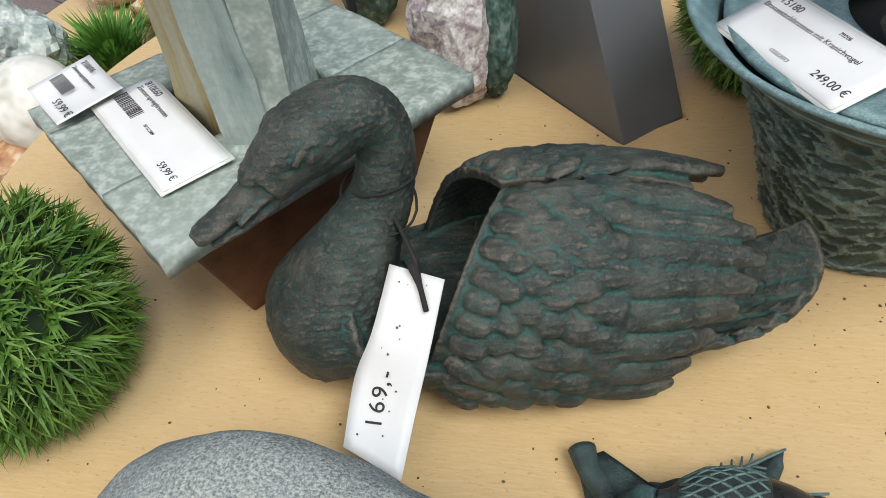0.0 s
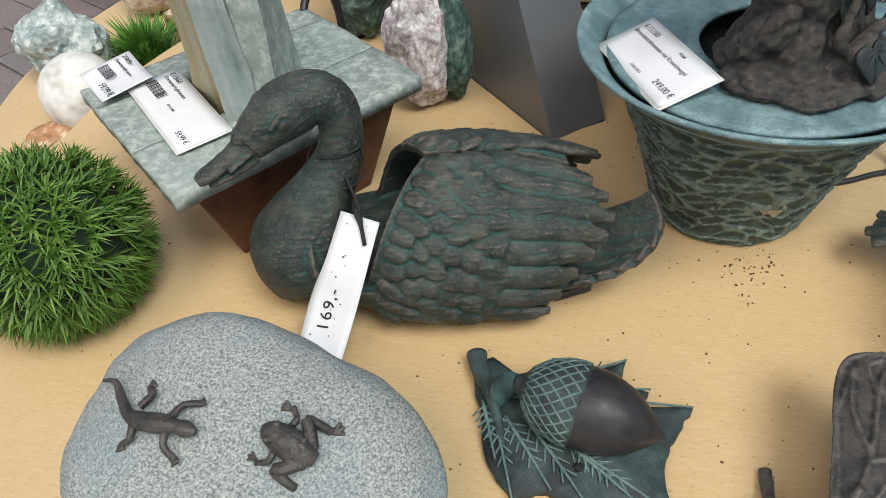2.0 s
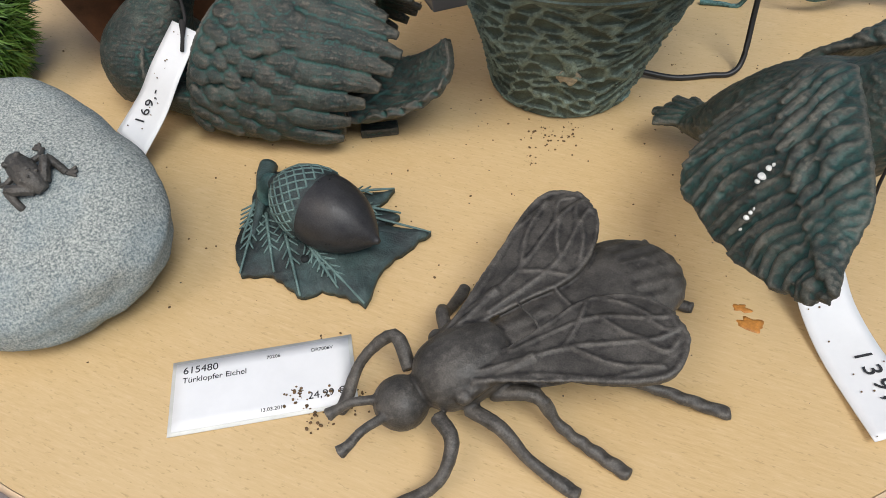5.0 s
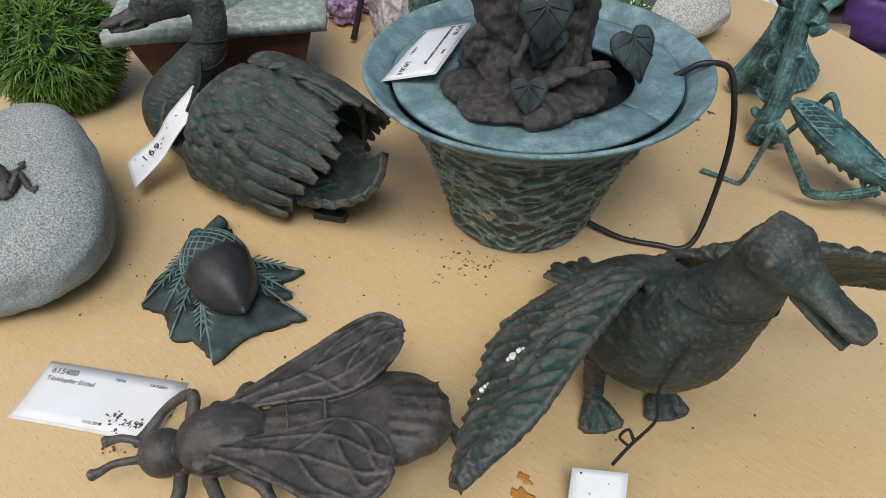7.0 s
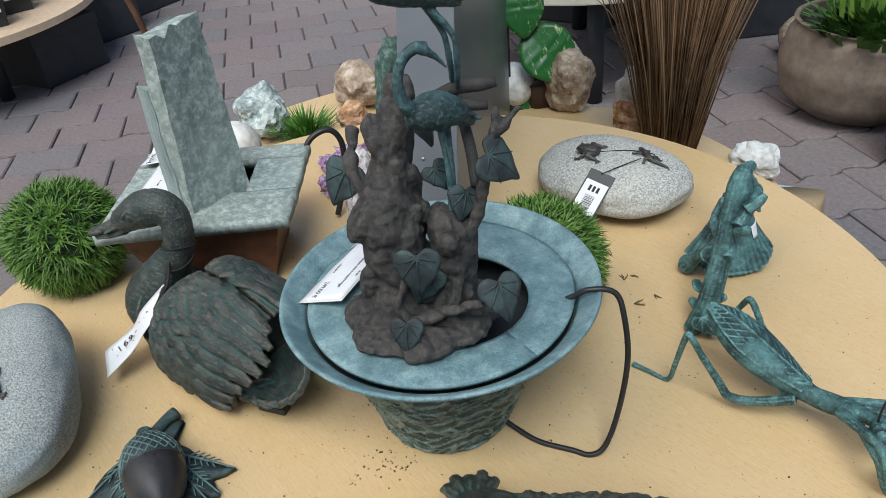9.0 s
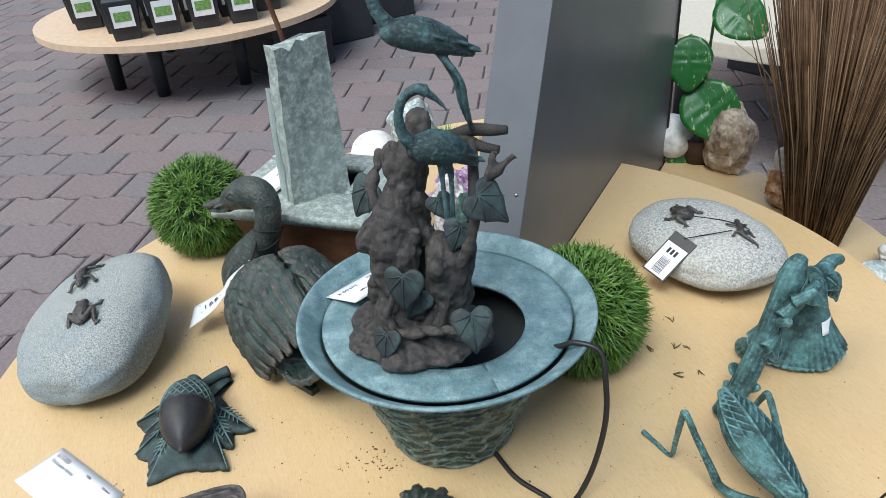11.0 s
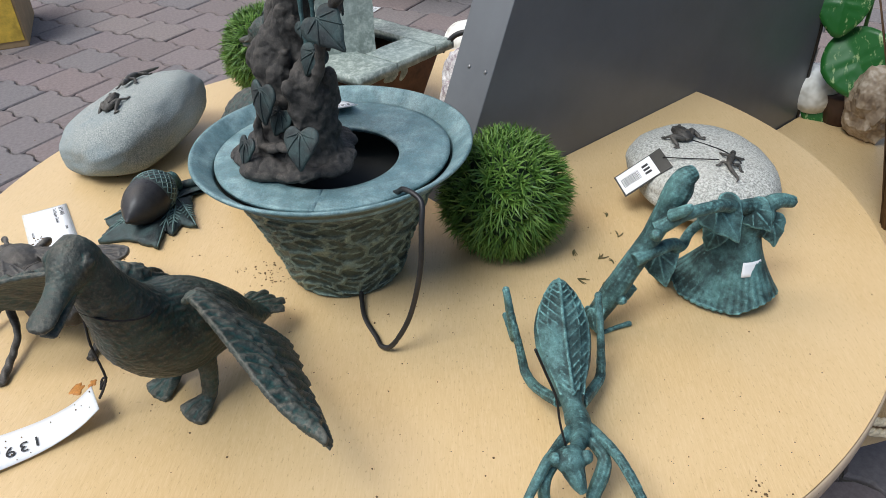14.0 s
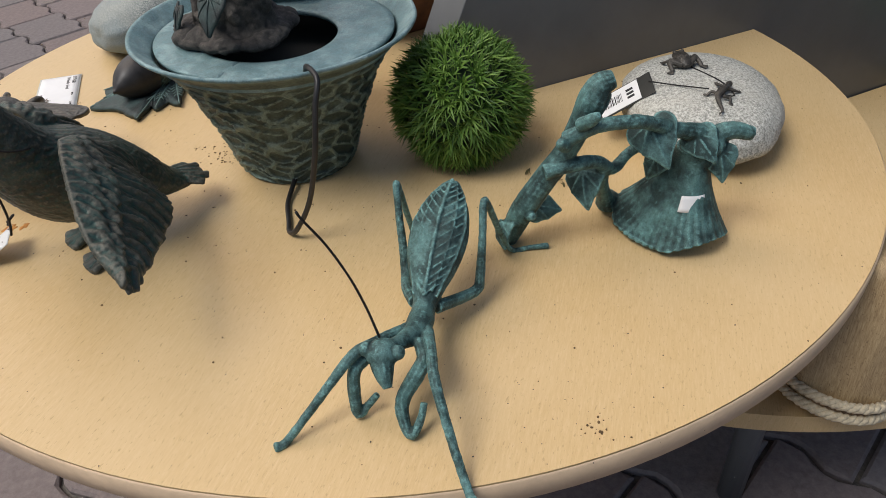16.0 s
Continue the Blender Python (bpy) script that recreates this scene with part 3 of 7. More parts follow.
        grid(bm, f, m, 18, 0.0046 * side)
        for row, (v0, ln) in enumerate(((0.04, 0.24), (0.20, 0.26), (0.38, 0.60))):
            for k in range(n + 6):
                u = (k + 0.5 + 0.4 * (row % 2)) / (n + 6.5)
                u2 = min(1, u + 0.10)
                p0, p1, p2 = Vector(f(u, v0)), Vector(f(u * 0.6 + u2 * 0.4, v0 + ln * 0.55)), Vector(f(u2, min(1, v0 + ln)))
                w = (0.0042, 0.0042, 0.0036)[row]
                o = (Vector(f(min(1, u + 0.05), v0)) - p0).cross(p2 - p0).normalized() * side
                tube(bm, [(*(p0 - o * 0.001), w * 0.5, 0.002), (*(p1 + o * 0.0014), w, 0.0024), (*(p2 + o * 0.0018), w * 0.6, 0.0020)], 8, 3, tuple(o))
                tube(bm, [(*(p0 + o * 0.0008), 0.0008), (*(p1 + o * 0.0034), 0.0009), (*(p2 + o * 0.0034), 0.0007)], 6, 3, tuple(o))
    # towards the mantis
    wing([(0.384, -0.150, 0.132), (0.401, -0.131, 0.148), (0.4456, -0.0915, 0.143), (0.483, -0.054, 0.124), (0.505, -0.017, 0.098)],
         [(0.322, -0.136, 0.090), (0.343, -0.118, 0.078), (0.3644, -0.0776, 0.068), (0.424, -0.0485, 0.076), (0.495, -0.019, 0.094)], 12, 1)
    # towards the rim
    wing([(0.362, -0.196, 0.132), (0.3600, -0.2093, 0.148), (0.366, -0.2679, 0.150), (0.372, -0.3157, 0.143), (0.3687, -0.3402, 0.129), (0.3643, -0.3670, 0.114)],
         [(0.318, -0.172, 0.090), (0.295, -0.200, 0.084), (0.2814, -0.244, 0.068), (0.3074, -0.2945, 0.074), (0.333, -0.334, 0.088), (0.357, -0.364, 0.108)], 12, -1)
    # legs and webbed feet
    for x, y in ((0.338, -0.199), (0.366, -0.158)):
        tube(bm, [(x - 0.006, y + 0.004, T + 0.060, 0.010), (x - 0.004, y + 0.003, T + 0.030, 0.008), (x, y, T + 0.009, 0.007)], 12, 4, (0, 1, 0))
        fwd = Vector((0.80, -0.60, 0))
        for a in (-0.55, 0, 0.55):
            d = Matrix.Rotation(a, 3, "Z") @ fwd
            tube(bm, [(x, y, T + 0.008, 0.006, 0.006), (x + d.x * 0.014, y + d.y * 0.014, T + 0.005, 0.006, 0.004), (x + d.x * 0.027, y + d.y * 0.027, T + 0.003, 0.004, 0.003)], 8, 3)
        def web(u, v):
            d = Matrix.Rotation(-0.55 + 1.1 * v, 3, "Z") @ fwd
            r = 0.004 + (0.022 + 0.004 * abs(v - 0.5)) * u
            return (x + d.x * r, y + d.y * r, T + 0.007 - 0.004 * u)
        grid(bm, web, 5, 8, 0.0045)
    def relief(p):
        head = 0.25 if p.z > T + 0.165 else 1.0
        return head * 0.0007 * noise.noise(Vector(((p.x * 0.83 - p.y * 0.55) * 70, (p.x * 0.55 + p.y * 0.83) * 360, p.z * 260))) + 0.0004 * noise.noise(p * 480)
    return tagged(fused("duck_statue", bm, BRONZE_DUCK, 0.0013, (0.35, -0.18, T), 1, 0.0001, 260, relief), "grey-green bronze duck with spread wings on webbed feet", "statue")


duck = build_duck()


# ---- fly ----
def build_fly():
    bm = bmesh.new()
    up = Vector((0, 0, 1))
    ax = Vector((0.726, 0.688, 0))                     # head to tail
    sd = Vector((-0.688, 0.726, 0))
    def p(s, l, z):
        return Vector((0.164, -0.438, T)) + ax * s + sd * (l - 0.005 + 0.12 * s) + up * z
    blob(bm, p(0, 0, 0.026), (0.0165, 0.0165, 0.0160), None, 20, 14)
    tube(bm, [(*p(0.012, 0, 0.029), 0.010, 0.010), (*p(0.020, 0, 0.031), 0.0195, 0.018), (*p(0.034, 0, 0.034), 0.0240, 0.021), (*p(0.050, 0, 0.036), 0.0235, 0.019), (*p(0.062, 0, 0.036), 0.0215, 0.015), (*p(0.066, 0, 0.035), 0.010, 0.008)], 24, 5)
    tube(bm, [(*p(0.056, 0, 0.034), 0.014, 0.010), (*p(0.075, 0, 0.036), 0.021, 0.0125), (*p(0.105, 0, 0.039), 0.029, 0.0145), (*p(0.140, -0.001, 0.042), 0.0365, 0.0160), (*p(0.162, -0.002, 0.043), 0.0335, 0.0155), (*p(0.178, -0.003, 0.042), 0.0250, 0.0140), (*p(0.187, -0.003, 0.041), 0.013, 0.009)], 24, 6)
    for s, w in ((0.084, 0.0235), (0.108, 0.0300), (0.134, 0.0362), (0.164, 0.0328), (0.180, 0.0235)):
        r = [(*p(s + 0.002 * math.cos(a * 3), w * 0.98 * math.cos(a), 0.0400 + 0.0152 * math.sin(a)), 0.0009) for a in [radians(20 + 14 * i) for i in range(11)]]
        tube(bm, r, 6, 1)
    for sg in (-1, 1):
        q = [p(-0.012, 0.006 * sg, 0.030), p(-0.026, 0.0095 * sg, 0.033), p(-0.036, 0.012 * sg, 0.029), p(-0.042, 0.0125 * sg, 0.027)]
        tube(bm, [(*q[0], 0.003), (*q[1], 0.0028), (*q[2], 0.0032), (*q[3], 0.0044)], 10, 4)
        # wing with raised veins
        lead = [p(0.0380, 0.0200 * sg, 0.046), p(0.0720, 0.0380 * sg, 0.052), p(0.1050, 0.0640 * sg, 0.057), p(0.1320, 0.0770 * sg, 0.061), p(0.1490, 0.0680 * sg, 0.063), p(0.1555, 0.0540 * sg, 0.0635)]
        trail = [p(0.0460, 0.0130 * sg, 0.048), p(0.0850, 0.0110 * sg, 0.055), p(0.1150, 0.0080 * sg, 0.060), p(0.1360, 0.0160 * sg, 0.063), p(0.1500, 0.0310 * sg, 0.064), p(0.1560, 0.0460 * sg, 0.064)]
        L, R = spline([tuple(a) for a in lead], 5), spline([tuple(a) for a in trail], 5)
        def f(u, v):
            i = u * (len(L) - 1)
            k = min(int(i), len(L) - 2)
            a = Vector(L[k]).lerp(Vector(L[k + 1]), i - k)
            b = Vector(R[k]).lerp(Vector(R[k + 1]), i - k)
            return a.lerp(b, v) + up * (0.002 * math.sin(v * math.pi) - 0.010 * v * (1 - u) * u)
        grid(bm, f, 22, 12, -0.0046 * sg)
        tube(bm, [(*(f(k / 14, 0.03) - up * 0.0004), 0.0019) for k in range(15)], 8, 2)
        tube(bm, [(*(f(k / 14, 0.97) - up * 0.0004), 0.0014) for k in range(15)], 8, 2)
        veins = [[(0, .1), (.4, .06), (.8, .05), (.95, .3)], [(0, .5), (.3, .45), (.6, .4), (.85, .3)], [(.1, .8), (.4, .75), (.65, .65), (.9, .6)], [(.3, .45), (.42, .2), (.6, .12)], [(.55, .42), (.66, .22), (.8, .2)],
                 [(.45, .72), (.5, .55), (.58, .42)], [(.66, .65), (.72, .45), (.82, .32)], [(.5, .95), (.62, .82), (.7, .64)], [(.85, .3), (.87, .55), (.9, .8)], [(.28, .46), (.34, .7), (.42, .95)]]
        for vn in veins:
            tube(bm, [(*(f(a, b) + up * 0.0003), 0.0011) for a, b in vn], 6, 4)
        tube(bm, [(*p(0.036, 0.020 * sg, 0.040), 0.0055), (*p(0.052, 0.022 * sg, 0.046), 0.0042), (*p(0.075, 0.026 * sg, 0.0535), 0.003)], 10, 3)
        blob(bm, p(0.032, 0.0215 * sg, 0.040), (0.0055, 0.0055, 0.005))
    legs = [((0.012, 0.018), (0.010, 0.040, 0.034), (-0.012, 0.044, 0.018), (0.128, -0.442)), ((0.016, -0.018), (0.018, -0.036, 0.026), (0.004, -0.048, 0.014), (0.186, -0.489)),
            ((0.034, -0.022), (0.046, -0.042, 0.026), (0.056, -0.060, 0.012), (0.268, -0.446)), ((0.050, -0.020), (0.072, -0.036, 0.030), (0.082, -0.052, 0.012), (0.291, -0.424)),
            ((0.055, -0.018), (0.105, -0.040, 0.034), (0.135, -0.050, 0.016), (0.337, -0.367)), ((0.040, 0.020), (0.044, 0.044, 0.030), (0.052, 0.056, 0.012), (0.163, -0.338)),
            ((0.055, 0.018), (0.120, 0.030, 0.030), (0.170, 0.026, 0.020), (0.303, -0.294))]
    for (s0, l0), k1, k2, ft in legs:
        a, b, c = p(s0, l0, 0.026), p(*k1), p(*k2)
        e = Vector((ft[0], ft[1], T + 0.004))
        dd = (e - c)
        dd.z = 0
        tube(bm, [(*a, 0.0048), (*b, 0.0045), (*c, 0.0036), (*e, 0.0046, 0.0036), (*(e + dd.normalized() * 0.008), 0.0042, 0.003)], 9, 4)
    def relief(q):
        s = (q - p(0, 0, 0)).dot(ax)
        return 0.00035 * math.sin(700 * (q - p(0, 0, 0)).dot(sd) + 1.2 * noise.noise(q * 60)) if s > 0.070 and q.z < T + 0.0585 and (q.z < T + 0.052 or s > 0.15) else 0.0
    return tagged(fused("fly_statue", bm, BRONZE_BROWN, 0.0011, (0.22, -0.38, T), 1, 0.0002, 200, relief), "large dark brown cast iron fly with veined wings", "statue")


build_fly()


# ---- helpers for small forms ----
def merge(bm, sub, m):
    me = bpy.data.meshes.new("tmp")
    sub.to_mesh(me)
    sub.free()
    me.transform(m)
    bm.from_mesh(me)
    bpy.data.meshes.remove(me)


def ivy_leaf(size, thick=0.0022, cup=0.12):
    """A lobed ivy leaf in its own plane, stalk at the origin, tip along +y, with raised veins."""
    bm = bmesh.new()
    ctrl = [(0, 0.02), (0.22, -0.12), (0.46, -0.02), (0.52, 0.22), (0.42, 0.42), (0.34, 0.60), (0.16, 0.82), (0, 1.05), (-0.16, 0.82), (-0.34, 0.60), (-0.42, 0.42), (-0.52, 0.22), (-0.46, -0.02), (-0.22, -0.12)]
    out = [(p[0] * size, p[1] * size) for p in spline(ctrl + [ctrl[0]], 3)[:-1]]
    f = lambda x, y, r: -cup * size * ((x / size) ** 2 + (y / size - 0.35) ** 2) * 2 + 0.02 * size * math.sin(9 * x / size)
    fan_plate(bm, out, (0, 0.35 * size), f, thick, 5)
    for a, ln in ((0, 0.92), (0.62, 0.66), (-0.62, 0.66), (1.25, 0.42), (-1.25, 0.42)):
        d = (math.sin(a), math.cos(a))
        pts = []
        for k in range(5):
            q = ln * k / 4
            x, y = d[0] * q * size, (0.05 + d[1] * q) * size
            pts.append((x, y, f(x, y, 0) + 0.0003, 0.0010 * (1.2 - 0.8 * k / 4)))
        tube(bm, pts, 5, 1)
    return bm


def turf(centre, R, tufts, blades, length, seed, squash=1.0):
    """Short artificial grass: tufts of thin bent blades over a ball."""
    rnd = random.Random(seed)
    vs, fs = [], []
    for i in range(tufts):
        z = 1 - 2 * (i + 0.5) / tufts
        a = i * 2.399963 + rnd.uniform(-0.2, 0.2)
        n = Vector((math.sqrt(1 - z * z) * math.cos(a), math.sqrt(1 - z * z) * math.sin(a), z))
        base = Vector(centre) + n * R * (0.80 + rnd.uniform(0, 0.08))
        t1 = n.orthogonal().normalized()
        t2 = n.cross(t1)
        for b in range(blades):
            an = 2 * math.pi * b / blades + rnd.uniform(-0.4, 0.4)
            out = (t1 * math.cos(an) + t2 * math.sin(an))
            lean = rnd.uniform(0.25, 0.95)
            ln = length * rnd.uniform(0.7, 1.25)
            d = (n + out * lean).normalized()
            w = d.cross(n + Vector((0.01, 0.02, 0.03))).normalized() * rnd.uniform(0.0007, 0.0012)
            p0, p1 = base, base + d * ln * 0.55
            p2 = base + d * ln + out * ln * 0.18 - Vector((0, 0, ln * 0.10))
            k = len(vs)
            vs += [p0 - w, p0 + w, p1 - w * 0.9, p1 + w * 0.9, p2]
            fs += [(k, k + 1, k + 3, k + 2), (k + 2, k + 3, k + 4)]
    return vs, fs


def blade_mat(name, cols):
    m, n, l, b = mat(name, 0.5, 0, 0.35)
    g = n.new("ShaderNodeNewGeometry")
    k = len(cols) - 1
    c = ramp(n, l, g.outputs["Random Per Island"], [(i / k, q) for i, q in enumerate(cols)])
    c = mix(n, l, ramp(n, l, noise_tex(n, l, 30, 3), [(0.35, (0, 0, 0)), (0.75, (0.7, 0.7, 0.7))]), c, cols[-1])
    l.new(c, b.inputs["Base Color"])
    b.inputs["Transmission Weight"].default_value = 0.0
    return m


TURF = blade_mat("plastic_turf", [(0.030, 0.085, 0.012), (0.062, 0.150, 0.020), (0.100, 0.200, 0.030), (0.170, 0.280, 0.055)])
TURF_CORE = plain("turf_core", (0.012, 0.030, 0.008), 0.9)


def grass_ball(x, y, R, seed, label):
    at = Vector((x, y, T))
    t = thing("grass_ball", at, label, "ornament", "artificial grass balls")
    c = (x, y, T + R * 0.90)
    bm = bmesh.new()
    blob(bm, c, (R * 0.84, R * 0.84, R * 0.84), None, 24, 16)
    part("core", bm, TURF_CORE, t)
    vs, fs = turf(c, R * 0.98, 560, 11, R * 0.26, seed)
    me = bpy.data.meshes.new("turf")
    me.from_pydata([v - at if v.z > T + 0.0008 else Vector((v.x, v.y, T + 0.0008)) - at for v in vs], [], fs)
    me.materials.append(TURF)
    ob = new("turf", me)
    ob.parent = t
    tagged(ob, kind="stuff")
    return t


grass_ball(-0.3727, -0.2571, 0.0760, 3, "green artificial grass ball lying beside the slate fountain")
grass_ball(0.1113, 0.1196, 0.0740, 8, "green artificial grass ball lying beside the bronze bowl")


# ---- stones with small bronze animals ----
def boulder(name, c, r, yaw, tilt, material, label, lumps=0.05, flat=2.3, seed=1, category="stone", wedge=0.0):
    bm = bmesh.new()
    bmesh.ops.create_icosphere(bm, subdivisions=5, radius=1)
    rot = Matrix.Rotation(yaw, 3, "Z") @ Matrix.Rotation(tilt, 3, "Y")
    for v in bm.verts:
        p = v.co.normalized()
        k = (abs(p.x) ** flat + abs(p.y) ** flat + abs(p.z) ** flat) ** (-1 / flat)
        d = 1 + lumps * noise.noise(p * 1.7 + Vector((seed, 0, 0))) + lumps * 0.35 * noise.noise(p * 5 + Vector((0, seed, 0))) + 0.006 * noise.noise(p * 22)
        q = p * k * d
        q.x *= 1 + 0.5 * wedge * q.y
        v.co = rot @ Vector((q.x * r[0], q.y * r[1], ((q.z + 1) * (1 + wedge * q.y) - 1) * r[2]))
    lo = min(v.co.z for v in bm.verts)
    bmesh.ops.translate(bm, verts=bm.verts, vec=(c[0], c[1], c[2] - lo - 0.002))
    me_at = Vector(c)
    bmesh.ops.translate(bm, verts=bm.verts, vec=-me_at)
    me = flush(bm, name)
    me.materials.append(material)
    me.shade_smooth()
    ob = new(name, me)
    ob.location = me_at
    return tagged(ob, label, category)


stone_a = boulder("display_stone", (-0.145, -0.412, T), (0.114, 0.086, 0.0440), -0.28, 0.12, GRANITE, "rounded grey granite stone with small bronze frog and lizard", 0.06, 2.6, 4, "stone", 0.24)
stone_b = boulder("display_stone", (0.0125, 0.3700, T), (0.1110, 0.0860, 0.0370), 0.10, -0.02, PEBBLE, "pale oval pebble with bronze frog and lizard on top", 0.05, 2.2, 9)


def over(ob, x, y):
    """Height of a stone's upper side at a place."""
    best = None
    for v in ob.data.vertices:
        p = v.co + ob.location
        d = (p.x - x) ** 2 + (p.y - y) ** 2
        if v.normal.z > 0.2 and (best is None or d < best[0]):
            best = (d, p.z, v.normal.copy())
    return best[1], best[2]


def on_stone(ob, x, y, yaw):
    z, n = over(ob, x, y)
    f = Vector((math.cos(yaw), math.sin(yaw), 0))
    return frame_from((x, y, z), f - n * f.dot(n), n.cross(f))


def small_frog(m):
    bm = bmesh.new()
    tube(bm, [(-0.015, 0, 0.004, 0.0040, 0.003), (-0.009, 0, 0.0065, 0.0070, 0.0050), (0.000, 0, 0.0085, 0.0086, 0.0062), (0.007, 0, 0.0090, 0.0078, 0.0058), (0.013, 0, 0.0085, 0.0062, 0.0044), (0.0175, 0, 0.0070, 0.0028, 0.002)], 16, 4)
    for s in (-1, 1):
        blob(bm, (0.0105, 0.0046 * s, 0.0128), (0.0024, 0.0022, 0.0022), None, 10, 7)
        tube(bm, [(0.006, 0.006 * s, 0.006, 0.0022), (0.005, 0.0125 * s, 0.006, 0.0019), (0.010, 0.0160 * s, 0.003, 0.0016), (0.0120, 0.0170 * s, 0.0012, 0.0020, 0.0012)], 8, 3)
        tube(bm, [(-0.011, 0.004 * s, 0.005, 0.0036), (-0.004, 0.0120 * s, 0.008, 0.0036), (0.000, 0.0150 * s, 0.0075, 0.0030), (-0.009, 0.0165 * s, 0.004, 0.0026), (-0.014, 0.0165 * s, 0.0018, 0.0024, 0.0014)], 8, 3)
        for a in (-0.5, 0, 0.5):
            tube(bm, [(0.0125, 0.0155 * s, 0.0014, 0.0013, 0.001), (0.0125 + 0.0055 * math.cos(a), 0.0155 * s + 0.0055 * math.sin(a), 0.001, 0.0011, 0.0009)], 6, 1)
            tube(bm, [(-0.014, 0.0165 * s, 0.0014, 0.0014, 0.001), (-0.014 + 0.007 * math.cos(a + 2.2 * s), 0.0165 * s + 0.007 * math.sin(a + 2.2 * s), 0.001, 0.0012, 0.0009)], 6, 1)
    for k in range(26):
        q = k * 2.4
        blob(bm, (-0.008 + 0.020 * (k / 26), 0.0058 * math.sin(q), 0.0132 + 0.0012 * math.cos(q) - 0.0008 * abs(math.sin(q)) * 2), (0.0011, 0.0011, 0.0009), None, 6, 4)
    for v in bm.verts:
        v.co = m @ v.co
    return tagged(fused("frog_figure", bm, BRONZE_BROWN, 0.0005, m.translation, 1, 0.0002, 400), "tiny dark brown bronze frog figure on the stone", "figurine", "small bronze animals")


def small_lizard(m, flip=1):
    bm = bmesh.new()
    tube(bm, [(0.0225, 0, 0.004, 0.0016), (0.018, 0, 0.005, 0.0036, 0.003), (0.013, 0, 0.005, 0.0030, 0.0028), (0.006, 0.001 * flip, 0.006, 0.0044, 0.0036), (-0.004, 0.002 * flip, 0.0055, 0.0040, 0.0034),
              (-0.012, 0.001 * flip, 0.004, 0.0028), (-0.021, -0.005 * flip, 0.003, 0.0021), (-0.029, -0.011 * flip, 0.002, 0.0014), (-0.036, -0.010 * flip, 0.0015, 0.0007)], 12, 4)
    for s in (-1, 1):
        tube(bm, [(0.009, 0.003 * s, 0.005, 0.0018), (0.011, 0.009 * s, 0.004, 0.0016), (0.016, 0.012 * s, 0.001, 0.0017, 0.001), (0.018, 0.0135 * s, 0.001, 0.0026, 0.0009)], 8, 3)
        tube(bm, [(-0.008, 0.003 * s, 0.005, 0.0018), (-0.006, 0.010 * s, 0.004, 0.0017), (-0.011, 0.0125 * s, 0.001, 0.0016, 0.001), (-0.010, 0.0155 * s, 0.001, 0.0026, 0.0009)], 8, 3)
    for v in bm.verts:
        v.co = m @ v.co
    return tagged(fused("lizard_figure", bm, BRONZE_BROWN, 0.0005, m.translation, 1, 0.0002, 400), "tiny dark brown bronze lizard figure on the stone", "figurine", "small bronze animals")


small_frog(on_stone(stone_a, -0.104, -0.410, radians(158)) @ Matrix.Scale(1.04, 4))
small_lizard(on_stone(stone_a, -0.186, -0.410, radians(-8)) @ Matrix.Scale(1.35, 4), -1)
small_frog(on_stone(stone_b, -0.0077, 0.345, radians(205)))
small_lizard(on_stone(stone_b, 0.058, 0.386, radians(160)), 1)


# ---- acorn door knocker ----
CAP_GREEN = patina("cap_lattice", (0.130, 0.205, 0.190), (0.240, 0.350, 0.320), (0.190, 0.300, 0.275), 0.5)

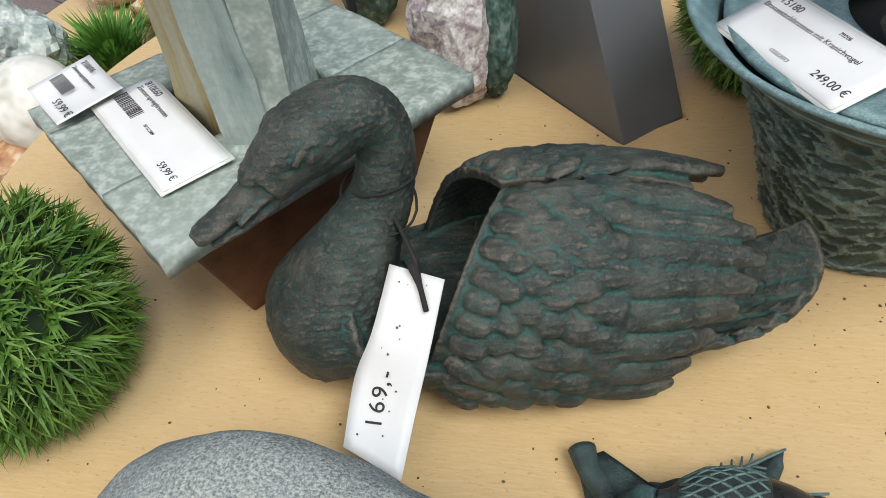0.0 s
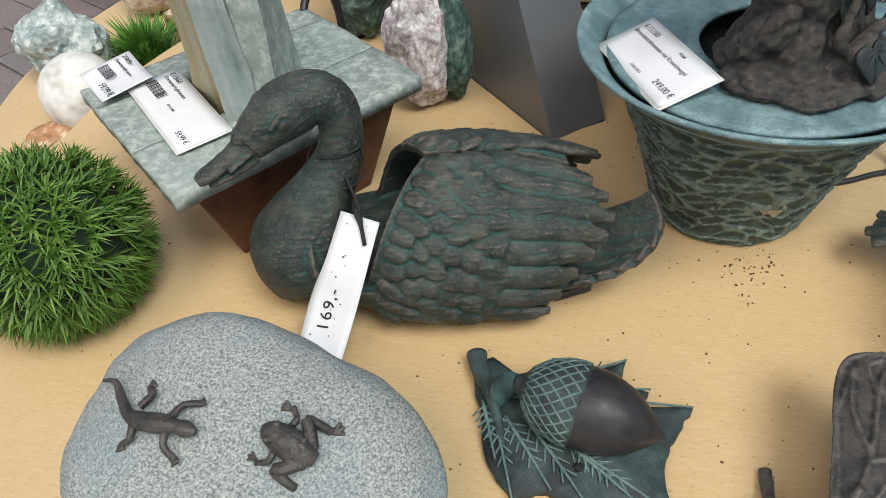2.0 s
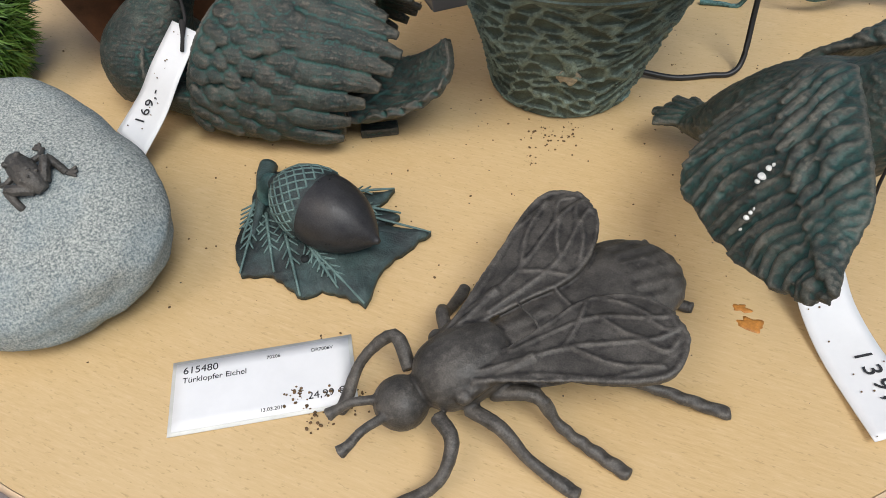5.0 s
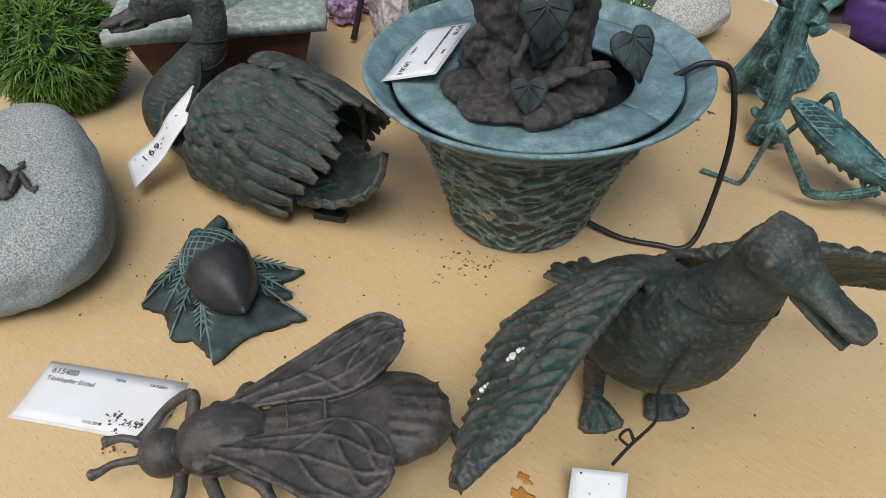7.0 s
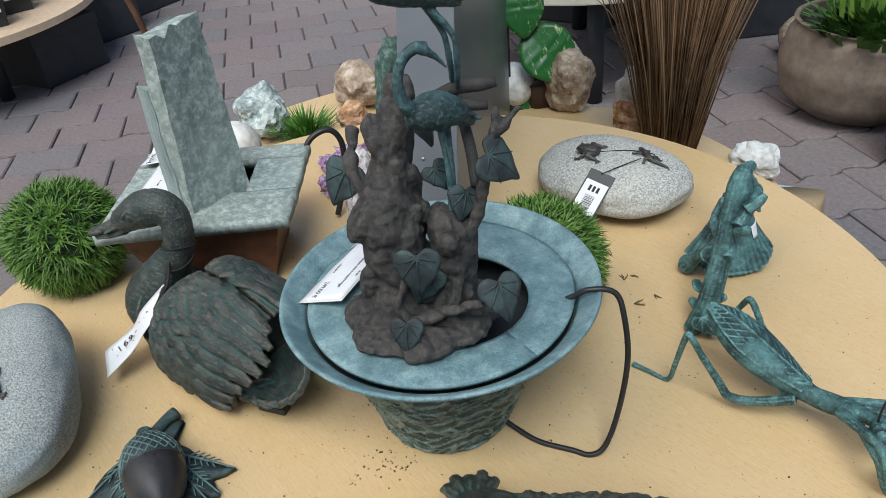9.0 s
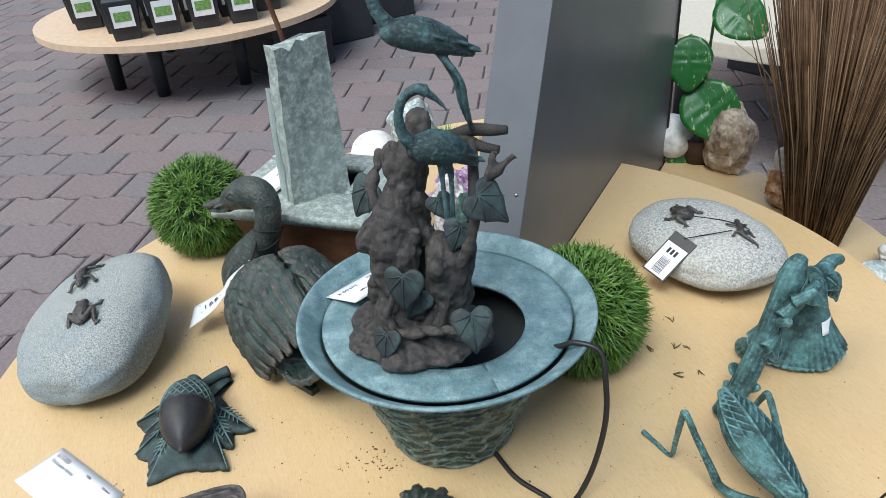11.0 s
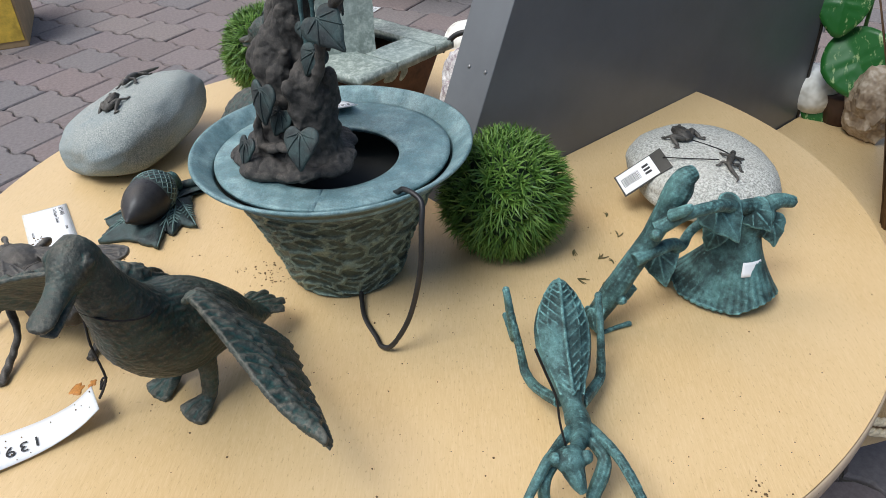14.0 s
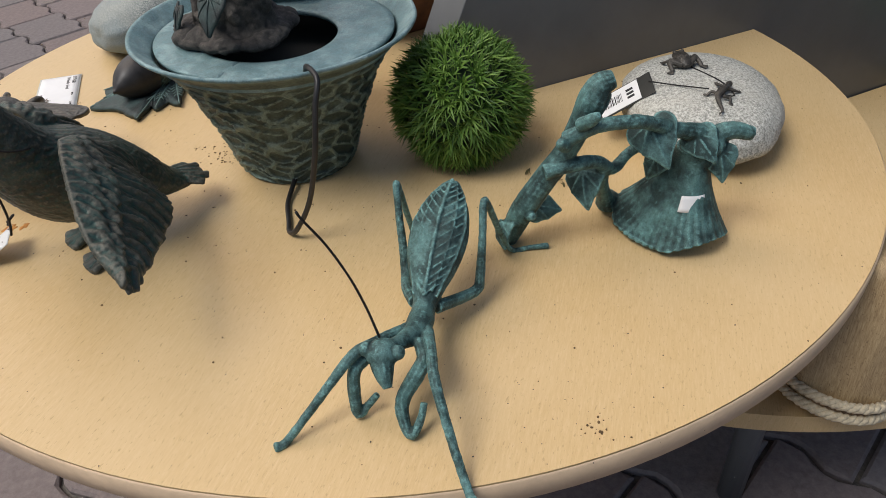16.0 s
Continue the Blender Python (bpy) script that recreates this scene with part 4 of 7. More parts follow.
def build_knocker():
    at = Vector((0.05, -0.32, T))
    t = thing("acorn_door_knocker", at, "bronze acorn door knocker with oak leaf back plate lying flat", "door knocker")
    tips = [(-0.036, -0.273), (-0.020, -0.270), (-0.014, -0.292), (0.010, -0.285), (0.048, -0.273), (0.0756, -0.2593), (0.070, -0.281), (0.0925, -0.2833), (0.084, -0.2965), (0.1205, -0.2924), (0.111, -0.312), (0.102, -0.335), (0.1050, -0.3702), (0.084, -0.3685),
            (0.071, -0.3690), (0.0612, -0.3810), (0.044, -0.3735), (0.028, -0.3690), (0.0103, -0.3779), (-0.010, -0.3560), (-0.022, -0.315)]
    out = []
    for i, p in enumerate(tips):
        q = tips[(i + 1) % len(tips)]
        for k in range(4):
            w = k / 4
            out.append((p[0] + (q[0] - p[0]) * w + 0.0010 * math.sin(i * 7 + k * 2.2), p[1] + (q[1] - p[1]) * w + 0.0010 * math.cos(i * 5 + k * 2.9)))
    cx, cy = 0.040, -0.318
    hz = lambda x, y, r: T + 0.013 - 0.007 * r ** 2 + 0.0011 * math.sin(260 * (x * 0.5 + y * 0.5)) * r
    bm = bmesh.new()
    fan_plate(bm, out, (cx, cy), lambda x, y, r: hz(x, y, r), 0.0048, 8)
    part("leaf_plate", bm, BRONZE_LEAF, t, "oak leaf plate with green veins")
    # solid near-black plugs paint the shade of the screw holes
    for px, py in ((-0.004, -0.308), (0.049, -0.352)):
        bm = bmesh.new()
        z = T + 0.0105
        bmesh.ops.create_cone(bm, cap_ends=True, segments=14, radius1=0.003, radius2=0.003, depth=0.004, matrix=Matrix.Translation((px, py, z)))
        part("screw_hole", bm, HOLLOW_SHADE, t)
    bm = bmesh.new()
    mains = [((0.0, -0.305), (0.1205, -0.2924)), ((0.035, -0.335), (0.1050, -0.3702)), ((0.010, -0.320), (0.0612, -0.3810)), ((-0.012, -0.315), (0.0103, -0.3779)), ((0.030, -0.290), (0.0756, -0.2593)), ((0.04, -0.295), (0.0925, -0.2833)), ((0.045, -0.340), (0.083, -0.3660)), ((-0.002, -0.322), (0.034, -0.3700)), ((-0.020, -0.310), (-0.004, -0.3540))]
    for (ax_, ay), (bx, by) in mains:
        L = Vector((bx - ax_, by - ay))
        nrm = Vector((-L.y, L.x)).normalized()
        def zz(x, y):
            r = min(1, math.hypot(x - cx, y - cy) / 0.075)
            return T + 0.0134 - 0.007 * r ** 2
        tube(bm, [(ax_ + L.x * k / 4, ay + L.y * k / 4, zz(ax_ + L.x * k / 4, ay + L.y * k / 4), 0.0016 - 0.0002 * k) for k in range(5)], 6, 2)
        for k in range(1, 6):
            w = k / 9
            for s in (-1, 1):
                x0, y0 = ax_ + L.x * w, ay + L.y * w
                x1, y1 = x0 + L.x * 0.12 + nrm.x * s * 0.0085 * (1.15 - w), y0 + L.y * 0.12 + nrm.y * s * 0.0085 * (1.15 - w)
                tube(bm, [(x0, y0, zz(x0, y0), 0.0010), (x1, y1, zz(x1, y1) - 0.0002, 0.0006)], 5, 1)
    part("vein_relief", bm, CAP_GREEN, t, "raised leaf veins, rubbed green")
    bm = bmesh.new()
    tube(bm, [(-0.031, -0.272, T + 0.010, 0.0078, 0.007), (-0.027, -0.285, T + 0.011, 0.0062, 0.006), (-0.018, -0.300, T + 0.012, 0.0058, 0.006), (-0.008, -0.322, T + 0.011, 0.0036), (0.0, -0.345, T + 0.009, 0.002)], 12, 4)
    part("twig", bm, BRONZE_LEAF, t)
    a, b = Vector((0.010, -0.3125, T + 0.036)), Vector((0.1000, -0.3320, T + 0.027))
    d = b - a
    bm = bmesh.new()
    tube(bm, [(*(a + d * 0.30), 0.0245), (*(a + d * 0.42), 0.0272), (*(a + d * 0.58), 0.0265), (*(a + d * 0.76), 0.0205), (*(a + d * 0.90), 0.0105), (*(a + d * 0.965), 0.004), (*(a + d), 0.0018)], 28, 5)
    nut = part("acorn", bm, BRONZE_NUT, t, "smooth dark acorn")
    bm = bmesh.new()
    prof = [(-0.07, 0.0055), (-0.02, 0.008), (0.02, 0.0125), (0.12, 0.0215), (0.25, 0.0265), (0.37, 0.0282), (0.42, 0.0272)]
    tube(bm, [(*(a + d * s), r) for s, r in prof], 28, 4)
    s = d.orthogonal().normalized()
    w = d.normalized().cross(s)
    cap = part("cap", bm, BRONZE_LEAF, nut, "acorn cap with a raised green lattice")
    bm = bmesh.new()
    for turn in (-1, 1):
        for k in range(20):
            pts = []
            for i in range(8):
                q = 0.02 + 0.38 * i / 7
                r = np.interp(q, [p[0] for p in prof], [p[1] for p in prof]) + 0.0003
                an = 2 * math.pi * k / 20 + turn * 1.1 * i / 7
                pts.append((*(a + d * q + s * r * math.cos(an) + w * r * math.sin(an)), 0.0008))
            tube(bm, pts, 5, 1)
    tagged(part("lattice", bm, CAP_GREEN, nut), kind="stuff")
    bm = bmesh.new()
    tube(bm, [(*(a - d * 0.06), 0.006), (*(a - d * 0.13 - Vector((0, 0, 0.006))), 0.0085), (*(a - d * 0.19 - Vector((0, 0, 0.018))), 0.008), (*(a - d * 0.20 - Vector((0, 0, 0.026))), 0.007)], 12, 4)
    part("hinge", bm, BRONZE_GREEN, t)
    return t


build_knocker()


# ---- printed cards ----
def card(name, tl, tr, bl, label, lines, thing_at=None, curl=0.0, sleeve=True, bars=0, barcode=None):
    """A laminated price card from three corners; lines: (text, size, across, down, align)."""
    tl, tr, bl = Vector(tl), Vector(tr), Vector(bl)
    x, y = tr - tl, bl - tl
    W_, H_ = x.length, y.length
    m = frame_from(tl, x, -y)
    t = thing(name, tl, label, "price card", "printed price cards")
    def sheet(bm, pad, z, th):
        def f(u, v):
            a = -pad + (W_ + 2 * pad) * u
            b = pad - (H_ + 2 * pad) * v
            return m @ Vector((a, b, z + curl * (u - 0.5) ** 2 * 4))
        grid(bm, f, 12, 6, th)
    if sleeve:
        bm = bmesh.new()
        sheet(bm, 0.0025, 0.0006, -0.0006)
        part("sleeve", bm, FILM, t, "clear plastic sleeve edge")
    bm = bmesh.new()
    sheet(bm, 0, 0.0012, -0.0006)
    part("paper", bm, PAPER, t)
    for body, size, ax_, dn, al in lines:
        z = 0.00135 + curl * (ax_ - 0.5) ** 2 * 4
        text("print", body, size, m @ pose(W_ * ax_, -H_ * dn, z), t, None, al)
    rnd = random.Random(name + label)
    if barcode:
        x0, y0, w, h = barcode
        bm = bmesh.new()
        q = 0.0
        while q < w:
            bw = rnd.choice((0.0005, 0.0008, 0.0012))
            a = m @ Vector((W_ * x0 + q, -H_ * y0, 0.00135 + curl * (x0 - 0.5) ** 2 * 4))
            box(bm, (0, -h, 0), (bw, 0, 0.0001), Matrix.Translation(a) @ m.to_3x3().to_4x4())
            q += bw + rnd.choice((0.0005, 0.0007, 0.0011))
        part("barcode", bm, INK, t, smooth=False)
    return t


card("price_card", (0.012, -0.4565, T + 0.0008), (0.1055, -0.3970, T + 0.0008), (0.0395, -0.4975, T + 0.0008), "white laminated price card lying below the acorn knocker",
     [("615480", 0.0075, 0.04, 0.17, "LEFT"), ("Türklopfer Eichel", 0.0058, 0.04, 0.31, "LEFT"), ("70206", 0.0036, 0.52, 0.14, "LEFT"), ("DR7006V", 0.0036, 0.78, 0.14, "LEFT"), ("24,99 €", 0.0075, 0.96, 0.86, "RIGHT"), ("13.03.2013", 0.0036, 0.48, 0.93, "LEFT")])
card("price_card", (0.0740, -0.0455, T + 0.1600), (0.1189, -0.1360, T + 0.1630), (0.0324, -0.0528, T + 0.1480), "white price card propped on the rim of the bowl",
     [("615180", 0.0072, 0.04, 0.20, "LEFT"), ("Bronzetischbrunnen mit Kranichvogel", 0.0052, 0.03, 0.36, "LEFT"), ("70206", 0.0036, 0.55, 0.15, "LEFT"), ("13.03.2013", 0.0036, 0.40, 0.86, "LEFT"), ("249,00 €", 0.0072, 0.97, 0.80, "RIGHT")])
ST = T + 0.1175
card("price_card", (-0.335, -0.0815, ST + 0.004), (-0.2437, -0.1660, ST + 0.003), (-0.3521, -0.1205, ST + 0.003), "white price card with a barcode on the slate plate",
     [("810660", 0.0075, 0.04, 0.16, "LEFT"), ("Zimmerspringbrunnen", 0.0055, 0.04, 0.29, "LEFT"), ("59,99 €", 0.0070, 0.96, 0.84, "RIGHT"), ("07.11.2009", 0.0033, 0.42, 0.62, "LEFT")], barcode=(0.04, 0.46, 0.034, 0.010))
card("price_card", (-0.3890, -0.0630, ST + 0.007), (-0.3424, -0.1027, ST + 0.006), (-0.4100, -0.1060, ST + 0.002), "curled white price card on the corner of the slate plate",
     [("210696", 0.0066, 0.05, 0.18, "LEFT"), ("Zimmerspringbrunnen", 0.0044, 0.05, 0.32, "LEFT"), ("59,99 €", 0.0085, 0.95, 0.86, "RIGHT")], curl=0.004, sleeve=False, barcode=(0.06, 0.48, 0.026, 0.010))


# ---- slate fountain ----
def build_slate():
    F, R_, B, L = Vector((-0.2537, -0.2464, T + 0.1165)), Vector((-0.1115, -0.0659, T + 0.1165)), Vector((-0.2640, 0.0580, T + 0.1165)), Vector((-0.4160, -0.1130, T + 0.1165))
    c = (F + R_ + B + L) / 4
    t = thing("slate_fountain", (c.x, c.y, T), "indoor fountain of green slate slabs on a rusty brown basin", "fountain")
    def slab(u0, u1, v0, v1, z, th, jag=0.0012):
        bm = bmesh.new()
        def f(u, v):
            uu, vv = u0 + (u1 - u0) * u, v0 + (v1 - v0) * v
            p = F.lerp(R_, uu).lerp(L.lerp(B, uu), vv)
            n = noise.noise(p * 60)
            e = 1.0 if u in (0, 1) or v in (0, 1) else 0.0
            return p + Vector((jag * n * e, jag * noise.noise(p * 80) * e, z + 0.0007 * noise.noise(p * 40)))
        grid(bm, f, 18, 18, th)
        return bm
    # four frame slabs round the opening
    part("slab", slab(0, 1, 0, 0.37, 0, 0.014), SLATE, t)
    part("slab", slab(0, 1, 0.80, 1, -0.0005, 0.013), SLATE, t)
    part("slab", slab(0.72, 1, 0.37, 0.80, 0.0004, 0.0135), SLATE, t)
    part("slab", slab(0, 0.14, 0.37, 0.80, -0.0003, 0.0135), SLATE, t)
    # basin
    bm = bmesh.new()
    def sq(k, z):
        return [Vector((c.x + (p.x - c.x) * k, c.y + (p.y - c.y) * k, T + z)) for p in (F, R_, B, L)]
    lo, hi = sq(0.60, 0.0005), sq(0.86, 0.1025)
    inner = sq(0.80, 0.1025)
    low_in = sq(0.58, 0.012)
    rows = [[bm.verts.new(p) for p in q] for q in (lo, hi, inner, low_in)]
    bm.faces.new(rows[0])
    for r0, r1 in zip(rows, rows[1:]):
        for j in range(4):
            bm.faces.new((r0[j], r0[(j + 1) % 4], r1[(j + 1) % 4], r1[j]))
    bm.faces.new(rows[3])
    soften(bm, 0.002, 2)
    part("basin", bm, RUST_BOX, t, "rusty brown tapered basin", smooth=False)
    # standing slabs
    def pillar(base, top, z0, z1, name_mat, seed, jag):
        bm = bmesh.new()
        n = len(base)
        rings = []
        for k in range(13):
            w = k / 12
            ring = []
            for i in range(n):
                p = Vector((*base[i], T + z0)).lerp(Vector((*top[i], T + z1)), w)
                q = p * 38 + Vector((seed, 0, 0))
                p += Vector((noise.noise(q), noise.noise(q + Vector((5, 0, 0))), 0)) * 0.0022
                if k == 12:
                    p.z += jag * noise.noise(q * 2.0 + Vector((0, 9, 0)))
                ring.append(bm.verts.new(p))
            rings.append(ring)
        for r0, r1 in zip(rings, rings[1:]):
            for j in range(n):
                bm.faces.new((r0[j], r0[(j + 1) % n], r1[(j + 1) % n], r1[j]))
        bm.faces.new(rings[0][::-1])
        bm.faces.new(rings[-1])
        return part("standing_slab", bm, name_mat, t, smooth=False)
    def rect(ax_, ay, bx, by, th, k=7):
        d = Vector((bx - ax_, by - ay)).normalized()
        nn = Vector((-d.y, d.x)) * th
        one = [(ax_ + (bx - ax_) * i / k, ay + (by - ay) * i / k) for i in range(k + 1)]
        return one + [(p[0] + nn.x, p[1] + nn.y) for p in one[::-1]]
    pillar(rect(-0.2080, -0.1420, -0.2180, -0.0560, 0.024), rect(-0.2060, -0.1280, -0.2440, -0.0560, 0.020), 0.060, 0.326, SLATE, 2, 0.010)
    pillar(rect(-0.2520, -0.1500, -0.2190, -0.1470, 0.022), rect(-0.2600, -0.1420, -0.2320, -0.1400, 0.016), 0.060, 0.262, SLATE_BLUE, 7, 0.006)
    pillar(rect(-0.3080, -0.1000, -0.2560, -0.1380, 0.030), rect(-0.3050, -0.0960, -0.2700, -0.1220, 0.024), 0.060, 0.300, SLATE_RUST, 12, 0.008)
    for k, (x, y, s) in enumerate(((-0.215, -0.035, 0.022), (-0.235, -0.015, 0.020), (-0.205, -0.060, 0.016), (-0.190, -0.040, 0.017))):
        bm = bmesh.new()
        bmesh.ops.create_icosphere(bm, subdivisions=3, radius=s)
        for v in bm.verts:
            v.co *= 1 + 0.35 * noise.noise(v.co * 60 + Vector((k, 0, 0)))
        bmesh.ops.translate(bm, verts=bm.verts, vec=(x, y, T + 0.094))
        part("rubble", bm, SLATE, t, smooth=False)
    # pump hose loop at the back corner
    bm = bmesh.new()
    tube(bm, [(-0.262, 0.040, T + 0.098, 0.0042), (-0.262, 0.060, T + 0.122, 0.0042), (-0.255, 0.086, T + 0.128, 0.0042), (-0.247, 0.098, T + 0.108, 0.0042), (-0.243, 0.094, T + 0.070, 0.0042), (-0.240, 0.080, T + 0.034, 0.0042), (-0.238, 0.066, T + 0.006, 0.0042)], 10, 5)
    part("hose", bm, CABLE, t, "black rubber hose")
    bm = bmesh.new()
    tube(bm, [(-0.302, -0.095, T + 0.27, 0.004), (-0.300, -0.105, T + 0.33, 0.0036), (-0.305, -0.120, T + 0.40, 0.0034)], 8, 3)
    part("spout", bm, RUST_BOX, t)
    return t


build_slate()


# ---- bronze bowl fountain with cranes ----
def build_bowl():
    C = Vector((0.1600, -0.0585, T))
    t = thing("bronze_table_fountain", C, "green patinated bronze bowl fountain with cranes on a rock", "fountain")
    prof = spline([(0.0625, 0.0015), (0.0655, 0.012), (0.0720, 0.036), (0.0815, 0.064), (0.0930, 0.094), (0.1060, 0.122), (0.1240, 0.1440), (0.1395, 0.1570)], 12)
    def wall(u, v):
        i = v * (len(prof) - 1)
        k = min(int(i), len(prof) - 2)
        r, z = prof[k] + (prof[k + 1] - prof[k]) * (i - k)
        a = 2 * math.pi * u
        q = Vector((r * math.cos(a) * 37, r * math.sin(a) * 37, z * 88 + 0.7 * math.sin(a * 5)))
        ds, _ = noise.voronoi(q)
        edge = min(1.0, (ds[1] - ds[0]) * 2.2)
        fade = max(0.0, min(1.0, (0.138 - z) / 0.012)) * min(1.0, z / 0.006)
        r += (0.0042 * (1 - edge) ** 3.6 - 0.0008 + 0.0010 * noise.noise(q * 0.6)) * fade
        drift = (C.xy - Vector((0.1535, -0.0605))) * (1 - z / 0.157) * -1
        return (C.x + drift.x + r * math.cos(a), C.y + drift.y + r * math.sin(a), T + z)
    bm = bmesh.new()
    grid(bm, wall, 260, 90)
    bmesh.ops.remove_doubles(bm, verts=bm.verts, dist=1e-5)
    wall_ob = part("bowl", bm, BOWL_SKIN, t, "bowl wall of overlapping bronze scales")
    relief_depth(wall_ob.data, -0.0010, 24)
    def revolve(pr, seg=96, c=None, z0=0.0, wob=0.0):
        b = bmesh.new()
        cc = c or C
        def f(u, v):
            r, z = pr[round(v * (len(pr) - 1))]
            a = 2 * math.pi * u
            return (cc.x + r * math.cos(a), cc.y + r * math.sin(a), T + z + wob * math.sin(a * 3))
        grid(b, f, seg, len(pr) - 1)
        bmesh.ops.remove_doubles(b, verts=b.verts, dist=1e-6)
        return b
    rim = [(0.1385, 0.1555), (0.1412, 0.1570), (0.1424, 0.1590), (0.1418, 0.1608), (0.1400, 0.1612), (0.1378, 0.1600), (0.1330, 0.1555), (0.1275, 0.1505), (0.1232, 0.1472), (0.1215, 0.1445), (0.1200, 0.1380)]
    part("rim", revolve(rim), BOWL_BLUE, t, "flared blue-green rim")
    H = Vector((0.1760, -0.0560, 0))
    bm = bmesh.new()
    def plate(u, v):
        a = 2 * math.pi * u
        ro = 0.1190
        o = Vector((C.x + ro * math.cos(a), C.y + ro * math.sin(a)))
        i = Vector((H.x + 0.0660 * math.cos(a), H.y + 0.0660 * math.sin(a)))
        p = i.lerp(o, v)
        return (p.x, p.y, T + 0.1462 + 0.0012 * math.sin(v * math.pi))
    grid(bm, plate, 96, 10, 0.004)
    bmesh.ops.remove_doubles(bm, verts=bm.verts, dist=1e-5)
    part("cover_plate", bm, BOWL_BLUE, t, "blue-green ring shaped cover plate")
    # the basin's shade is put into its near-black colour
    part("water_basin", revolve([(0.0001, 0.118), (0.060, 0.118), (0.100, 0.121), (0.1185, 0.139)], 64), HOLLOW_SHADE, t, "inside of the bowl with its shade painted near-black")
    # rock
    bm = bmesh.new()
    for x, y, z, r, h in ((0.150, -0.120, 0.158, 0.030, 0.012), (0.176, -0.128, 0.157, 0.032, 0.011), (0.203, -0.112, 0.158, 0.032, 0.012), (0.212, -0.083, 0.158, 0.030, 0.011), (0.190, -0.062, 0.158, 0.034, 0.012), (0.160, -0.066, 0.158, 0.034, 0.012), (0.145, -0.092, 0.159, 0.030, 0.012), (0.178, -0.095, 0.160, 0.045, 0.014),
                          (0.205, -0.055, 0.157, 0.026, 0.009)):
        blob(bm, (x, y, T + z), (r, r, h), None, 14, 8)
    rnd = random.Random(5)
    def crag_column(rows):
        tube(bm, [(x, y, T + z, r, r * 0.85) for x, y, z, r in rows], 20, 4, (0.7, 0.6, 0.2))
        for x, y, z, r in rows[1:-2]:
            for k in range(3):
                a = rnd.uniform(0, 6.28)
                g = rnd.uniform(0.28, 0.5)
                turn = Matrix.Rotation(rnd.uniform(-0.6, 0.6), 3, "X") @ Matrix.Rotation(rnd.uniform(-0.6, 0.6), 3, "Y")
                blob(bm, (x + r * 0.72 * math.cos(a), y + r * 0.72 * math.sin(a), T + z + rnd.uniform(-0.012, 0.012)), (r * g, r * g, r * g * rnd.uniform(1.2, 2.4)), turn, 10, 7)
    crag_column([(0.163, -0.094, 0.156, 0.046), (0.161, -0.096, 0.176, 0.034), (0.160, -0.097, 0.200, 0.027), (0.156, -0.097, 0.228, 0.0305), (0.153, -0.093, 0.256, 0.0310), (0.150, -0.085, 0.280, 0.0215), (0.147, -0.078, 0.300, 0.0200), (0.143, -0.069, 0.326, 0.0140), (0.141, -0.063, 0.346, 0.0100), (0.140, -0.061, 0.353, 0.004)])
    crag_column([(0.190, -0.070, 0.156, 0.034), (0.193, -0.068, 0.182, 0.024), (0.196, -0.066, 0.206, 0.0215), (0.194, -0.064, 0.230, 0.0230), (0.188, -0.069, 0.248, 0.0150), (0.186, -0.070, 0.258, 0.005)])
    def stem(pts):
        tube(bm, [(x, y, T + z, r) for x, y, z, r in pts], 9, 4, (0.3, 0.2, 0.1))
    stem([(0.214, -0.090, 0.160, 0.007), (0.212, -0.080, 0.190, 0.0065), (0.210, -0.066, 0.220, 0.006), (0.212, -0.052, 0.255, 0.0055), (0.216, -0.043, 0.285, 0.005), (0.213, -0.034, 0.310, 0.0046), (0.211, -0.025, 0.332, 0.0042)])
    stem([(0.213, -0.034, 0.308, 0.004), (0.220, -0.022, 0.324, 0.004), (0.222, -0.012, 0.330, 0.0034)])
    stem([(0.185, -0.126, 0.165, 0.007), (0.205, -0.110, 0.176, 0.006), (0.224, -0.088, 0.184, 0.005), (0.240, -0.075, 0.190, 0.004)])
    stem([(0.150, -0.110, 0.262, 0.005), (0.132, -0.110, 0.280, 0.0046), (0.120, -0.100, 0.296, 0.0046), (0.1128, -0.0905, 0.307, 0.0050)])
    stem([(0.200, -0.118, 0.166, 0.006), (0.190, -0.122, 0.190, 0.005), (0.197, -0.114, 0.215, 0.0036)])
    stem([(0.200, -0.060, 0.246, 0.004), (0.190, -0.056, 0.262, 0.0036), (0.176, -0.058, 0.285, 0.0036)])
    def crust(p):
        v = noise.fractal(p * 32, 1.1, 2.1, 3)
        return 0.0052 * (abs(v) - 0.35) + 0.0004 * noise.noise(p * 300)
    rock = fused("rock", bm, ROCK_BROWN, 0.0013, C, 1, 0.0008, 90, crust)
    rock.parent = t
    rock.location = (0, 0, 0)
    rock["label"] = "dark brown knobbly rock with stems"
